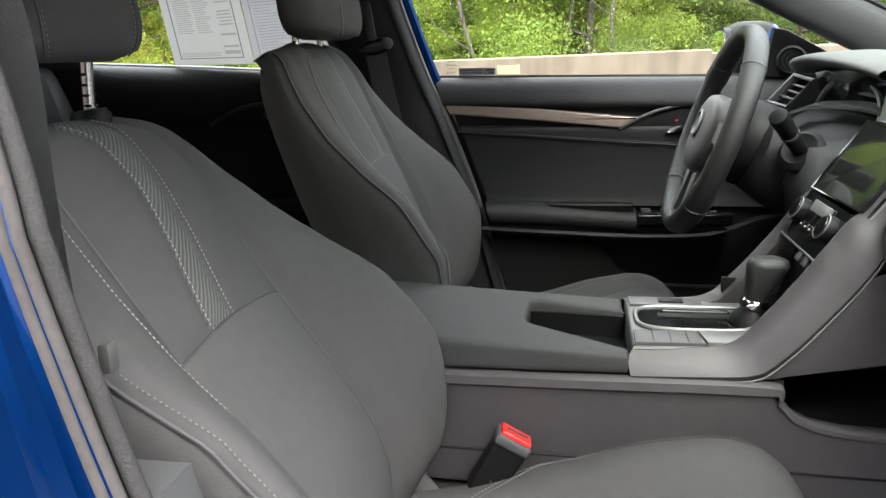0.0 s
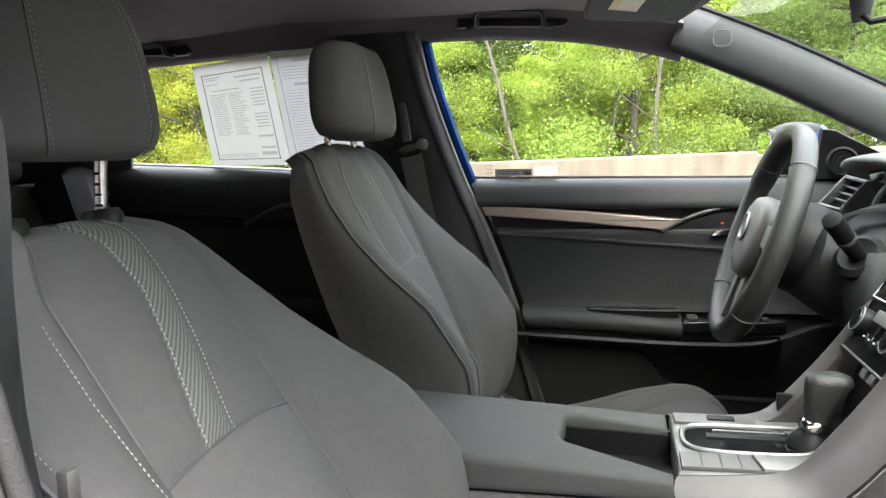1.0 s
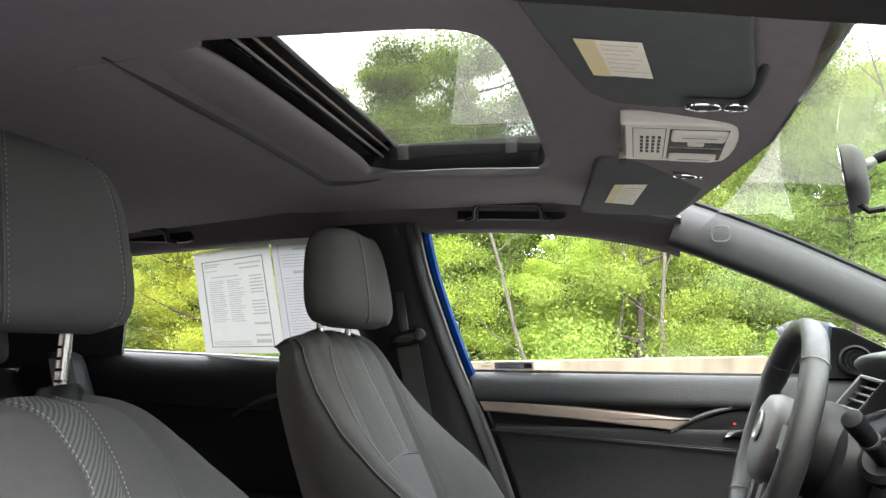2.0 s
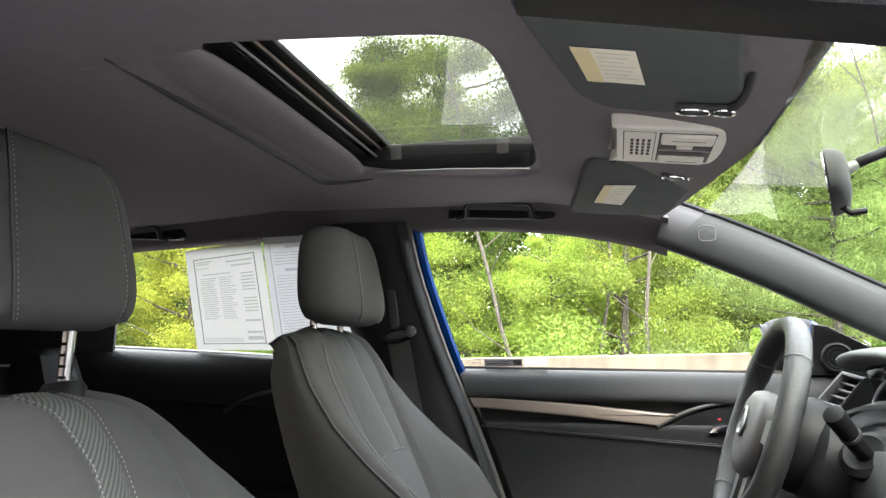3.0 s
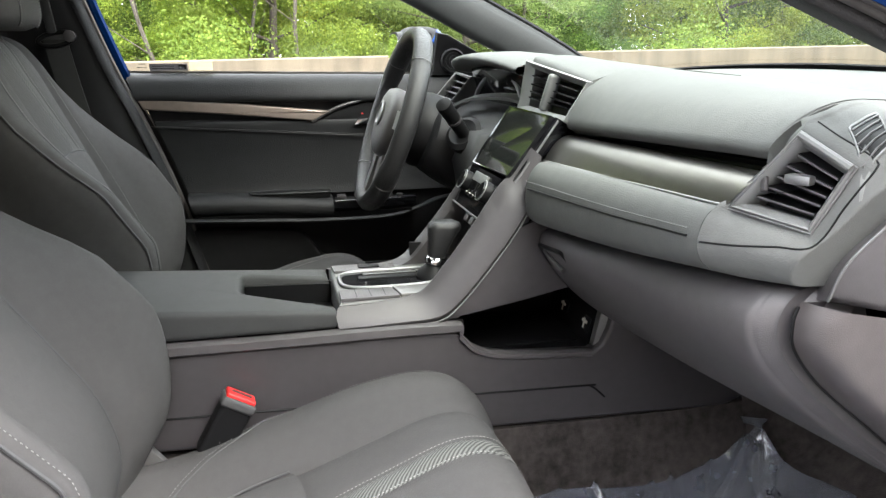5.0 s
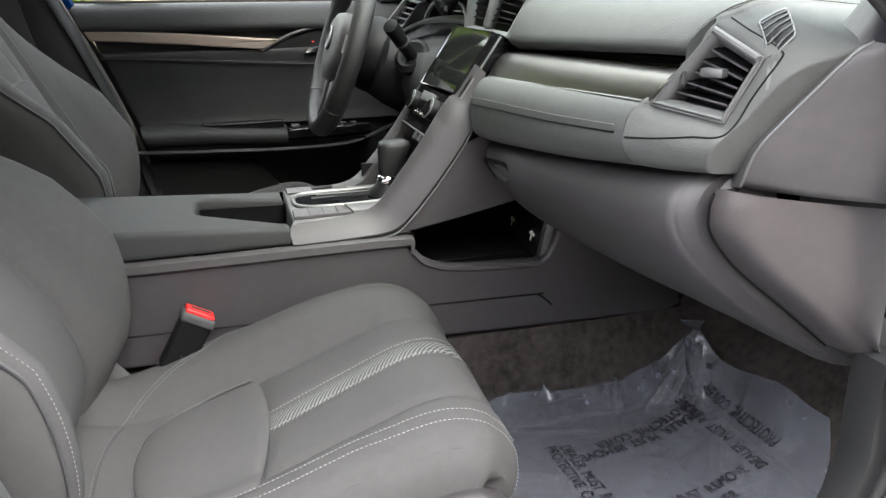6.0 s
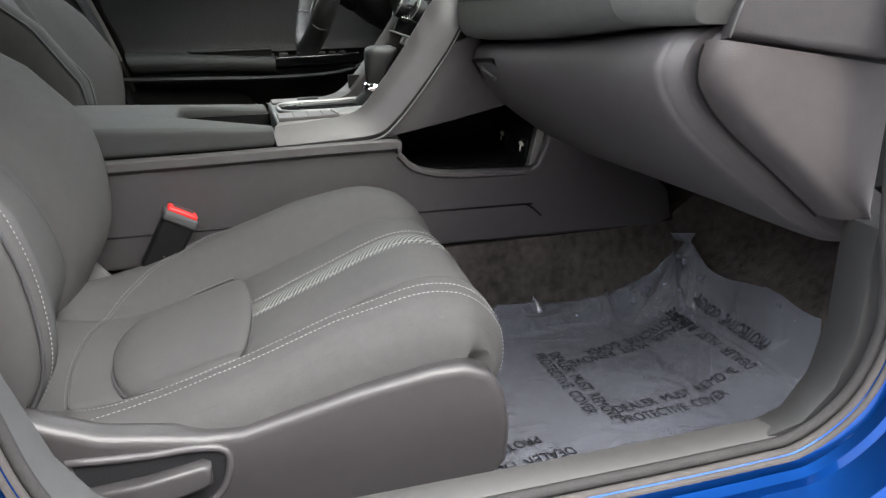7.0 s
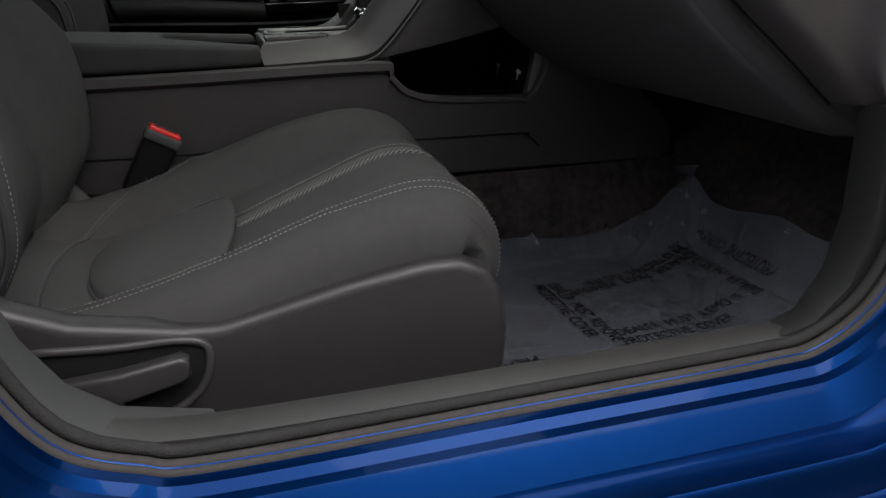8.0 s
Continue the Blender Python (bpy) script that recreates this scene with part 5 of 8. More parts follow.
def dash():
    root = thing("dashboard", (1.1, 0, 0.6), "dark grey moulded dashboard with a glossy trim band", "dashboard")
    # upper pad: from the windscreen to the overhanging lip
    ys = (-0.575, -0.54, -0.25, -0.125)
    pads = [[(1.49, 0.900), (1.30, 0.930), (1.12, 0.951), (1.03, 0.957), (0.968, 0.946), (0.932, 0.920), (0.938, 0.907)],
            [(1.49, 0.905), (1.30, 0.935), (1.12, 0.955), (1.03, 0.961), (0.968, 0.949), (0.930, 0.918), (0.938, 0.905)],
            [(1.50, 0.920), (1.32, 0.948), (1.12, 0.968), (1.03, 0.972), (0.965, 0.951), (0.926, 0.907), (0.936, 0.892)],
            [(1.50, 0.925), (1.32, 0.955), (1.12, 0.974), (1.03, 0.982), (0.956, 0.957), (0.922, 0.903), (0.936, 0.886)]]
    rows = [cr(r, 22) for r in across(pads, ys, 40)]
    for r in rows:
        for p in r:
            if p.y < -0.54:
                p.y -= 0.022 * min(1, (-0.54 - p.y) / 0.035) * min(1, max(0, (1.03 - p.x) / 0.06))
    rows.insert(0, [p + Vector((0, 0.003, -0.03)) for p in rows[0]])
    part("upper_pad", sheet(rows), SOFT, root, "soft grained upper pad", smooth=70)
    part("defroster_panel", thick(sheet([[(x - 0.10 * (y / 0.62) ** 2, y, z - 0.020 * (y / 0.62) ** 2) for y in np.linspace(-0.62, 0.62, 25)] for x, z in ((1.22, 0.945), (1.30, 0.958), (1.40, 0.971), (1.46, 0.974))]), 0.004), SOFT, root, "grey strip at the foot of the windscreen", smooth=70)
    rec = [[(0.938, 0.905), (0.958, 0.897), (0.955, 0.885), (0.930, 0.880)], [(0.936, 0.886), (0.954, 0.878), (0.95, 0.872), (0.928, 0.868)]]
    part("shadow_gap", sheet(across(rec, (-0.62, -0.118), 8)), BLACK, root, "black gap under the pad")
    trim = [[(0.945, 0.893), (0.930, 0.893), (0.917, 0.885), (0.908, 0.873), (0.903, 0.863)], [(0.945, 0.882), (0.927, 0.881), (0.912, 0.872), (0.901, 0.858), (0.894, 0.846)]]
    tr = [cr(r, 14) for r in across(trim, (-0.60, -0.108), 60)]
    for r in tr:
        for p in r:
            p.y = max(p.y, -0.579 - (p.z - 0.862) * 0.62)
    part("trim_band", sheet(tr), BRUSHED, root, "dark brushed metal-look band", smooth=70)
    part("trim_edge", tube([(0.893, -0.108, 0.8445), (0.899, -0.35, 0.853), (0.903, -0.575, 0.8625)], 0.0016, 8), SILVER, root, "thin bright edge")
    # padded bolster with a seam
    bys = (-0.575, -0.40, -0.20, -0.125, -0.108)
    bol = [[(0.903, 0.861), (0.891, 0.858), (0.881, 0.842), (0.881, 0.816), (0.902, 0.798), (0.955, 0.795)],
           [(0.900, 0.855), (0.886, 0.852), (0.872, 0.832), (0.871, 0.800), (0.888, 0.777), (0.945, 0.772)],
           [(0.896, 0.849), (0.880, 0.846), (0.864, 0.824), (0.861, 0.787), (0.874, 0.760), (0.93, 0.752)],
           [(0.894, 0.846), (0.878, 0.842), (0.863, 0.820), (0.860, 0.784), (0.872, 0.757), (0.93, 0.750)],
           [(0.900, 0.840), (0.890, 0.835), (0.880, 0.818), (0.878, 0.790), (0.886, 0.766), (0.93, 0.755)]]
    rows = [cr(r, 20) for r in across(bol, bys, 40)]
    bo = part("padded_bolster", sheet(rows), SOFT, root, "soft padded bolster with a seam line", smooth=70)
    seam = [r[9] + Vector((-0.0006, 0, -0.0003)) for r in rows[1:-2]]
    part("seam", tube(seam, 0.0012, 6), BLACK, bo)
    up = [r[8] + Vector((-0.0012, 0, 0.0)) for r in rows[1:-2]]
    part("stitching", stitch(up, [Vector((-1, 0, 0.3))] * len(up), w=0.0007), DARK_THREAD, bo)
    # glovebox lid and the lower sides
    gys = (-0.625, -0.59, -0.40, -0.20, -0.125)
    gl = [[(0.970, 0.800), (0.935, 0.792), (0.918, 0.762), (0.932, 0.725), (0.975, 0.680), (1.050, 0.620), (1.135, 0.562), (1.16, 0.57)],
          [(0.955, 0.795), (0.922, 0.786), (0.905, 0.757), (0.920, 0.716), (0.965, 0.668), (1.045, 0.610), (1.125, 0.560), (1.15, 0.57)],
          [(0.945, 0.770), (0.908, 0.764), (0.893, 0.738), (0.910, 0.696), (0.955, 0.648), (1.030, 0.596), (1.10, 0.566), (1.13, 0.575)],
          [(0.935, 0.750), (0.895, 0.747), (0.880, 0.722), (0.898, 0.684), (0.940, 0.640), (1.010, 0.594), (1.07, 0.570), (1.10, 0.58)],
          [(0.930, 0.745), (0.895, 0.742), (0.884, 0.722), (0.900, 0.688), (0.938, 0.646), (1.005, 0.600), (1.06, 0.575), (1.09, 0.58)]]
    rows = [cr(r, 26) for r in across(gl, gys, 30)]
    lid = part("glovebox_lid", merge(sheet(rows), sheet([rows[0], [p + Vector((0.07, -0.026, 0.0)) for p in rows[0]]])), PLASTIC, root, "grained plastic glovebox lid", smooth=60)
    lr = cr([(0.8815, -0.135, 0.724), (0.8815, -0.180, 0.729), (0.8835, -0.228, 0.731), (0.896, -0.245, 0.706), (0.8985, -0.205, 0.697), (0.895, -0.155, 0.698), (0.8815, -0.135, 0.724)], 30)[:-1]
    lm = sum(lr, Vector()) / len(lr)
    off = Vector((-0.004, 0, -0.002))
    part("latch", sheet([[lm + (p - lm) * k + off * h for p in lr] for k, h in ((1.0, 0.2), (0.98, 1.3), (0.92, 1.2), (0.02, 0.6))], cu=True), BLACK, lid, "black pull latch recess")
    part("latch_pull", tube([lm + Vector((-0.008, 0.035, 0.004)), lm + Vector((-0.011, 0.0, -0.002)), lm + Vector((-0.006, -0.035, -0.010))], 0.0035, 8), PLASTIC_LOW, lid)
    part("glovebox_side", sheet([[p + Vector((0.012, -0.010, 0)) for p in rows[0]], [p + Vector((0.10, -0.012, 0.02)) for p in rows[0]]]), PLASTIC_LOW, root, "dark side of the glovebox")
    # end of the dashboard at the door opening
    rows = []
    for x, z in cr([(0.944, 0.788), (0.939, 0.768), (0.944, 0.742), (0.978, 0.702), (1.035, 0.655), (1.098, 0.602)], 30):
        r = [(x + 0.03, -0.642, z), (x, -0.644, z - 0.002)]
        r += [(x + 0.034 * (1 - math.cos(a)), -0.646 - 0.034 * math.sin(a), z) for a in np.linspace(0.2, math.pi / 2, 7)]
        x1 = max(1.132, x + 0.036)
        r += [(lerp(x + 0.034, x1, u), -0.680 - 0.004 * math.sin(math.pi * u), z) for u in np.linspace(0.1, 1, 8)]
        fade = 0.17 * max(0.0, 1 - (0.788 - z) / 0.09)
        rows.append([(px, py, pz - fade * max(0.0, px - 0.95)) for px, py, pz in r])
    part("panel_gap", tube([Vector((r[1][0] - 0.001, -0.6450, r[1][2])) for r in rows[1:]], 0.0014, 6), BLACK, root, "dark gap beside the end panel")
    part("end_panel", sheet(rows), END_PLASTIC, root, "grey plastic lower end panel", smooth=60)
    left = cr([(0.962, -0.655, 0.789), (0.966, -0.668, 0.826), (0.987, -0.681, 0.860), (1.008, -0.694, 0.890), (1.028, -0.702, 0.913), (1.045, -0.704, 0.922)], 26)
    right = cr([(1.120, -0.698, 0.768), (1.119, -0.704, 0.802), (1.110, -0.708, 0.838), (1.092, -0.708, 0.872), (1.070, -0.707, 0.902), (1.050, -0.706, 0.920)], 26)
    rows = [[a.lerp(b, u) + Vector((0, -0.012 * math.sin(math.pi * u), 0)) for u in np.linspace(0, 1, 16)] for a, b in zip(left, right)]
    rows.insert(0, [p + Vector((0.004, 0.030, -0.006)) for p in rows[0]])
    rows = [[r[0] + Vector((0.004, 0.02, 0)), *r] for r in rows]
    part("end_cap", sheet(rows), PLASTIC, root, "domed grained end cap", smooth=70)
    part("cap_edge", tube([p + Vector((0, -0.001, 0)) for p in left], 0.0014, 6), VENT_GREY, root)
    part("pillar_foot", prism([(1.02, 0.90), (1.10, 0.80), (1.25, 0.80), (1.30, 0.93), (1.10, 1.0)], -0.655, -0.700, "y", 0.012, 3), PLASTIC, root)
    part("bulkhead", prism([(1.07, 0.66), (1.03, 0.90), (1.06, 0.92), (1.5, 0.90), (1.5, 0.62), (1.16, 0.62)], -0.63, 0.68, "y"), BLACK, root, "dark body behind the panels")
    # rounded end of the dashboard that carries the vent
    quad = [Vector(p) for p in ((0.911, -0.582, 0.862), (0.946, -0.621, 0.930), (0.961, -0.668, 0.907), (0.942, -0.650, 0.853))]
    mid = sum(quad, Vector()) / 4
    nrm = (quad[2] - quad[0]).cross(quad[1] - quad[3]).normalized()
    nrm = nrm if nrm.x < 0 else -nrm
    ax = (quad[3] - quad[0]).normalized()
    ay = nrm.cross(ax)

    def reach(p):
        """How far p lies from the vent's middle, 1 on its rim."""
        d = p - mid
        best = 0.0
        for k in range(4):
            a, b = quad[k] - mid, quad[(k + 1) % 4] - mid
            e = Vector(((b - a).dot(ax), (b - a).dot(ay)))
            o = Vector((e.y, -e.x)).normalized()
            h = o.dot(Vector((a.dot(ax), a.dot(ay))))
            best = max(best, o.dot(Vector((d.dot(ax), d.dot(ay)))) / h)
        return best

    sh = [[(1.49, 0.899), (1.30, 0.929), (1.12, 0.950), (1.03, 0.956), (0.975, 0.948), (0.945, 0.932), (0.925, 0.906), (0.906, 0.872), (0.885, 0.850), (0.8800, 0.820), (0.901, 0.7985), (0.955, 0.795)],
          [(1.48, 0.895), (1.30, 0.925), (1.13, 0.945), (1.03, 0.951), (0.985, 0.945), (0.955, 0.933), (0.938, 0.908), (0.924, 0.882), (0.908, 0.856), (0.893, 0.828), (0.91, 0.800), (0.96, 0.796)],
          [(1.46, 0.885), (1.27, 0.915), (1.12, 0.934), (1.03, 0.941), (1.00, 0.938), (0.966, 0.929), (0.952, 0.910), (0.943, 0.884), (0.931, 0.856), (0.915, 0.828), (0.93, 0.803), (0.975, 0.799)],
          [(1.44, 0.880), (1.25, 0.908), (1.13, 0.924), (1.045, 0.929), (1.02, 0.925), (0.985, 0.914), (0.968, 0.900), (0.960, 0.880), (0.953, 0.856), (0.940, 0.830), (0.952, 0.806), (0.995, 0.802)],
          [(1.43, 0.890), (1.25, 0.914), (1.14, 0.922), (1.06, 0.920), (1.04, 0.914), (1.01, 0.904), (0.992, 0.892), (0.983, 0.876), (0.975, 0.856), (0.966, 0.832), (0.975, 0.810), (1.02, 0.806)],
          [(1.43, 0.876), (1.25, 0.898), (1.15, 0.905), (1.09, 0.903), (1.07, 0.898), (1.04, 0.890), (1.02, 0.880), (1.012, 0.868), (1.004, 0.853), (0.998, 0.836), (1.006, 0.818), (1.04, 0.81)]]
    rows = [cr(r, 90) for r in across(sh, (-0.575, -0.60, -0.64, -0.68, -0.700, -0.708), 56)]
    for r in rows:
        for p in r:
            t = (-0.575 - p.y) / 0.133
            p.y -= 0.036 * (1 - t) ** 2 * min(1, max(0, (p.z - 0.866) / 0.05)) * min(1, max(0, (1.05 - p.x) / 0.07))
            w = min(1, max(0, (1.5 - reach(p)) / 0.4)) * min(1, t / 0.10 if p.z < 0.866 else 1)
            p += nrm * (w * w * (3 - 2 * w)) * (0.001 - (p - mid).dot(nrm))
    for r in rows:
        for p in r:
            if p.z < 0.925 and p.x < 1.08:
                p.y = max(p.y, lerp(-0.645, -0.697, min(1, max(0, (p.z - 0.80) / 0.11))))
    for r, lift in zip(rows, (0.0022, 0.0016, 0.001, 0.0005)):
        for p in r:
            if p.z > 0.94:
                p += Vector((0, 0.006 if lift > 0.002 else 0, lift))
    bm = sheet(rows)
    bmesh.ops.delete(bm, geom=[f for f in bm.faces if reach(f.calc_center_median()) < 0.93 and abs((f.calc_center_median() - mid).dot(nrm)) < 0.02], context="FACES")
    skin = BVHTree.FromBMesh(bm)

    def lay(p, to, lift=0.0006):
        """Drops a point on the shoulder's skin."""
        hit = skin.ray_cast(Vector(p) - Vector(to) * 0.15, Vector(to))
        return (hit[0] - Vector(to) * lift) if hit[0] else Vector(p)

    es = part("end_shoulder", bm, SOFT, root, "rounded soft end of the dashboard", smooth=70)
    around = lambda k: [mid + (q - mid) * k for q in quad]
    a, b, c, d = around(1.42)
    sl = cr([Vector((0.8805, -0.577, 0.829)), Vector((0.900, -0.605, 0.831)), Vector((0.925, -0.634, 0.835)), d.lerp(c, 0.02), d.lerp(c, 0.45), c.lerp(d, 0.10), c.lerp(b, 0.12), b.lerp(c, 0.35), b.lerp(c, 0.08)], 60)
    part("seam", tube([lay(p, -nrm, 0.0002) for p in sl], 0.0010, 6), BLACK, es)
    # side vent
    vent = part("side_vent", bmesh.new(), SILVER, root, "grey-framed air vent")
    loop = lambda k, d: [mid + (q - mid) * k + nrm * d for q in quad]
    part("vent_frame", sheet([loop(1.10, -0.012), loop(1.08, 0.003), loop(1.0, 0.006), loop(0.95, 0.005), loop(0.80, -0.004), loop(0.76, -0.03)], cu=True), VENT_GREY, vent, "light grey bevelled frame", smooth=30)
    part("frame_edge", tube(loop(1.09, 0.0035), 0.0014, 6, closed=True), SILVER, vent, "thin bright edge")
    part("top_ledge", tube([p + nrm * 0.006 for p in (mid + (quad[1] - mid) * 1.02, mid + (quad[2] - mid) * 1.02)], 0.0035, 8), VENT_GREY, vent, "raised ledge")
    part("vent_back", sheet([loop(0.77, -0.028), loop(0.02, -0.028)], cu=True), BLACK, vent)
    for k in range(5):
        f = 0.12 + 0.19 * k
        a, b = quad[0].lerp(quad[1], f), quad[3].lerp(quad[2], f)
        c0, c1 = mid + (a - mid) * 0.77, mid + (b - mid) * 0.77
        sl_ = part("slat", thick(sheet([[c0 + nrm * -0.004, c1 + nrm * -0.004], [c0 + nrm * -0.022 + Vector((0, 0, 0.006)), c1 + nrm * -0.022 + Vector((0, 0, 0.006))]]), 0.002), BLACK, vent)
        part("slat_edge", tube([c0 + nrm * -0.0035, c1 + nrm * -0.0035], 0.0011, 6), PLASTIC, sl_)
    part("vent_tab", box(0.012, 0.024, 0.009, mid + nrm * 0.000 + Vector((0, 0, 0.006)), 0.003, (0, 0, 25)), SILVER, vent)
    part("vent_wheel", box(0.004, 0.006, 0.026, mid + (quad[0].lerp(quad[1], 0.42) - mid) * 0.90 + nrm * 0.002, 0.001, (-32, 25, 0)), PLASTIC_LOW, vent)
    # demister outlet let into the shoulder
    gq = [Vector(p) for p in ((0.972, -0.634, 0.93), (1.028, -0.610, 0.93), (0.996, -0.674, 0.93), (0.952, -0.690, 0.93))]
    gm = sum(gq, Vector()) / 4
    gq = [gm + (p - gm) * 0.70 for p in gq]
    down = Vector((0, 0, -1))
    g = part("demister_grille", sheet([[lay(gm + (p - gm) * k, down, h) for p in [gq[i].lerp(gq[(i + 1) % 4], f) for i in range(4) for f in (0.06, 0.35, 0.65, 0.94)]] for k, h in ((1.14, 0.0), (1.10, 0.0022), (1.0, 0.0015))], cu=True), VENT_GREY, root, "ribbed demister outlet")
    part("grille_back", sheet([[lay(gm + (p - gm) * k, down, 0.0008) for p in [gq[i].lerp(gq[(i + 1) % 4], f) for i in range(4) for f in (0.06, 0.35, 0.65, 0.94)]] for k in (1.01, 0.5, 0.02)], cu=True), BLACK, g)
    for k in range(5):
        f = 0.1 + 0.2 * k
        part("rib", tube([lay(gm + (gq[0].lerp(gq[3], f).lerp(gq[1].lerp(gq[2], f), u) - gm) * 0.98, down, 0.0016) for u in (0, 0.5, 1)], 0.0009, 6), PLASTIC, g)
    # centre vents over the screen
    cv = [Vector(p) for p in ((0.930, 0.118, 0.908), (0.945, 0.125, 0.986), (0.958, -0.120, 0.958), (0.928, -0.108, 0.902))]
    cm = sum(cv, Vector()) / 4
    v2 = part("centre_vent", bmesh.new(), PLASTIC_LOW, root, "pair of centre air vents")
    n2 = Vector((-0.95, 0, 0.3)).normalized()
    lp = lambda k, d: [cm + (q - cm) * k + n2 * d for q in cv]
    part("vent_frame", sheet([lp(1.10, -0.03), lp(1.08, 0.002), lp(1.02, 0.006), lp(0.97, 0.005), lp(0.80, -0.004), lp(0.77, -0.035)], cu=True), VENT_GREY, v2, "grey bevelled frame", smooth=30)
    part("vent_back", sheet([lp(0.78, -0.033), lp(0.02, -0.033)], cu=True), BLACK, v2)
    for k in range(4):
        f = 0.2 + 0.2 * k
        a, b = cv[0].lerp(cv[1], f), cv[3].lerp(cv[2], f)
        c0, c1 = cm + (a - cm) * 0.78, cm + (b - cm) * 0.78
        part("slat", thick(sheet([[c0, c1], [c0 - n2 * 0.02 + Vector((0, 0, 0.006)), c1 - n2 * 0.02 + Vector((0, 0, 0.006))]]), 0.0022), GLOSS, v2)
    part("vent_divider", box(0.020, 0.016, 0.062, cm + n2 * 0.000, 0.007, (8, 14, 0), 3), VENT_GREY, v2, "grey divider between the vents")
    rows = [cr([(0.955, y, lerp(0.957, 0.988, t)), (0.968, y, lerp(0.966, 0.997, t)), (1.05, y, lerp(0.980, 0.996, t)), (1.20, y, 0.968)], 10) for t, y in zip(np.linspace(0, 1, 8), np.linspace(-0.128, 0.135, 8))]
    part("centre_pad", thick(sheet(rows), 0.004), SOFT, root, "soft pad above the centre vents", smooth=60)
    # instrument binnacle: hood, dials, trim
    hood = []
    for t in np.linspace(0, 1, 24):
        y = lerp(0.135, 0.62, t)
        w = math.sin(math.pi * min(max((t - 0.02) / 0.96, 0), 1)) ** 0.5
        zt = 0.985 + 0.02 * w
        hood.append([(1.30, y, 0.955), (1.05, y, zt - 0.004), (0.97 - 0.02 * w, y, zt), (0.930 - 0.03 * w, y, zt - 0.006), (0.923 - 0.03 * w, y, zt - 0.016), (0.95 - 0.03 * w, y, zt - 0.026), (1.03, y, zt - 0.03)])
    part("binnacle_hood", sheet([cr(r, 18) for r in hood]), SOFT, root, "soft hood over the instruments", smooth=60)
    part("dial_panel", box(0.02, 0.42, 0.15, (0.985, 0.37, 0.905), 0.01, (0, -18, 0)), GLOSS, root, "black glossy instrument panel")
    part("dial_ring", tube([(0.955 + 0.012 * math.sin(a), 0.37 + 0.165 * math.cos(a), 0.90 + 0.062 * math.sin(a)) for a in np.linspace(0, math.pi, 30)], 0.0055, 8), SILVER, root, "bright arch over the dials")
    # near-black plastic carries the shadow beside the column
    part("driver_side_pad", prism([(0.98, 0.90), (0.93, 0.875), (0.90, 0.83), (0.91, 0.72), (0.98, 0.60), (1.05, 0.6), (1.05, 0.90)], 0.13, 0.68, "y", 0.012, 3), DOORSKIN, root, "lower dash beside the column, darkened for its shade", smooth=60)
    part("cluster_arch", thick(sheet([cr([(0.872, 0.56, 0.868), (0.905, 0.47, 0.902), (0.925, 0.37, 0.914), (0.940, 0.24, 0.918), (0.950, 0.14, 0.912)], 20), cr([(0.905, 0.555, 0.876), (0.93, 0.47, 0.910), (0.95, 0.37, 0.922), (0.96, 0.24, 0.926), (0.965, 0.14, 0.918)], 20)]), 0.006), VENT_GREY, root, "grey arch in front of the dials", smooth=60)
    dq = [Vector(p) for p in ((0.893, 0.668, 0.902), (0.940, 0.664, 0.957), (0.966, 0.616, 0.947), (0.920, 0.616, 0.893))]
    dm = sum(dq, Vector()) / 4
    dn = Vector((-0.80, -0.52, 0.28)).normalized()
    dl = lambda k, h: [dm + (q - dm) * k + dn * h for q in dq]
    dv = part("driver_vent", sheet([dl(1.10, -0.05), dl(1.08, 0.0), dl(1.0, 0.004), dl(0.90, 0.002), dl(0.86, -0.03)], cu=True), VENT_GREY, root, "grey-framed outer air vent", smooth=30)
    part("vent_back", sheet([dl(0.88, -0.022), dl(0.02, -0.028)], cu=True), BLACK, dv)
    for k in range(3):
        a, b = dq[0].lerp(dq[1], 0.25 + 0.25 * k), dq[3].lerp(dq[2], 0.25 + 0.25 * k)
        part("slat", tube([dm + (a - dm) * 0.86 - dn * 0.012, dm + (b - dm) * 0.86 - dn * 0.012], 0.0028, 6), PLASTIC_LOW, dv)
    return root


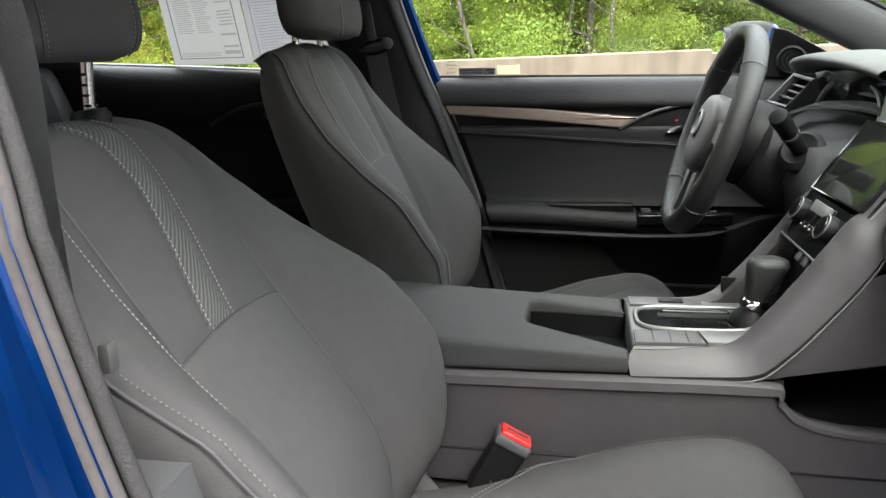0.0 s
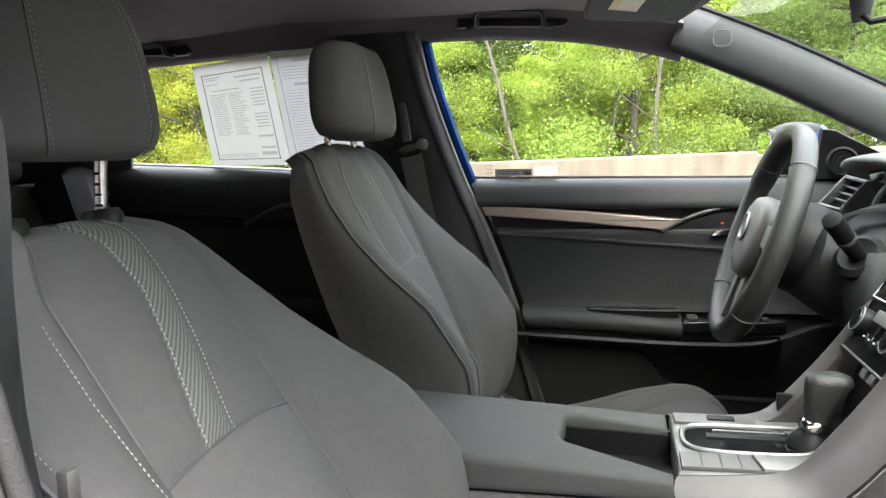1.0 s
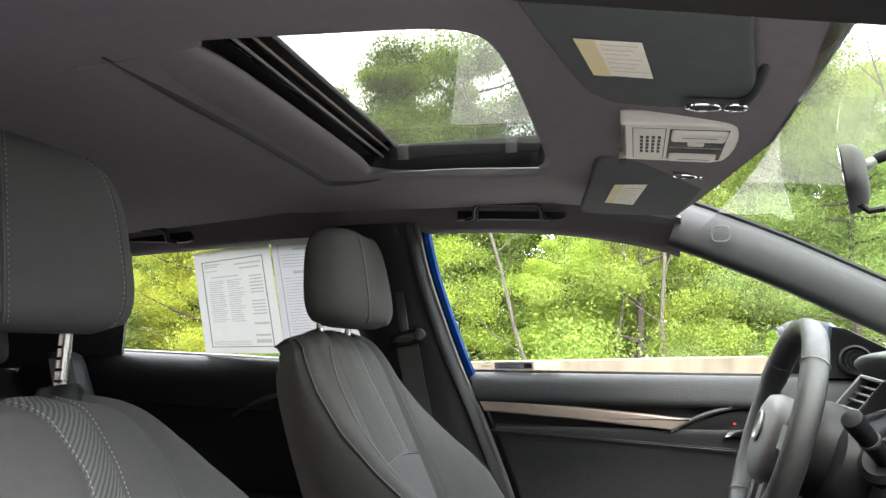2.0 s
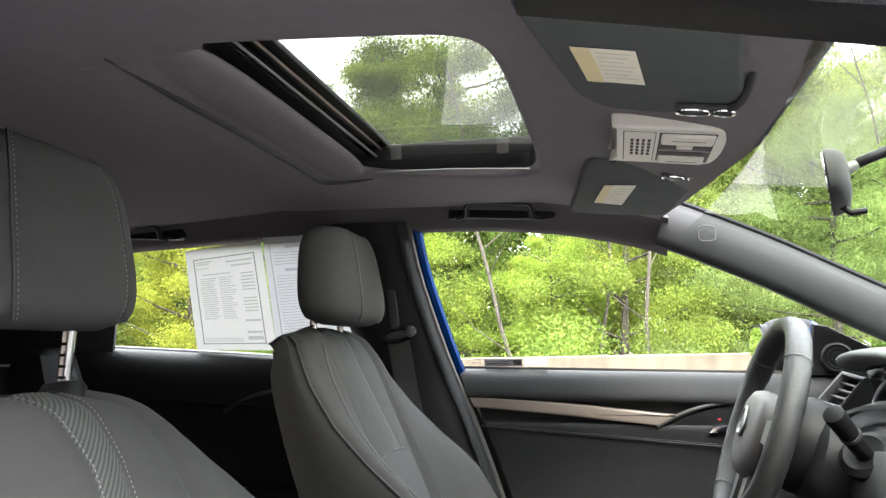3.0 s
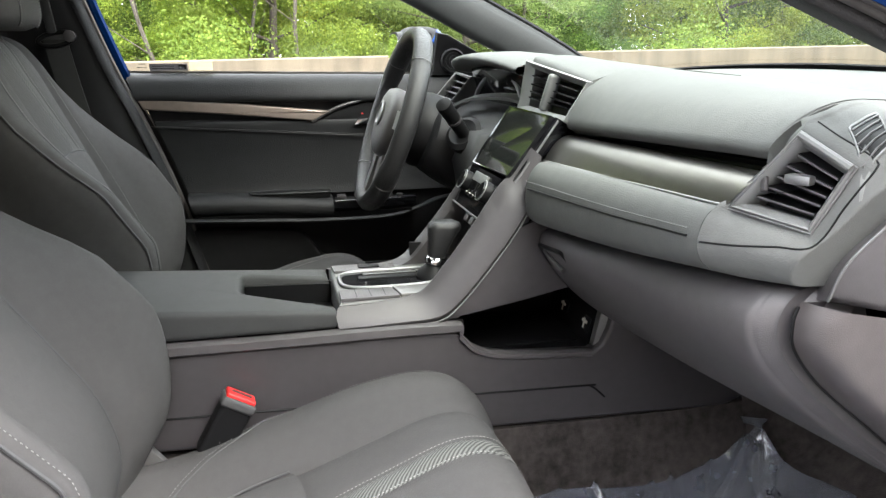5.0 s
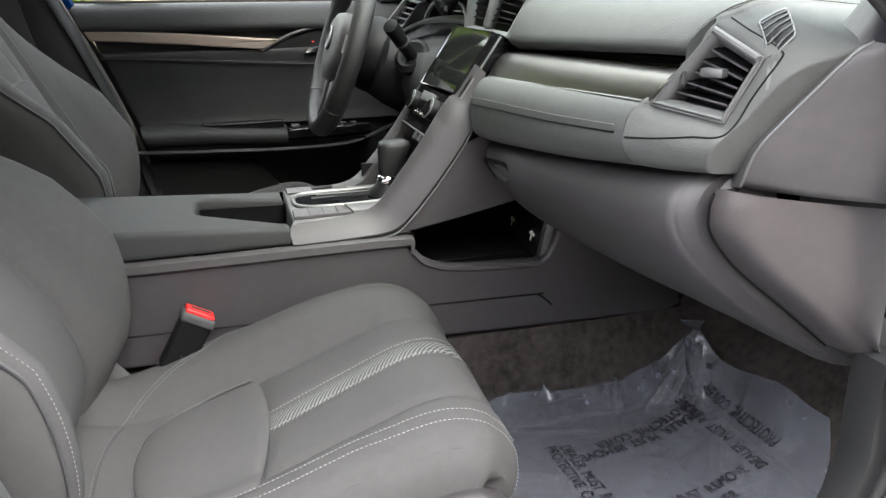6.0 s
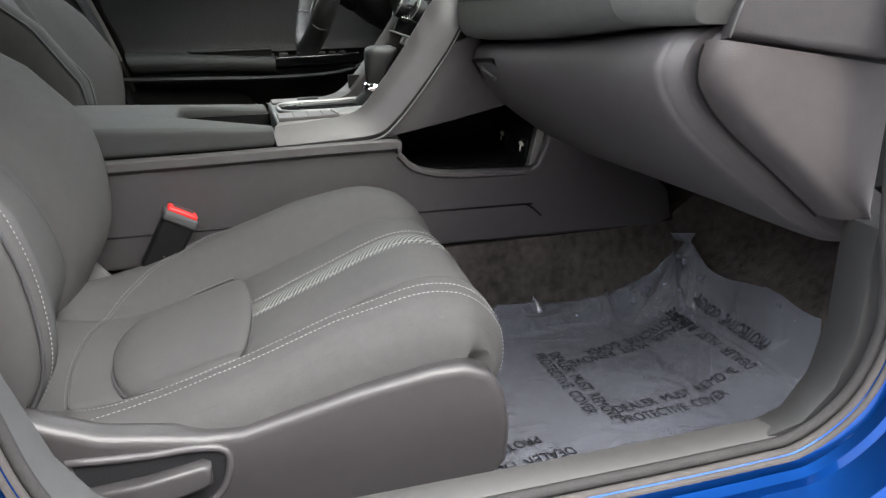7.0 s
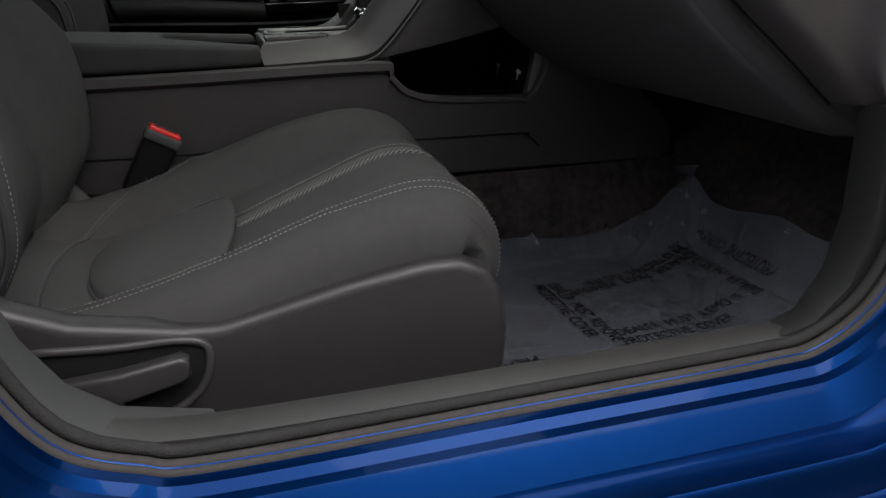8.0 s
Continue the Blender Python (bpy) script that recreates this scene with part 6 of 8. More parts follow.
def centre_stack():
    root = thing("centre_stack", (0.9, 0, 0.6), "sloping centre stack with a touch screen over the heater knobs", "centre console")
    # the screen leans back
    a, b, c, d = (Vector(p) for p in ((0.838, 0.092, 0.818), (0.902, 0.092, 0.910), (0.908, -0.094, 0.907), (0.842, -0.094, 0.820)))
    n = Vector((-0.82, 0.0, 0.57))
    sc = part("screen", loft([[p + n * 0.001 for p in (a, b, c, d)], [p - n * 0.016 for p in (a, b, c, d)]]), SCREEN, root, "dark glossy touch screen")
    m = (a + b + c + d) / 4
    part("screen_rim", sheet([[m + (p - m) * k + n * h for p in (a, b, c, d)] for k, h in ((1.0, 0.002), (1.035, 0.003), (1.045, -0.012))], cu=True), GLOSS, sc, "black glossy rim")
    part("screen_side", prism([(0.846, 0.814), (0.913, 0.908), (0.930, 0.900), (0.930, 0.872), (0.882, 0.842), (0.866, 0.806)], -0.0965, -0.1025, "y", 0.002), GLOSS, root, "glossy black side of the screen housing")
    # silver bar painted as the white reflection on the glossy side
    part("screen_side_edge", tube([(0.850, -0.1035, 0.812), (0.880, -0.104, 0.852), (0.916, -0.1035, 0.903)], 0.0018, 6), SILVER, root)
    # heater panel under it
    p0, p1 = Vector((0.835, 0, 0.814)), Vector((0.800, 0, 0.752))
    fw = (p1 - p0).normalized()
    nn = Vector((-0.87, 0, 0.49))
    panel = loft([[p + Vector((0, y, 0)) + nn * h for p, y in ((p0, 0.088), (p0, -0.088), (p1, -0.084), (p1, 0.084))] for h in (0.002, -0.03)])
    hp_ = part("heater_panel", panel, GLOSS, root, "black heater control panel")
    for y in (-0.062, 0.062):
        cpos = p0.lerp(p1, 0.42) + Vector((0, y, 0))
        part("knob", lathe([(0.0175, 0.0), (0.0175, 0.009), (0.0162, 0.0145), (0.0135, 0.0155)], cpos, nn, 28), BLACK, hp_, "ribbed black knob")
        part("knob_ring", tube([cpos + nn * 0.0140 + (Vector((0, 1, 0)) * math.cos(a) + fw * math.sin(a)) * 0.0166 for a in np.arange(28) * 2 * math.pi / 28], 0.0011, 6, closed=True), SILVER, hp_, "bright ring")
        part("knob_face", lathe([(0.0135, 0.0150), (0.0130, 0.0162), (0.0, 0.0164)], cpos, nn, 24), GLOSS, hp_, "black knob face")
    for k in range(4):
        part("button", box(0.005, 0.017, 0.011, p0.lerp(p1, 0.62) + Vector((0, -0.03 + 0.02 * k, 0)) + nn * 0.003, 0.001, (0, 30, 0)), GLOSS, hp_)
        part("button_mark", box(0.001, 0.005, 0.002, p0.lerp(p1, 0.62) + Vector((0, -0.03 + 0.02 * k, 0)) + nn * 0.0058, 0, (0, 30, 0)), IVORY, hp_)
    part("button_bar", box(0.006, 0.07, 0.016, p0.lerp(p1, 0.2) + nn * 0.004, 0.002, (0, 30, 0)), VENT_GREY, hp_)
    for k in range(2):
        part("lower_button", box(0.006, 0.018, 0.012, p0.lerp(p1, 1.12) + Vector((0, -0.055 + 0.03 * k, 0)), 0.001, (0, 30, 0)), PLASTIC_LOW, hp_)
    part("panel_edge", tube([p1 + Vector((0, y, 0)) + nn * 0.003 for y in (-0.084, 0.084)], 0.0016, 6), SILVER, hp_, "thin bright edge")
    # open tray under the panel
    part("tray_back", prism([(0.80, 0.66), (0.86, 0.66), (0.88, 0.80), (0.83, 0.78)], -0.09, 0.09, "y"), BLACK, root, "black recess under the controls")
    # two sloping rails that tie the stack to the console
    for sg in (-1, 1):
        low = [(0.576, 0.128, 0.603), (0.66, 0.129, 0.606), (0.725, 0.129, 0.611), (0.757, 0.128, 0.631), (0.805, 0.126, 0.685), (0.853, 0.122, 0.748), (0.876, 0.112, 0.790), (0.890, 0.106, 0.845)]
        upp = [(0.576, 0.112, 0.636), (0.64, 0.108, 0.640), (0.70, 0.104, 0.650), (0.740, 0.100, 0.690), (0.785, 0.096, 0.748), (0.825, 0.094, 0.805), (0.850, 0.094, 0.828), (0.878, 0.096, 0.866)]
        inn = [(p[0] + 0.012, 0.082, p[2] - 0.004) for p in upp]
        rows = [[(p[0], sg * p[1], p[2]) for p in cr(q, 40)] for q in ([(p[0] + 0.01, 0.105, p[2] - 0.012) for p in low], low, [(p[0] - 0.001, p[1] + 0.003, p[2] + 0.006) for p in low],
                [(lerp(p[0], q[0], 0.5) - 0.004, lerp(p[1], q[1], 0.4) + 0.003, lerp(p[2], q[2], 0.5) + 0.004) for p, q in zip(low, upp)],
                [(q[0] - 0.002, q[1] + 0.003, q[2] - 0.003) for q in upp], upp, inn, [(p[0] + 0.05, 0.082, p[2] - 0.04) for p in upp])]
        rl = part("sloping_rail", sheet(rows), PLASTIC_LOW, root, "grey plastic side rail", smooth=50)
        ln = [Vector((p[0] - 0.0005, sg * (p[1] + 0.0015), p[2] - 0.002)) for p in cr(low, 40)]
        part("seam", tube(ln, 0.0013, 6), PIPING if sg > 0 else DARK_THREAD, rl)
        side = [(0.73, 0.606), (0.757, 0.628), (0.805, 0.682), (0.853, 0.745), (0.89, 0.76), (0.925, 0.70), (0.945, 0.648), (0.85, 0.628)]
        part("side_plate", prism(side, sg * 0.112, sg * 0.122, "y", 0.002), PLASTIC_LOW, root, "grey plastic side plate")
    return root


def console():
    root = thing("centre_console", (0.6, 0, 0.42), "dark grey console between the seats with armrest and storage", "centre console")
    for sg in (-1, 1):
        top = [(0.10, 0.600), (0.40, 0.601), (0.735, 0.603), (0.752, 0.590), (0.775, 0.565), (0.80, 0.552), (0.84, 0.544), (0.975, 0.538), (0.992, 0.548), (1.004, 0.575), (1.012, 0.610), (1.05, 0.62), (1.16, 0.56), (1.24, 0.48),
               (1.25, 0.43), (1.22, 0.418), (0.83, 0.424), (0.30, 0.44), (0.10, 0.46)]
        body = part("side_body", prism(top, sg * 0.100, sg * 0.131, "y", 0.007, 3), PLASTIC_LOW, root, "grained side of the console", smooth=50)
        groove = cr([(0.30, 0.492), (0.60, 0.488), (0.95, 0.4815), (0.975, 0.479), (0.990, 0.468), (1.0, 0.458)], 30)
        part("groove", tube([(x, sg * 0.1312, z) for x, z in groove], 0.0018, 6), BLACK, body)
        edge = cr([(0.10, 0.603), (0.45, 0.604), (0.735, 0.606), (0.757, 0.590), (0.785, 0.562), (0.84, 0.548), (0.975, 0.541)], 60)
        secs = []
        for x, z in edge:
            k = tab(x, (0.10, 0.735, 0.79), (1.0, 1.0, 0.45))
            secs.append([Vector((x, sg * y, z + dz)) for y, dz in ((0.122, 0.001), (0.130 + 0.004 * k, 0.0015), (0.133 + 0.007 * k, -0.0015), (0.133 + 0.007 * k, -0.010 * k - 0.003), (0.130, -0.016 * k - 0.004), (0.122, -0.012))])
        # lighter plastic than the side: the upward face's light is in its colour
        part("rail_edge", loft(secs), PLASTIC, body, "chamfered ledge along the top", smooth=40)
    part("tray_far_wall", box(0.32, 0.01, 0.16, (0.88, 0.094, 0.60), 0.002), BLACK, root, "black far wall of the tray")
    part("tray_roof", box(0.26, 0.20, 0.01, (0.88, 0, 0.665), 0.002, (0, -8, 0)), BLACK, root)
    part("tray_floor", box(0.27, 0.21, 0.012, (0.86, 0, 0.532), 0.003), BLACK, root, "black storage tray")
    part("tray_mat", box(0.20, 0.16, 0.003, (0.87, 0, 0.5405), 0.001), BLACK, root)
    fw = part("tray_wall", box(0.014, 0.20, 0.12, (1.000, 0, 0.590), 0.003, (0, 12, 0)), BLACK, root, "black wall with sockets")
    part("tray_frame", prism([(0.982, 0.540), (1.006, 0.541), (1.026, 0.622), (1.000, 0.622)], -0.100, -0.116, "y", 0.003), SILVER, root, "bright grey frame end")
    part("tray_arch", box(0.03, 0.2, 0.05, (0.757, 0, 0.575), 0.006), PLASTIC_LOW, root)
    for y, h in ((0.018, 0.018), (-0.078, 0.024)):
        part("usb_socket", box(0.010, 0.026, h, (0.990, y, 0.566), 0.002, (0, 12, 0)), BLACK, fw, "black socket with a pale mark")
        part("mark", box(0.0012, 0.020, 0.005, (0.9838, y + 0.002, 0.571), 0.0003, (0, 12, 0)), IVORY, fw)
        part("mark", box(0.0012, 0.005, 0.017, (0.9846, y + 0.007, 0.566), 0.0003, (0, 12, 0)), IVORY, fw)
    # armrest lid, notched round the cup tray
    lid = [(0.16, 0.115), (0.16, -0.128), (0.30, -0.131), (0.572, -0.126), (0.574, -0.100), (0.45, -0.046), (0.437, -0.037), (0.433, -0.022), (0.433, 0.050), (0.437, 0.059), (0.45, 0.062), (0.574, 0.050), (0.574, 0.115)]
    bm = prism(lid, 0.607, 0.656, "z", 0.010, 4)
    for v in bm.verts:
        v.co.z += -0.022 * max(0.0, v.co.x - 0.25) / 0.32 * (1 if v.co.z > 0.63 else 0) + (0.004 if v.co.z > 0.65 else 0) * math.cos(v.co.y / 0.13 * 1.4)
    part("armrest", bm, VINYL_ARM, root, "soft padded armrest lid", smooth=50)
    part("cup_tray", box(0.15, 0.176, 0.012, (0.503, -0.020, 0.590), 0.003), BLACK, root, "black cup tray")
    for y in (-0.108, 0.066):
        part("tray_side", box(0.15, 0.006, 0.04, (0.503, y, 0.607)), BLACK, root)
    part("tray_liner", prism([(0.436, 0.057), (0.574, 0.046), (0.574, 0.042), (0.436, 0.052)], 0.590, 0.629, "z"), BLACK, root, "dark far wall of the cup tray")
    # shifter plate
    plate = [(0.578, -0.104), (0.578, 0.104), (0.70, 0.102), (0.765, 0.096), (0.765, -0.096), (0.70, -0.102)]
    bm = prism(plate, 0.600, 0.652, "z", 0.008, 3)
    for v in bm.verts:
        v.co.z += 0.035 * max(0, v.co.x - 0.66)
    sp = part("shift_plate", bm, VENT_GREY, root, "grey shifter surround", smooth=50)
    ov = [Vector((0.672 + (0.083 + 0.0 * math.cos(a)) * math.copysign(abs(math.cos(a)) ** 0.5, math.cos(a)), 0.006 + 0.050 * math.copysign(abs(math.sin(a)) ** 0.6, math.sin(a)), 0.6545 + 0.035 * max(0, 0.083 * math.cos(a)))) for a in np.arange(48) * 2 * math.pi / 48]
    part("shift_bezel", tube(ov, 0.0036, 8, closed=True), SILVER, sp, "satin silver bezel", smooth=60)
    part("shift_gate", prism([(p.x, p.y) for p in ov], 0.6500, 0.6545, "z"), GLOSS, sp, "glossy black gate")
    part("button_panel", prism([(0.582, -0.101), (0.582, -0.054), (0.665, -0.051), (0.672, -0.098)], 0.651, 0.6575, "z", 0.002), PLASTIC, sp, "grey button panel")
    part("side_strip", prism([(0.674, -0.097), (0.667, -0.051), (0.70, -0.050), (0.762, -0.046), (0.762, -0.090), (0.70, -0.096)], 0.651, 0.6585, "z", 0.002), SATIN, sp, "satin silver strip")
    part("button_panel", prism([(0.584, 0.060), (0.582, 0.098), (0.690, 0.098), (0.690, 0.062)], 0.651, 0.6565, "z", 0.002), PLASTIC, sp, "grey button panel")
    for k in range(3):
        part("panel_joint", box(0.0010, 0.040, 0.001, (0.606 + 0.022 * k, -0.077, 0.6577), 0), BLACK, sp)
    part("brake_switch", box(0.036, 0.018, 0.006, (0.645, 0.078, 0.656), 0.0015), BLACK, sp)
    part("gate_slot", box(0.11, 0.016, 0.003, (0.675, 0.012, 0.6555), 0.001), BLACK, sp)
    part("gate_letters", box(0.09, 0.004, 0.0012, (0.675, 0.034, 0.6555), 0.0002), SILVER, sp, "row of small gear marks")
    sp.location.z -= 0.012
    # lever
    lv = thing("gear_lever", (0.745, 0.0, 0.656), "black leather gear lever on a chrome collar", "gear lever")
    part("boot", lathe([(0.030, -0.004), (0.028, 0.004), (0.020, 0.014), (0.0165, 0.020)], (0.745, 0, 0.657), (0.15, 0, 1), 20), BLACK, lv)
    part("collar", lathe([(0.0175, 0.0), (0.020, 0.003), (0.0195, 0.010), (0.016, 0.014)], (0.748, 0, 0.675), (0.15, 0, 1), 24), CHROME, lv, "chrome collar")
    secs = []
    for z, x, rx, ry in ((0.686, 0.749, 0.013, 0.013), (0.698, 0.751, 0.0165, 0.0165), (0.714, 0.755, 0.0195, 0.0185), (0.727, 0.759, 0.0240, 0.0205), (0.738, 0.763, 0.0275, 0.0215), (0.745, 0.763, 0.0255, 0.0205), (0.749, 0.762, 0.017, 0.014)):
        secs.append([Vector((x + rx * math.copysign(abs(math.cos(a)) ** 0.6, math.cos(a)), ry * math.copysign(abs(math.sin(a)) ** 0.75, math.sin(a)), z)) for a in np.arange(28) * 2 * math.pi / 28])
    part("grip", loft(secs), LEATHER, lv, "black leather grip", smooth=70)
    part("release_mark", box(0.003, 0.001, 0.004, (0.753, -0.0180, 0.717), 0.0003), PAPER, lv)
    lv.location.z -= 0.013
    return root



def buckle():
    root = thing("seat_belt_buckle", (0.375, -0.158, 0.46), "black seat belt buckle with a red release button", "belt buckle")
    tilt = (0, 30, 6)
    part("body", box(0.046, 0.032, 0.088, (0.405, -0.160, 0.484), 0.007, tilt, 3), BLACK, root)
    part("shroud", box(0.050, 0.036, 0.016, (0.4255, -0.160, 0.5215), 0.006, tilt, 3), LINER_TRIM, root, "grey top edge")
    part("button", box(0.043, 0.027, 0.008, (0.4300, -0.160, 0.5295), 0.003, tilt, 3), RED, root, "red release button")
    part("button_groove", box(0.030, 0.003, 0.002, (0.4325, -0.160, 0.5338), 0.0005, tilt), PIPING, root)
    part("mould_mark", box(0.002, 0.001, 0.003, (0.398, -0.1765, 0.470), 0.0003), PLASTIC, root)
    part("stalk", box(0.028, 0.012, 0.10, (0.365, -0.160, 0.415), 0.003, tilt), BLACK, root)


def wheel():
    root = thing("steering_wheel", (0.735, 0.37, 0.872), "black leather three-spoke steering wheel with silver inlays", "steering wheel")
    m = Matrix.Translation((0.735, 0.37, 0.872)) @ Euler((0, radians(-71), 0)).to_matrix().to_4x4()
    R = 0.176

    def P(x, y, z):
        return m @ Vector((x, y, z))

    # local x runs towards the top of the wheel, y to the door, z towards the driver
    secs = []
    for k, a in enumerate(np.arange(72) * 2 * math.pi / 72):
        r0 = 0.0158 + 0.002 * (math.cos(2 * a - 1.2) > 0.6)
        ring_ = []
        for b in np.arange(14) * 2 * math.pi / 14:
            rr = R + r0 * math.cos(b) * 0.95
            ring_.append(P(rr * math.cos(a), 1.02 * rr * math.sin(a), 1.22 * r0 * math.sin(b)))
        secs.append(ring_)
    rim = part("rim", sheet(secs, cu=True, cv=True), LEATHER, root, "stitched black leather rim", smooth=80)
    for a in (0.85, 2.30, -0.85, -2.30):
        part("rim_seam", tube([P((R + 0.0165 * math.cos(b)) * math.cos(a), 1.02 * (R + 0.0165 * math.cos(b)) * math.sin(a), 0.0205 * math.sin(b)) for b in np.arange(20) * 2 * math.pi / 20], 0.0010, 5, closed=True), DARK_THREAD, rim)
    # airbag cover
    secs = []
    for h, k in ((-0.03, 0.80), (-0.012, 0.98), (0.004, 1.0), (0.016, 0.93), (0.022, 0.75), (0.024, 0.4)):
        secs.append([P(-0.006 + k * (0.070 * math.copysign(abs(math.cos(a)) ** 0.7, math.cos(a))) * (1 if math.cos(a) > 0 else 1.05), k * (0.092 - 0.018 * (math.cos(a) < 0) * abs(math.cos(a))) * math.copysign(abs(math.sin(a)) ** 0.7, math.sin(a)), h) for a in np.arange(36) * 2 * math.pi / 36])
    part("airbag_cover", loft(secs), PLASTIC, root, "soft black hub cover", smooth=60)
    part("emblem", lathe([(0.024, 0.0), (0.026, 0.004), (0.021, 0.006), (0.018, 0.003), (0.0, 0.003)], P(0.006, 0, 0.0235), m.to_3x3() @ Vector((0, 0, 1)), 24), SILVER, root, "plain silver emblem")
    for sg in (-1, 1):
        sp = [[P(x, sg * y, z) for x, z in ((0.030, 0.004), (0.032, -0.014), (-0.022, -0.014), (-0.020, 0.004))] for y in (0.080, 0.12, 0.162)]
        part("spoke", loft(sp), PLASTIC_LOW, root, "switch spoke", smooth=50)
        part("switch_pod", loft([[P(x, sg * y, z) for x, z in ((0.022, 0.010), (0.022, 0.002), (-0.014, 0.002), (-0.014, 0.010))] for y in (0.094, 0.140)]), SILVER, root, "satin silver switch pod")
        lo = [[P(x, sg * y, z) for y, z in ((y0, 0.004), (y0, -0.012), (y1, -0.012), (y1, 0.004))] for x, y0, y1 in ((-0.070, 0.018, 0.052), (-0.11, 0.020, 0.046), (-0.158, 0.030, 0.060))]
        part("lower_spoke", loft(lo), SATIN, root, "satin silver lower spoke", smooth=50)
    part("column_hub", lathe([(0.075, 0), (0.078, 0.03), (0.070, 0.06), (0.055, 0.075)], P(0, 0, -0.095), m.to_3x3() @ Vector((0, 0, 1)), 28), BLACK, root)
    col = thing("steering_column", (0.85, 0.37, 0.83), "dark plastic steering column shroud with a control stalk", "steering column")
    secs = []
    for h, k, dx in ((0.07, 0.80, 0.0), (0.078, 1.0, 0), (0.12, 1.06, -0.01), (0.20, 1.1, -0.02), (0.26, 1.1, -0.03)):
        secs.append([P(dx - 0.012 + k * 0.066 * math.copysign(abs(math.cos(a)) ** 0.7, math.cos(a)), k * 0.105 * math.copysign(abs(math.sin(a)) ** 0.7, math.sin(a)), -h) for a in np.arange(32) * 2 * math.pi / 32])
    # shroud darkened too, its colour standing in for shadow behind the wheel
    part("shroud", loft(secs), DOORSKIN, col, "plastic shroud with the shade put into its tone", smooth=60)
    part("knee_panel", prism([(0.86, 0.86), (0.835, 0.80), (0.86, 0.70), (0.92, 0.62), (1.0, 0.62), (1.0, 0.88)], 0.135, 0.30, "y", 0.02, 4), PILLAR, col, "grey knee panel", smooth=60)
    base, tip = Vector((0.852, 0.225, 0.852)), Vector((0.806, 0.175, 0.905))
    st = part("stalk", tube([base, base.lerp(tip, 0.5), tip], 0.0105, 14, r_of=lambda t: 0.0120 + 0.0025 * t), BLACK, col, "black control stalk")
    part("stalk_boot", lathe([(0.036, -0.010), (0.037, 0.004), (0.028, 0.010), (0.020, 0.006)], base, tip - base, 24), BLACK, st, "round black boot")
    part("stalk_ring", lathe([(0.0145, 0), (0.0150, 0.003), (0.0145, 0.006)], base.lerp(tip, 0.55), tip - base, 18), PLASTIC_LOW, st)
    part("stalk_end", lathe([(0.0145, 0), (0.0152, 0.004), (0.0142, 0.014), (0.009, 0.016)], tip, tip - base, 18), BLACK, st)


dash()
centre_stack()
console()
buckle()
wheel()


# ---- doors on the driver's side ----
def strip_x(sec, x0, x1, rear=0.36, n=2, taper=None):
    """A bar along the car with a (y, z) section, cut off slanting at its rear end."""
    secs = []
    for k in range(n):
        t = k / (n - 1)
        row = []
        for y, z in sec:
            xr = x0 + rear * (0.957 - z)
            yy, zz = taper(t, y, z) if taper else (y, z)
            row.append(Vector((lerp(xr, x1, t), yy, zz)))
        secs.append(row)
    return loft(secs)


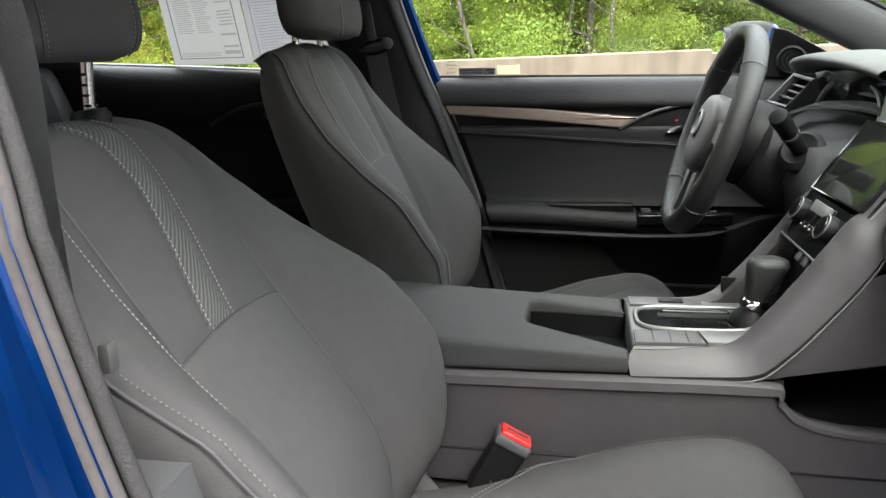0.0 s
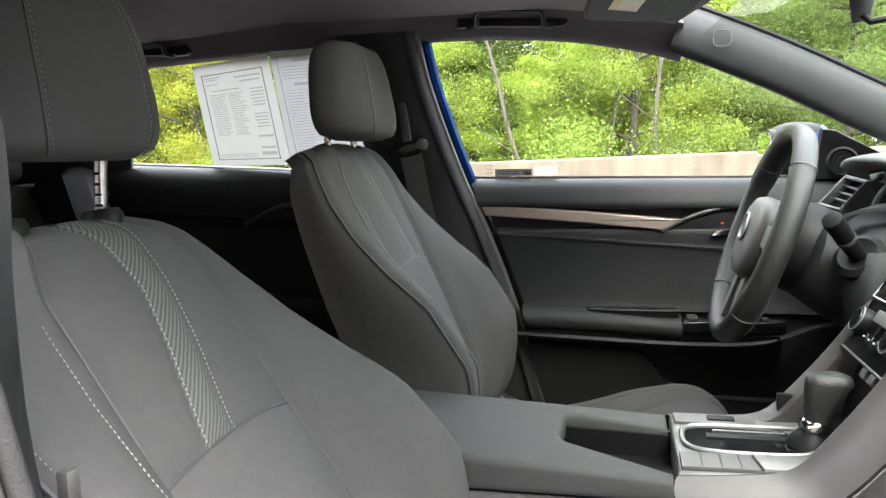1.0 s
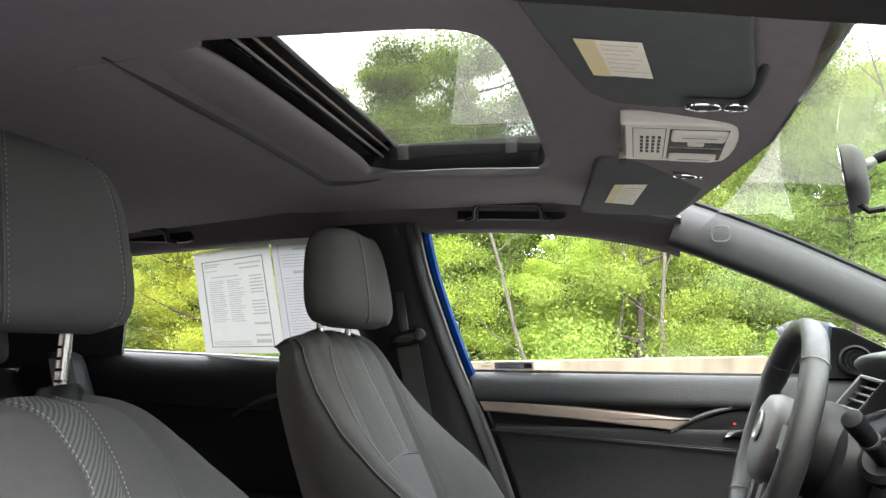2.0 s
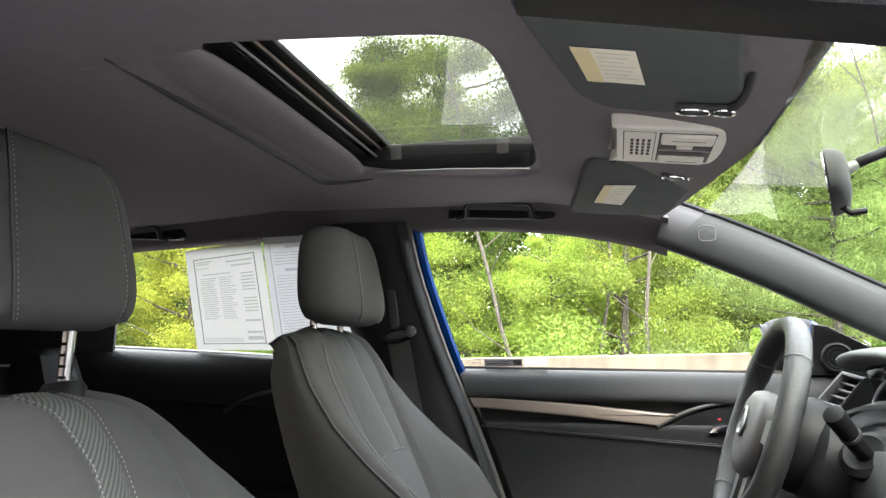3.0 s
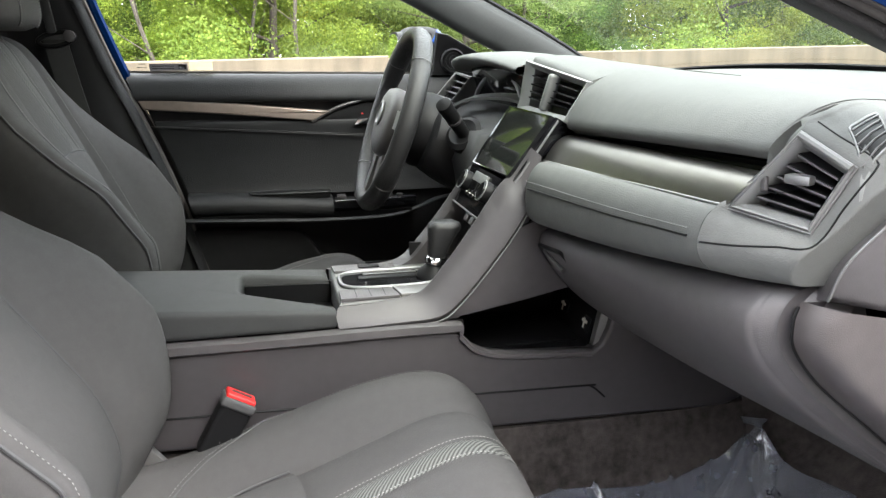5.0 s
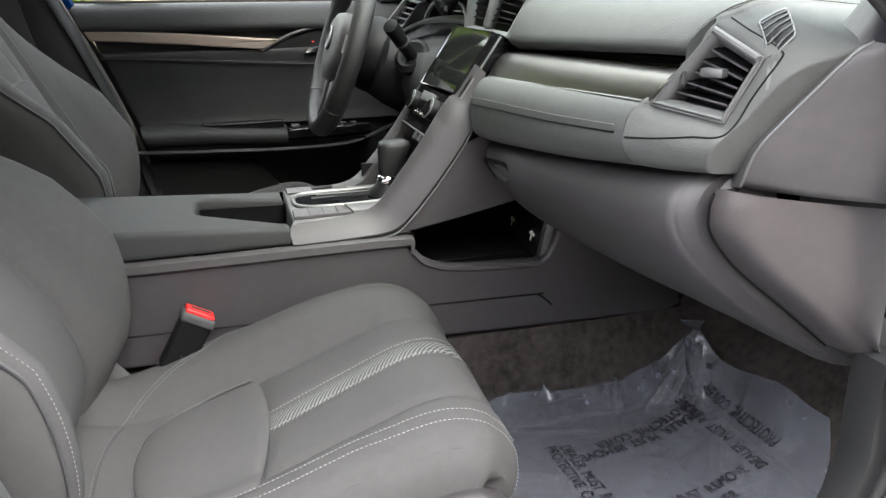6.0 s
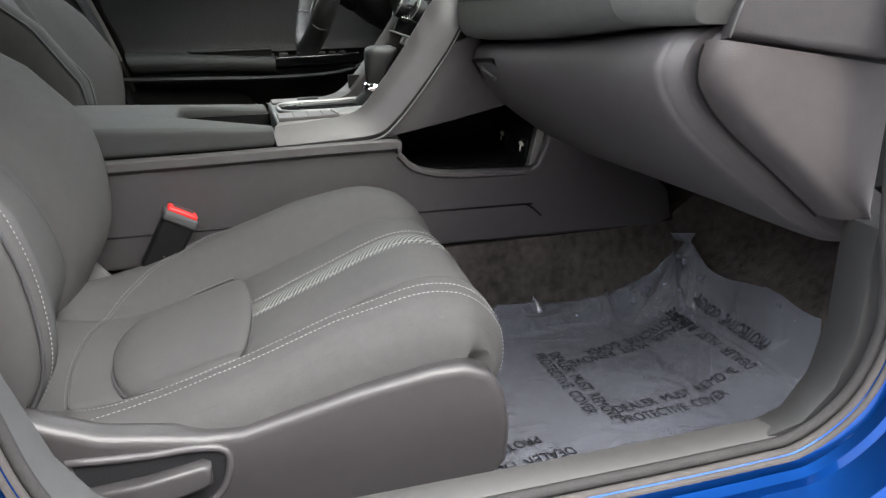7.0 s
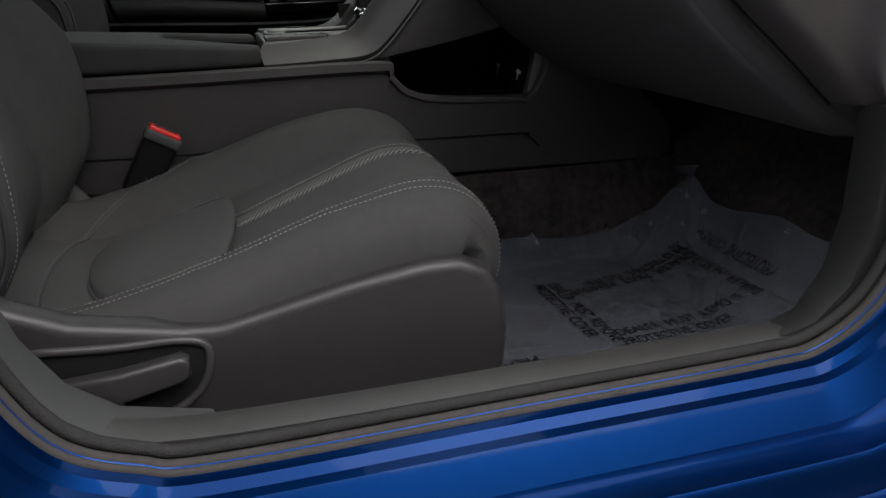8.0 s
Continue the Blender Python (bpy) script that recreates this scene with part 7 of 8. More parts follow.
def driver_door():
    root = thing("driver_door", (0.6, 0.72, 0.33), "closed driver door with black trim and a taupe inlay", "car door")
    rise = lambda t, y, z: (y, z - 0.010 * t)
    belt = cr([(0.745, 0.935), (0.735, 0.957), (0.712, 0.960), (0.690, 0.948), (0.678, 0.925), (0.674, 0.904), (0.69, 0.896), (0.745, 0.896)], 26)
    part("belt_roll", strip_x(belt, 0.178, 1.02, n=8, taper=rise), VINYL, root, "soft black upper door roll", smooth=60)
    part("belt_seal", strip_x([(0.728, 0.955), (0.728, 0.966), (0.738, 0.966), (0.738, 0.955)], 0.178, 1.00, n=4, taper=rise), RUBBER, root, "rubber strip along the glass")
    part("door_core", strip_x([(0.70, 0.90), (0.70, 0.34), (0.76, 0.34), (0.76, 0.90)], 0.190, 1.05), DOORSKIN, root, "black door panel")
    # taupe inlay, tapering to a point by the handle
    o = [(0.200, 0.9035), (0.42, 0.8900), (0.632, 0.8700), (0.630, 0.8665), (0.592, 0.8475), (0.42, 0.8640), (0.212, 0.8800)]
    part("inlay", prism(o, 0.676, 0.71, "y", 0.004, 3), TAUPE, root, "brushed taupe trim inlay")
    arc = cr([(0.590, 0.8455), (0.632, 0.869), (0.680, 0.887), (0.735, 0.898), (0.80, 0.902), (0.90, 0.900)], 24)
    part("handle_surround", tube([(x, 0.681, z) for x, z in arc], 0.0042, 8), PLASTIC_LOW, root, "curved grey surround")
    part("handle_cup", prism(cr([(0.605, 0.847), (0.65, 0.868), (0.72, 0.888), (0.80, 0.893), (0.83, 0.87), (0.80, 0.838), (0.70, 0.836), (0.605, 0.847)], 26)[:-1], 0.687, 0.71, "y", 0.003), BLACK, root, "black handle recess")
    part("inner_handle", prism([(0.690, 0.836), (0.735, 0.838), (0.760, 0.846), (0.758, 0.856), (0.70, 0.850)], 0.674, 0.686, "y", 0.003), CHROME, root, "chrome inner door handle")
    part("lock_mark", box(0.005, 0.002, 0.003, (0.712, 0.686, 0.862), 0.0005), RED, root)
    ins = cr([(0.70, 0.852), (0.684, 0.846), (0.688, 0.81), (0.694, 0.76), (0.692, 0.70), (0.685, 0.672)], 24) + [(0.72, 0.672), (0.72, 0.852)]
    part("insert", strip_x(ins, 0.196, 1.0, n=6), VINYL, root, "black vinyl door insert", smooth=60)
    p = [(x, 0.6835, lerp(0.842, 0.808, t)) for t, x in zip(np.linspace(0, 1, 30), np.linspace(0.225, 0.80, 30))]
    part("insert_seam", tube([(a, b - 0.0005, c - 0.004) for a, b, c in p], 0.0016, 6), BLACK, root)
    part("stitching", stitch(p, [Vector((0, -1, 0.1))] * 30, w=0.0007), DARK_THREAD, root, "row of grey stitches")
    # armrest, pull cup, switches, lower lip
    arm = cr([(0.705, 0.680), (0.660, 0.684), (0.630, 0.678), (0.617, 0.664), (0.620, 0.645), (0.640, 0.637), (0.705, 0.636)], 24)
    part("armrest", strip_x(arm, 0.198, 0.630, n=8, taper=lambda t, y, z: (y, z - 0.016 * t * t)), VINYL, root, "padded black door armrest", smooth=60)
    sw = [(0.632, 0.618), (0.80, 0.628), (0.835, 0.645), (0.845, 0.69), (0.632, 0.69)]
    part("switch_panel", prism(sw, 0.640, 0.664, "z", 0.005, 3), GLOSS, root, "glossy switch panel")
    for k in range(4):
        part("window_switch", box(0.020, 0.014, 0.006, (0.652 + 0.042 * (k // 2), 0.640 + 0.022 * (k % 2), 0.667), 0.0015), PLASTIC_LOW, root)
    for k in range(3):
        part("mirror_switch", lathe([(0.008, 0), (0.008, 0.004), (0.006, 0.005)], (0.745 + 0.025 * k, 0.655, 0.664), n=14), PLASTIC_LOW, root)
    part("pull_cup", prism(cr([(0.44, 0.640), (0.50, 0.634), (0.60, 0.636), (0.625, 0.645), (0.60, 0.668), (0.50, 0.672), (0.44, 0.662), (0.44, 0.640)], 26)[:-1], 0.668, 0.684, "z", 0.001), BLACK, root, "black pull cup")
    part("cup_rim", tube([Vector((x, y, 0.682)) for x, y in cr([(0.44, 0.640), (0.50, 0.634), (0.60, 0.636), (0.625, 0.645), (0.60, 0.668), (0.50, 0.672), (0.44, 0.662), (0.44, 0.640)], 34)[:-1]], 0.003, 6, closed=True), VINYL, root)
    lip = [(0.285, 0.624, 0.628), (0.45, 0.616, 0.623), (0.62, 0.614, 0.618), (0.76, 0.620, 0.620), (0.83, 0.640, 0.632), (0.90, 0.672, 0.650), (0.98, 0.69, 0.655)]
    part("lip", tube(cr(lip, 40), 0.0055, 8, flat=1.6), VINYL, root, "grey lip under the armrest", smooth=60)
    part("under_arm", strip_x([(0.70, 0.640), (0.625, 0.636), (0.632, 0.612), (0.70, 0.606)], 0.196, 0.82, n=4), BLACK, root)
    # lower panel with the map pocket
    low = [(0.262 + 0.03, 0.598), (0.53, 0.586), (0.56, 0.575), (0.60, 0.52), (0.64, 0.498), (0.66, 0.40), (0.36, 0.40)]
    part("lower_panel", prism(low, 0.672, 0.71, "y", 0.008, 3), DOORSKIN, root, "black lower door panel", smooth=50)
    part("pocket_front", strip_x([(0.655, 0.500), (0.640, 0.495), (0.645, 0.36), (0.70, 0.36), (0.70, 0.37), (0.66, 0.38)], 0.44, 1.02, n=4, rear=0.3), DOORSKIN, root, "map pocket wall", smooth=50)
    part("pocket_lip", tube([(0.60, 0.648, 0.512), (0.66, 0.642, 0.500), (0.85, 0.642, 0.494), (1.0, 0.650, 0.490)], 0.005, 8), VINYL, root)
    # mirror corner, speaker, outer mirror
    sail = [(0.885, 0.950), (0.900, 1.052), (0.925, 1.048), (1.03, 0.99), (1.06, 0.950)]
    sl = part("mirror_corner", prism(sail, 0.690, 0.72, "y", 0.006), BLACK, root, "black corner trim")
    tw = part("tweeter", lathe([(0.030, 0.0), (0.030, 0.010), (0.026, 0.014), (0.022, 0.010), (0.015, 0.011), (0.0, 0.012)], (0.938, 0.690, 0.985), (-0.15, -1, 0), 32), BLACK, root, "round black tweeter grille")
    for r in (0.012, 0.02):
        part("ring", tube([(0.938 + r * math.cos(a), 0.6775, 0.985 + r * math.sin(a)) for a in np.arange(24) * 2 * math.pi / 24], 0.0009, 5, closed=True), VINYL, tw)
    part("frame_channel", strip_x([(0.716, 0.955), (0.716, 1.05), (0.728, 1.05), (0.728, 0.955)], 0.872, 0.888, rear=-0.2), BLACK, root)
    mr = thing("door_mirror", (0.87, 0.86, 1.0), "blue and black outside mirror on the driver door", "door mirror")
    secs = []
    for y, k in ((0.772, 0.45), (0.780, 0.75), (0.80, 0.93), (0.85, 1.0), (0.92, 0.95), (0.97, 0.75), (0.985, 0.45)):
        secs.append([Vector((0.885 + k * 0.062 * math.copysign(abs(math.cos(a)) ** 0.6, math.cos(a)), y, 1.003 + k * 0.068 * math.copysign(abs(math.sin(a)) ** 0.7, math.sin(a)))) for a in np.arange(28) * 2 * math.pi / 28])
    part("housing", loft(secs), BLACK, mr, "black inner housing", smooth=60)
    cap = [[Vector((0.885 + (v.x - 0.885) * 1.02 + 0.001, v.y, 0.998 + (v.z - 0.998) * 1.03)) for v in (r[k % 28] for k in range(-5, 6))] for r in secs]
    part("painted_cap", thick(sheet(cap), 0.002), BLUE, mr, "glossy blue shell", smooth=60)
    part("inner_rim", loft([[Vector((x, 0.882 + (v.y - 0.882) * 1, v.z)) for v in [Vector((0, 0.88 + 0.095 * math.copysign(abs(math.cos(a)) ** 0.6, math.cos(a)), 0.998 + 0.060 * math.copysign(abs(math.sin(a)) ** 0.7, math.sin(a)))) for a in np.arange(28) * 2 * math.pi / 28]] for x in (0.822, 0.84)]), BLACK, mr, "black rim")
    part("mirror_glass", loft([[Vector((x, 0.88 + 0.088 * math.copysign(abs(math.cos(a)) ** 0.6, math.cos(a)), 0.998 + 0.054 * math.copysign(abs(math.sin(a)) ** 0.7, math.sin(a)))) for a in np.arange(28) * 2 * math.pi / 28] for x in (0.8205, 0.823)]), MIRROR, mr, "mirror glass")
    part("mirror_arm", box(0.05, 0.10, 0.03, (0.905, 0.765, 0.965), 0.008), BLACK, mr)


def stickers():
    """Small labels along the foot of the driver's window."""
    root = thing("window_sticker", (0.26, 0.7335, 0.962), "pale printed label strip on the window glass", "sticker")
    lean = lambda z: 0.733 - max(0.0, z - 0.95) * 0.42

    def card(name, x0, x1, z0, z1, m, par, d=0.0):
        bm = loft([[(x, lean(z) - d - e, z) for x, z in ((x0, z0), (x1, z0), (x1, z1), (x0, z1))] for e in (0, 0.0006)])
        return part(name, bm, m, par)

    card("backing", 0.228, 0.312, 0.9655, 0.9815, PAPER_TINT, root, 0.001)
    card("dark_block", 0.292, 0.309, 0.9685, 0.979, INK, root, 0.002)
    for k in range(2):
        card("print_bar", 0.233, 0.282, 0.970 + 0.005 * k, 0.9722 + 0.005 * k, INK_PALE, root, 0.002)
    y = thing("yellow_sticker", (0.34, 0.7335, 0.965), "small yellow transparent label on the window glass", "sticker")
    card("backing", 0.316, 0.368, 0.9665, 0.986, PAPER_YELLOW, y, 0.001)
    b = thing("etched_mark", (0.2, 0.7335, 0.97), "small brown printed glass mark", "sticker")
    for k, (x0, x1) in enumerate(((0.200, 0.222), (0.205, 0.220), (0.200, 0.224), (0.203, 0.220))):
        card("print_bar", x0, x1, 0.972 + 0.008 * k, 0.9742 + 0.008 * k, INK_PALE, b, 0.001)


def papers():
    """Two printed sheets held against the rear window; the print is mere bars."""
    lean = lambda z: 0.728 - max(0.0, z - 0.95) * 0.42
    for name, label, q, m, d in (("window_sheet", "printed white sheet taped inside the rear window", ((-0.463, 1.002), (-0.260, 1.002), (-0.258, 1.248), (-0.450, 1.228)), PAPER, 0.0),
                                 ("warranty_sheet", "pale printed form taped inside the rear window", ((-0.257, 1.000), (-0.030, 1.015), (-0.084, 1.255), (-0.252, 1.251)), PAPER_TINT, 0.003)):
        root = thing(name, (q[0][0], lean(1.0), 1.0), label, "paper sheet", "sheets in the window")
        P = lambda u, v, e=0.0: Vector((lerp(lerp(q[0][0], q[1][0], u), lerp(q[3][0], q[2][0], u), v), lean(lerp(lerp(q[0][1], q[1][1], u), lerp(q[3][1], q[2][1], u), v)) - d - e, lerp(lerp(q[0][1], q[1][1], u), lerp(q[3][1], q[2][1], u), v)))
        part("sheet", sheet([[P(u, v, 0.0015 * math.sin(5 * u + 3 * v)) for u in np.linspace(0, 1, 9)] for v in np.linspace(0, 1, 9)]), m, root)

        def bar(u0, u1, v0, v1, mt, nm="print_bar", e=0.0035):
            part(nm, sheet([[P(u0, v0, e), P(u1, v0, e)], [P(u0, v1, e), P(u1, v1, e)]]), mt, root)

        rng = np.random.default_rng(5)
        if d == 0.0:
            for a in ((0.10, 0.115, 0.06, 0.90), (0.885, 0.90, 0.06, 0.90), (0.10, 0.90, 0.06, 0.07), (0.10, 0.90, 0.89, 0.90)):
                bar(*a, INK, "border_line")
            bar(0.52, 0.86, 0.838, 0.852, INK_PALE); bar(0.58, 0.84, 0.798, 0.812, INK_PALE); bar(0.20, 0.56, 0.737, 0.748, INK_PALE)
            bar(0.13, 0.34, 0.86, 0.87, INK_PALE); bar(0.13, 0.30, 0.84, 0.85, INK_PALE); bar(0.13, 0.30, 0.80, 0.808, INK_PALE)
            for k in range(20):
                v = 0.70 - 0.0205 * k
                bar(0.16, 0.16 + 0.16 + 0.06 * rng.random(), v, v + 0.008, INK_PALE)
                bar(0.40, 0.40 + 0.14 + 0.07 * rng.random(), v, v + 0.008, INK_PALE)
            for k in range(11):
                bar(0.68 + 0.02 * rng.random(), 0.86, 0.72 - 0.03 * k - (0.05 if k > 5 else 0), 0.732 - 0.03 * k - (0.05 if k > 5 else 0), INK_PALE)
            bar(0.68, 0.87, 0.275, 0.295, INK_PALE); bar(0.68, 0.87, 0.165, 0.185, INK_PALE)
            bar(0.68, 0.87, 0.10, 0.135, INK_PALE)
            for k in range(3):
                bar(0.13, 0.62, 0.085 + 0.015 * k, 0.091 + 0.015 * k, INK_PALE)
        else:
            bar(0.30, 0.75, 0.90, 0.92, INK_PALE); bar(0.25, 0.8, 0.70, 0.725, INK_PALE)
            for k in range(24):
                bar(0.12, 0.3 + 0.5 * rng.random(), 0.66 - 0.025 * k, 0.666 - 0.025 * k, INK_PALE)
            for k in range(5):
                bar(0.12, 0.5 + 0.3 * rng.random(), 0.86 - 0.025 * k, 0.867 - 0.025 * k, INK_PALE)
            bar(0.08, 0.095, 0.05, 0.95, INK_PALE)
            bar(0.08, 0.9, 0.945, 0.952, INK_PALE)


def rear_cabin():
    root = thing("rear_door", (-0.4, 0.72, 0.33), "closed rear door with black trim", "car door")
    up = lambda t, y, z: (y - 0.03 * (1 - t), z + 0.040 * (1 - t))
    belt = cr([(0.745, 0.94), (0.730, 0.968), (0.700, 0.970), (0.675, 0.955), (0.662, 0.92), (0.660, 0.87), (0.67, 0.86), (0.745, 0.86)], 24)
    part("belt_roll", strip_x(belt, -0.76, 0.02, rear=0.0, n=8, taper=up), VINYL, root, "soft black upper door roll", smooth=60)
    # light grey bar paints the sky's highlight along the top of the roll
    part("belt_edge", tube([(-0.74, 0.712, 1.008), (-0.40, 0.722, 0.992), (0.0, 0.735, 0.968)], 0.008, 8), VENT_GREY, root)
    part("door_core", box(0.86, 0.05, 0.64, (-0.38, 0.718, 0.64), 0.01), DOORSKIN, root, "black door panel")
    part("handle_arc", tube(cr([(-0.36, 0.655, 0.862), (-0.31, 0.650, 0.890), (-0.25, 0.648, 0.908), (-0.16, 0.648, 0.915)], 16), 0.005, 8), PLASTIC_LOW, root, "curved handle surround")
    part("rear_handle", box(0.05, 0.012, 0.018, (-0.20, 0.650, 0.885), 0.004), CHROME, root, "chrome inner handle")
    part("armrest", box(0.34, 0.06, 0.05, (-0.30, 0.668, 0.67), 0.015), VINYL, root, smooth=60)
    # rear seat: one bench with sloping back and shoulders
    st = thing("rear_bench", (-0.6, 0, 0.3), "black rear bench seat in shadow", "car seat")
    prof = cr([(-0.55, 0.40), (-0.63, 0.52), (-0.72, 0.74), (-0.80, 0.94), (-0.84, 0.985), (-0.90, 0.97)], 20)
    rows = [[(x - 0.03 * math.cos(3 * y * math.pi / 0.66), y, z - 0.03 * (abs(y) / 0.6) ** 4) for x, z in prof] for y in np.linspace(-0.60, 0.60, 31)]
    part("bench_back", thick(sheet(rows), 0.06), CLOTH, st, "rear seat back", smooth=60)
    part("bench_cushion", box(0.48, 1.2, 0.14, (-0.36, 0, 0.40), 0.04, (0, -6, 0), 3), CLOTH, st, "rear seat cushion", smooth=60)
    for y in (-0.36, 0.36):
        hr = box(0.10, 0.26, 0.12, (-0.86, y, 1.03), 0.035, (0, -12, 0), 3)
        part("rear_headrest", hr, CLOTH, st, "rear headrest", smooth=60)
    part("shoulder_pad", box(0.12, 0.12, 0.42, (-0.70, 0.56, 0.80), 0.04, (0, -22, 0), 3), VINYL, st, "side pad beside the bench", smooth=60)
    part("seat_belt", thick(sheet([[(-0.72, 0.49, 0.99), (-0.70, 0.54, 0.99)], [(-0.58, 0.46, 0.60), (-0.56, 0.51, 0.60)]]), 0.002), BLACK, st, "black rear belt webbing")


def front_belts():
    b = thing("driver_seat_belt", (0.06, 0.60, 1.06), "black seat belt hanging from the centre pillar", "seat belt")
    part("guide", tube([(0.064 + 0.036 * math.cos(a), 0.604, 1.034 + 0.013 * math.sin(a) + 0.006 * math.cos(a)) for a in np.arange(28) * 2 * math.pi / 28], 0.0052, 8, closed=True), BLACK, b, "black belt guide ring", smooth=60)
    part("guide_plate", box(0.050, 0.008, 0.020, (0.062, 0.609, 1.040), 0.004, (0, -8, 0), 3), PIPING, b)
    part("anchor_cover", box(0.020, 0.014, 0.085, (0.053, 0.600, 1.088), 0.006, (0, -8, 0)), PILLAR, b, "pillar slide cover")
    part("bolt", lathe([(0.012, 0), (0.012, 0.006), (0.008, 0.008)], (0.092, 0.598, 1.040), (0, -1, 0), 14), PLASTIC_LOW, b)
    rows = [[Vector((x + s * 0.024, y, z)) for s in (-1, -0.3, 0.3, 1)] for x, y, z in cr([(0.062, 0.603, 1.034), (0.075, 0.620, 0.94), (0.10, 0.628, 0.80), (0.12, 0.636, 0.55)], 14)]
    part("webbing", thick(sheet(rows), 0.0016), VINYL_ARM, b, "black woven webbing")
    p = thing("passenger_seat_belt", (0.2, -0.66, 0.85), "black seat belt beside the passenger seat", "seat belt")
    rows = [[Vector((x + s * 0.022, y, z)) for s in (-1, -0.3, 0.3, 1)] for x, y, z in cr([(0.120, -0.640, 1.06), (0.132, -0.650, 0.90), (0.150, -0.652, 0.70), (0.17, -0.652, 0.5)], 14)]
    part("webbing", thick(sheet(rows), 0.0016), BLACK, p, "black woven webbing")
    part("tongue", box(0.009, 0.012, 0.022, (0.192, -0.640, 0.824), 0.003), SATIN, p, "bright belt tongue")


# ---- overhead fittings ----
def overhead():
    oc = thing("overhead_console", (0.585, -0.01, 1.262), "ivory overhead lamp and switch console", "overhead console")
    tilt = (0, 6, 0)
    lay = lambda x, d=0.0: 1.2585 - 0.105 * (x - 0.584) - d

    def slab(name, x0, x1, y0, y1, top, m, bev=0.002, label="", seg=2):
        """A flat plate on the sloping underside, proud by top."""
        xm = (x0 + x1) / 2
        return part(name, box(x1 - x0, y1 - y0, 0.008, (xm, (y0 + y1) / 2, lay(xm, top - 0.004)), bev, tilt, seg), m, oc, label, smooth=50)

    o = cr([(0.520, -0.074), (0.527, -0.082), (0.610, -0.083), (0.640, -0.078), (0.650, -0.050), (0.653, 0.0), (0.650, 0.050), (0.640, 0.078), (0.610, 0.083), (0.527, 0.082), (0.520, 0.074), (0.520, -0.074)], 60)[:-1]
    bm = prism(o, -0.007, 0.012, "z", 0.004, 3)
    for w in bm.verts:
        w.co.z += lay(w.co.x)
    part("housing", bm, IVORY, oc, "ivory plastic housing", smooth=50)
    slab("panel_gap", 0.532, 0.571, -0.070, 0.070, 0.0072, PIPING, 0.001)
    slab("grille_plate", 0.533, 0.570, -0.069, 0.069, 0.0080, IVORY, 0.002, "ivory lamp grille")
    slab("recess", 0.574, 0.640, -0.068, 0.068, 0.0074, BLACK, 0.001, "black recess between the lamp covers")
    slab("lamp_cover", 0.576, 0.638, -0.066, -0.028, 0.0120, IVORY, 0.005, "ivory lamp cover", 3)
    slab("lamp_cover", 0.576, 0.634, 0.036, 0.066, 0.0120, IVORY, 0.005, "ivory lamp cover", 3)
    slab("cover_groove", 0.588, 0.628, -0.050, -0.0485, 0.0124, PIPING, 0.0003)
    slab("cover_groove", 0.588, 0.626, 0.0500, 0.0515, 0.0124, PIPING, 0.0003)
    slab("bright_line", 0.576, 0.638, 0.006, 0.010, 0.0086, SILVER, 0.0005)
    slab("bright_line", 0.576, 0.638, -0.024, -0.021, 0.0086, SILVER, 0.0005)
    slab("switch", 0.580, 0.634, -0.016, 0.004, 0.0080, BLACK, 0.002, "dark rocker switch")
    slab("switch_cap", 0.596, 0.616, -0.018, -0.004, 0.0105, IVORY, 0.003)
    slab("switch", 0.580, 0.630, 0.014, 0.030, 0.0080, BLACK, 0.002, "dark rocker switch")
    for i in range(5):
        for j in range(4):
            slab("grille_slot", 0.541 + 0.0068 * j, 0.5448 + 0.0068 * j, -0.040 + 0.016 * i, -0.028 + 0.016 * i, 0.0084, BLACK, 0.0004)
    for sg in (-1, 1):
        v = thing("sun_visor", (0.54, sg * 0.31, 1.262), "dark grey folded sun visor with a pale label", "sun visor", "sun visors")
        if sg < 0:
            under = lambda x, y: 1.247 - 0.10 * (x - 0.55) - 0.03 * (abs(y) - 0.3)
            corner = [(0.446, 0.450), (0.470, 0.300), (0.486, 0.214), (0.510, 0.172), (0.550, 0.160), (0.622, 0.154), (0.646, 0.164), (0.650, 0.190), (0.632, 0.300), (0.616, 0.420), (0.590, 0.475), (0.470, 0.480)]
            q = [(0.486, 0.359), (0.498, 0.268), (0.551, 0.257), (0.540, 0.349)]
        else:
            under = lambda x, y: 1.254 - 0.13 * (y - 0.3) - 0.10 * (x - 0.55)
            corner = [(0.440, 0.415), (0.462, 0.290), (0.480, 0.170), (0.492, 0.150), (0.560, 0.150), (0.640, 0.156), (0.656, 0.166), (0.652, 0.200), (0.628, 0.310), (0.610, 0.395), (0.596, 0.412), (0.540, 0.420), (0.456, 0.424)]
            q = [(0.485, 0.352), (0.504, 0.262), (0.554, 0.255), (0.531, 0.359)]
        o = []
        for a, b, c in zip(corner, corner[1:] + corner[:1], corner[2:] + corner[:2]):
            p0, p1, p2 = (np.array(k) for k in (a, b, c))
            r0, r1 = min(0.35, 0.012 / np.linalg.norm(p0 - p1)), min(0.35, 0.012 / np.linalg.norm(p2 - p1))
            s0, s1 = p1 + (p0 - p1) * r0, p1 + (p2 - p1) * r1
            o += [tuple(s0), tuple(0.25 * s0 + 0.5 * p1 + 0.25 * s1), tuple(s1)]
        bm = prism([(x, sg * y) for x, y in o], 0.0, 0.016, "z", 0.005, 3)
        for w in bm.verts:
            w.co.z += under(w.co.x, abs(w.co.y))
        part("panel", bm, VISOR, v, "padded grey panel", smooth=50)
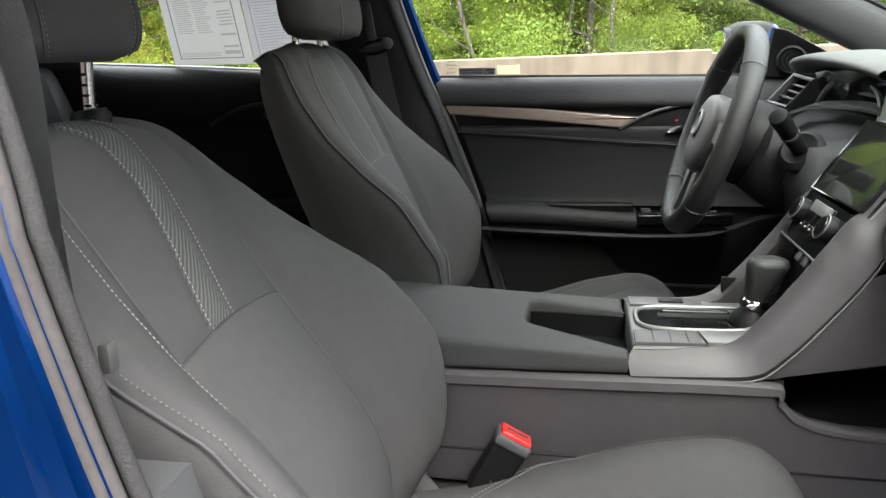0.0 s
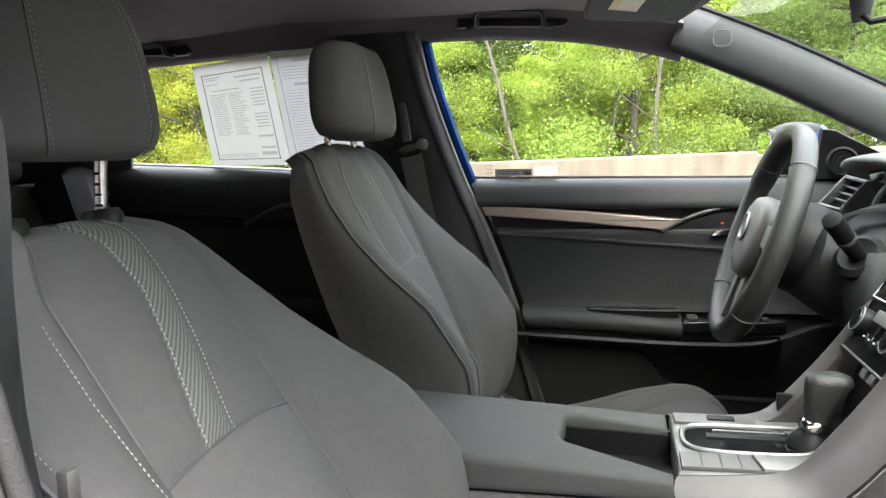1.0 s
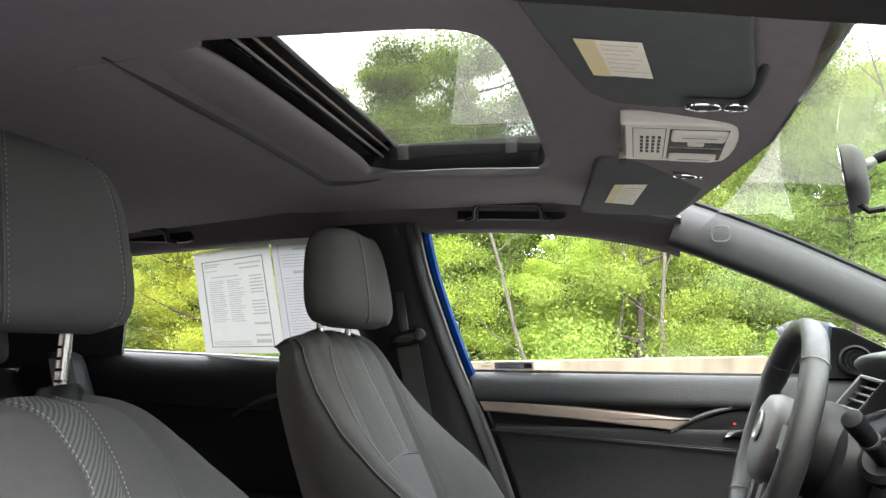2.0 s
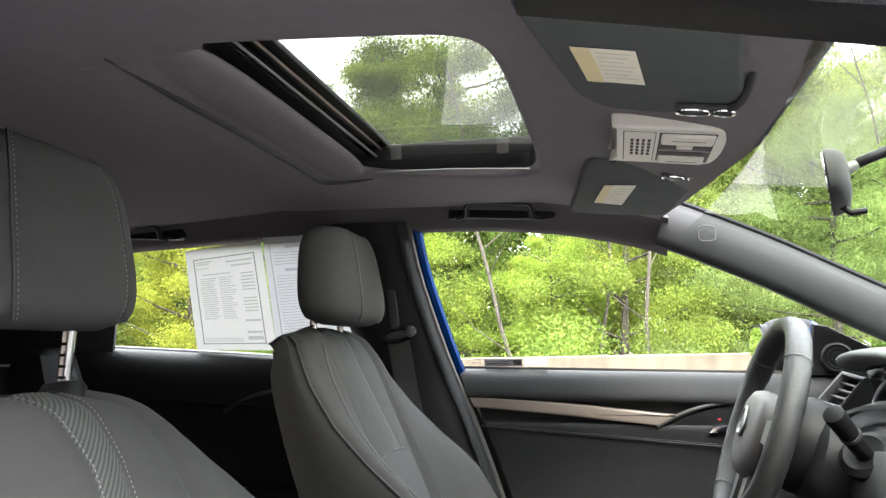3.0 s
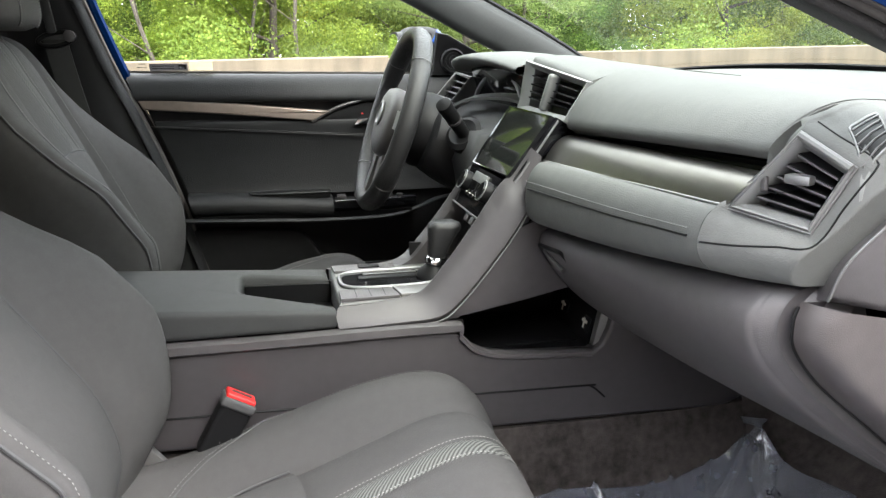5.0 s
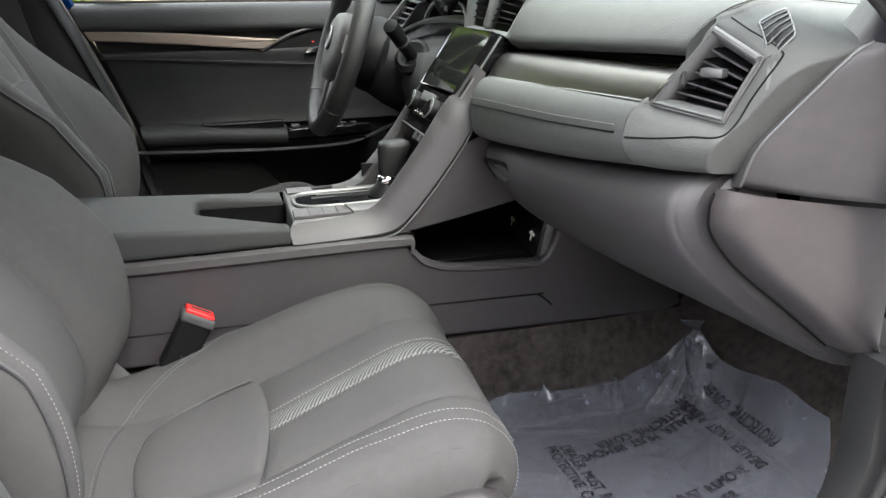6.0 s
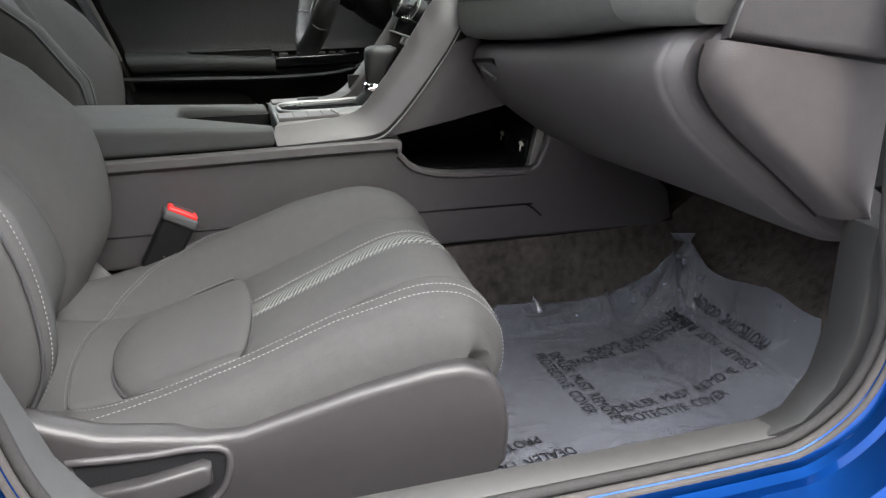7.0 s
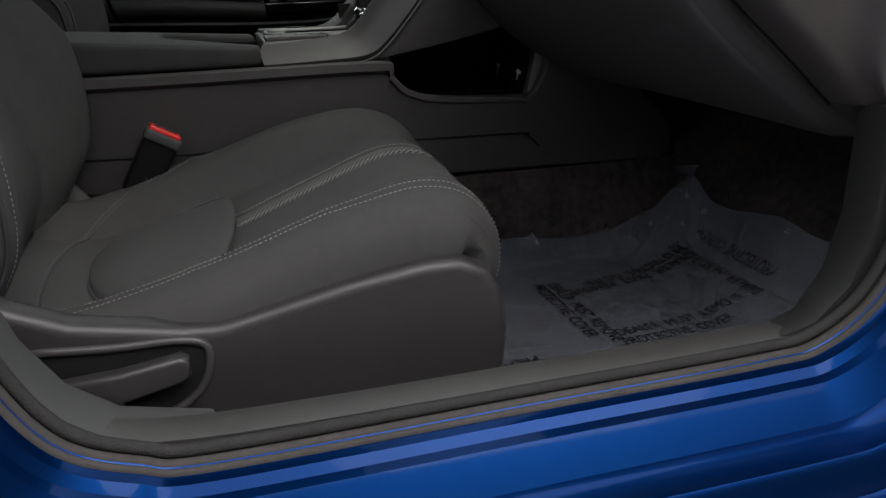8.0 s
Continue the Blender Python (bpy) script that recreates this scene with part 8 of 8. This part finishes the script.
        put = lambda u, w, d: Vector((lerp(lerp(q[0][0], q[3][0], u), lerp(q[1][0], q[2][0], u), w), sg * lerp(lerp(q[0][1], q[3][1], u), lerp(q[1][1], q[2][1], u), w), 0)) + Vector((0, 0, under(lerp(lerp(q[0][0], q[3][0], u), lerp(q[1][0], q[2][0], u), w), lerp(lerp(q[0][1], q[3][1], u), lerp(q[1][1], q[2][1], u), w)) - d))
        block = lambda u0, u1, w0, w1, d: thick(sheet([[put(u0, w0, d), put(u1, w0, d)], [put(u0, w1, d), put(u1, w1, d)]]), 0.0003)
        part("label", block(0, 1, 0, 1, 0.0008), LABEL, v, "pale warning label")
        part("label_band", block(0, 0.30, 0, 1, 0.0014), YELLOW, v, "ochre band of the label")
        for k in range(7):
            part("print_bar", block(0.36, 0.92 - 0.08 * (k % 3), 0.10 + 0.12 * k, 0.118 + 0.12 * k, 0.0014), LABEL_INK, v)
        if sg < 0:
            yc, x0, zc = -0.188, 0.612, under(0.612, 0.19) - 0.006
            arm = [(0.620, yc, zc), (0.640, -0.205, zc), (0.645, -0.240, zc + 0.004), (0.647, -0.285, zc + 0.018)]
        else:
            yc, x0, zc = 0.196, 0.618, under(0.618, 0.196) - 0.006
            arm = [(0.625, yc, zc), (0.645, 0.186, zc + 0.002), (0.652, 0.176, zc + 0.006), (0.656, 0.168, zc + 0.012)]
        part("clip", tube(cr(arm, 16), 0.0045, 8), PIPING, v, "dark pivot arm", smooth=60)
        part("clip_base", box(0.060, 0.026, 0.006, (x0, yc, zc + 0.002), 0.003, (0, 6, 0)), PIPING, v, "dark clip with a bright rim")
        for cx, hx in ((x0 - 0.012, 0.016), (x0 + 0.018, 0.010)):
            part("clip_rim", tube([(cx + hx * math.cos(a), yc + 0.010 * math.sin(a), zc - 0.0012 - 0.10 * (cx - x0 + hx * math.cos(a))) for a in np.arange(20) * 2 * math.pi / 20], 0.0016, 6, closed=True), CHROME, v, "bright rim")
    for x0, x1, y, z in ((0.215, 0.362, 0.552, 1.283), (-0.62, -0.47, 0.552, 1.268)):
        h = thing("grab_handle", ((x0 + x1) / 2, y, z), "dark grey ceiling grab handle in a recess", "grab handle", "grab handles")
        rc = cr([(x0 - 0.035, z - 0.012), (x0 - 0.028, z + 0.026), (x0 + 0.02, z + 0.036), (x1 - 0.02, z + 0.034), (x1 + 0.028, z + 0.022), (x1 + 0.038, z - 0.016), (x1 - 0.02, z - 0.018), (x0 + 0.02, z - 0.012), (x0 - 0.035, z - 0.012)], 40)[:-1]
        part("recess", prism(rc, y + 0.012, y + 0.03, "y", 0.004), BLACK, h, "dark recess")
        path = cr([(x0 - 0.012, y + 0.004, z - 0.016), (x0 + 0.006, y - 0.004, z - 0.012), (x0 + 0.010, y - 0.010, z + 0.008), (x0 + 0.03, y - 0.012, z + 0.012), (x1 - 0.03, y - 0.012, z + 0.008), (x1 - 0.010, y - 0.010, z + 0.003), (x1 - 0.004, y - 0.004, z - 0.018), (x1 + 0.012, y + 0.004, z - 0.022)], 40)
        part("grip", tube(path, 0.0065, 8), PILLAR, h, "moulded grip", smooth=60)
        part("grip_edge", tube([p + Vector((0, -0.0062, -0.003)) for p in path], 0.0011, 5), SILVER, h)
    m = thing("rear_view_mirror", (0.765, 0.0, 1.19), "black rear-view mirror on a windscreen arm", "mirror")
    turn = Matrix.Translation((0.779, 0.0, 1.197)) @ Euler((0, radians(-6), radians(-15))).to_matrix().to_4x4()
    secs = []
    for x, k in ((0.014, 0.55), (0.010, 0.85), (0.001, 0.98), (-0.008, 1.0), (-0.010, 0.97)):
        secs.append([turn @ Vector((x, 0.086 * k * math.copysign(abs(math.cos(a)) ** 0.55, math.cos(a)), 0.033 * k * math.copysign(abs(math.sin(a)) ** 0.7, math.sin(a)))) for a in np.arange(32) * 2 * math.pi / 32])
    part("housing", loft(secs), PILLAR, m, "dark grey housing", smooth=50)
    part("glass", loft([[turn @ Vector((x, 0.082 * math.copysign(abs(math.cos(a)) ** 0.55, math.cos(a)), 0.030 * math.copysign(abs(math.sin(a)) ** 0.7, math.sin(a)))) for a in np.arange(32) * 2 * math.pi / 32] for x in (-0.0101, -0.0112)]), MIRROR, m, "mirror glass")
    part("arm_ball", lathe([(0.004, -0.012), (0.0065, -0.004), (0.0065, 0.004), (0.004, 0.012)], (0.795, 0, 1.214), (0.8, 0, 0.5), 14), VENT_GREY, m, "grey ball of the arm")
    part("arm", tube([(0.802, 0.0, 1.219), (0.804, 0.0, 1.220), (0.842, 0.0, 1.235), (0.844, 0.0, 1.236)], 0.0066, 12, r_of=lambda t: 0.0066 if 0.1 < t < 0.9 else 0.005), BLACK, m, "black arm")
    part("ball_joint", lathe([(0.006, -0.007), (0.009, 0), (0.006, 0.007)], (0.846, 0, 1.237), (1, 0, 0.25), 16), BLACK, m)
    part("foot", prism([(0.842, 1.246), (0.848, 1.252), (0.890, 1.236), (0.892, 1.231), (0.860, 1.230), (0.845, 1.233)], -0.015, 0.015, "y", 0.003, 2), BLACK, m, "black windscreen foot")
    part("lever", tube([(0.780, -0.005, 1.168), (0.790, -0.01, 1.158), (0.806, -0.012, 1.160)], 0.004, 8), BLACK, m, "dimming lever")



# ---- protective film on the floor, with its print ----
# folds in the film: both ends, height, half width
FOLDS = [((1.250, -0.172), (1.134, -0.228), 0.020, 0.013), ((1.248, -0.178), (1.172, -0.232), 0.016, 0.010), ((1.256, -0.185), (1.222, -0.245), 0.013, 0.010), ((1.190, -0.150), (1.160, -0.205), 0.012, 0.010),
         ((1.119, -0.140), (1.104, -0.212), 0.016, 0.009), ((1.095, -0.135), (1.060, -0.190), 0.007, 0.008), ((0.968, -0.120), (0.988, -0.178), 0.012, 0.008), ((0.940, -0.13), (0.90, -0.175), 0.005, 0.008),
         ((1.270, -0.250), (1.120, -0.470), 0.0035, 0.016), ((1.262, -0.205), (1.190, -0.300), 0.006, 0.012), ((1.285, -0.300), (1.215, -0.345), 0.005, 0.010), ((1.06, -0.384), (1.078, -0.408), 0.003, 0.005),
         ((1.165, -0.430), (1.178, -0.455), 0.003, 0.005), ((1.06, -0.180), (0.86, -0.195), 0.003, 0.010), ((0.90, -0.215), (1.05, -0.255), 0.0025, 0.010), ((0.80, -0.30), (0.95, -0.36), 0.002, 0.012)]
PRINT_ZONE = ((0.90, -0.51), (1.27, -0.235))


def fold_height(x, y):
    """Sharp ridges that fade out at both ends."""
    h = 0.0
    for (ax, ay), (bx, by), top, wide in FOLDS:
        dx, dy = bx - ax, by - ay
        t = ((x - ax) * dx + (y - ay) * dy) / (dx * dx + dy * dy)
        if 0 < t < 1:
            d = abs((x - ax) * dy - (y - ay) * dx) / math.hypot(dx, dy)
            if d < wide:
                h += top * (1 - d / wide) ** 1.3 * (1 - (2 * t - 1) ** 4)
    return h


def film_z(x, y):
    ease = lambda t: max(0.0, min(1.0, t)) ** 2 * (3 - 2 * max(0.0, min(1.0, t)))
    z = 0.276 + tab(x, (0.7, 1.12, 1.25, 1.40), (0, 0.0, 0.03, 0.14))
    z += 0.030 * ease((x - 1.245) / 0.05) * ease((y + 0.46) / 0.12)
    z += (0.034 + 0.005 * math.sin(x * 22)) * ease((y + 0.225) / 0.09)
    z += 0.045 * math.exp(-(((x - 1.255) / 0.055) ** 2 + ((y + 0.165) / 0.065) ** 2))
    (px, py), (qx, qy) = PRINT_ZONE
    away = ease(max(px - x, x - qx, py - y, y - qy) / 0.05)
    z += 0.002 * noise.noise(Vector((x * 5, y * 5, 2.3)))
    z += away * 0.0030 * (1 - abs(noise.noise(Vector((x * 13, y * 15, 7.7))))) ** 5 + (0.0006 + 0.0014 * away) * (1 - abs(noise.noise(Vector((x * 30, y * 26, 1.9))))) ** 6
    return z + fold_height(x, y)


def film():
    root = thing("floor_film", (1.0, -0.4, 0.268), "clear crinkled plastic film printed with black words over the carpet", "plastic film")
    a = cr([(0.72, -0.62, 0), (0.95, -0.600, 0), (1.12, -0.580, 0), (1.20, -0.550, 0), (1.27, -0.500, 0), (1.315, -0.445, 0)], 240)
    b = cr([(0.70, -0.15, 0), (0.90, -0.128, 0), (1.00, -0.138, 0), (1.12, -0.146, 0), (1.17, -0.158, 0), (1.22, -0.165, 0), (1.264, -0.165, 0)], 240)
    rows = []
    for v in np.linspace(0, 1, 190):
        rows.append([(lerp(p.x, r.x, v), lerp(p.y, r.y, v), film_z(lerp(p.x, r.x, v), lerp(p.y, r.y, v))) for p, r in zip(a, b)])
    part("film_sheet", sheet(rows), FILM, root, "clear crinkled film", smooth=180)
    # the corner stands up in a twisted tip
    tip = [[(1.262 + 0.004 * w, -0.166 - 0.010 * w, film_z(1.262, -0.166) - 0.004), (1.256 + 0.008 * w, -0.166 - 0.013 * w, 0.398 + 0.004 * w), (1.252 + 0.016 * w, -0.170 - 0.016 * w, 0.412 + 0.003 * w)] for w in np.linspace(-1, 1, 7)]
    part("film_tip", thick(sheet([cr(r, 9) for r in tip]), 0.0004), FILM, root, "twisted corner of the film", smooth=180)
    words = ("DEALER  MUST  REMOVE", "PROTECTIVE  COVER")

    def line(text, start, end, size, bow=0.0):
        """One line of print from start to end on the film."""
        cu = bpy.data.curves.new("print", "FONT")
        cu.body, cu.size = text, size
        tmp = bpy.data.objects.new("print", cu)
        scene.collection.objects.link(tmp)
        bpy.context.view_layer.update()
        me = bpy.data.meshes.new_from_object(tmp.evaluated_get(bpy.context.evaluated_depsgraph_get()))
        bpy.data.objects.remove(tmp)
        bm = bmesh.new()
        bm.from_mesh(me)
        bpy.data.meshes.remove(me)
        go = Vector(end) - Vector(start)
        wide = max(v.co.x for v in bm.verts)
        stretch, go = go.length / wide, go.normalized()
        # split the line into its words at the wide gaps
        span = sorted((min(v.co.x for v in f.verts), max(v.co.x for v in f.verts)) for f in bm.faces)
        cuts, last = [], span[0][1]
        for a, b in span:
            if a > last + size * 0.30:
                cuts.append((a + last) / 2)
            last = max(last, b)
        bounds = [-1.0, *cuts, 9.0]
        for lo, hi in zip(bounds, bounds[1:]):
            w = bm.copy()
            bmesh.ops.delete(w, geom=[v for v in w.verts if not lo < v.co.x < hi], context="VERTS")
            bmesh.ops.triangulate(w, faces=w.faces[:])
            bmesh.ops.subdivide_edges(w, edges=w.edges[:], cuts=1)
            for v in w.verts:
                x, y = v.co.x * stretch, v.co.y + bow * math.sin(math.pi * v.co.x / wide)
                X, Y = start[0] + go.x * x - go.y * y, start[1] + go.y * x + go.x * y
                v.co = (X, Y, film_z(X, Y) + 0.0016)
            part("printed_word", w, INK_BLACK, root, "black printed word")
        bm.free()

    for first, second, bow in ((((0.978, -0.470), (1.187, -0.442)), ((0.975, -0.496), (1.146, -0.480)), -0.004), (((1.216, -0.446), (1.205, -0.233)), ((1.260, -0.415), (1.253, -0.237)), 0.0),
                               (((1.204, -0.271), (0.973, -0.313)), ((1.202, -0.243), (1.010, -0.289)), 0.003), (((0.955, -0.280), (0.963, -0.482)), ((0.932, -0.276), (0.938, -0.461)), 0.0),
                               (((0.885, -0.525), (0.665, -0.555)), ((0.850, -0.492), (0.665, -0.520)), 0.0)):
        line(words[0], *first, 0.0255, bow)
        line(words[1], *second, 0.0255, bow)


driver_door()
stickers()
papers()
rear_cabin()
front_belts()
overhead()
film()
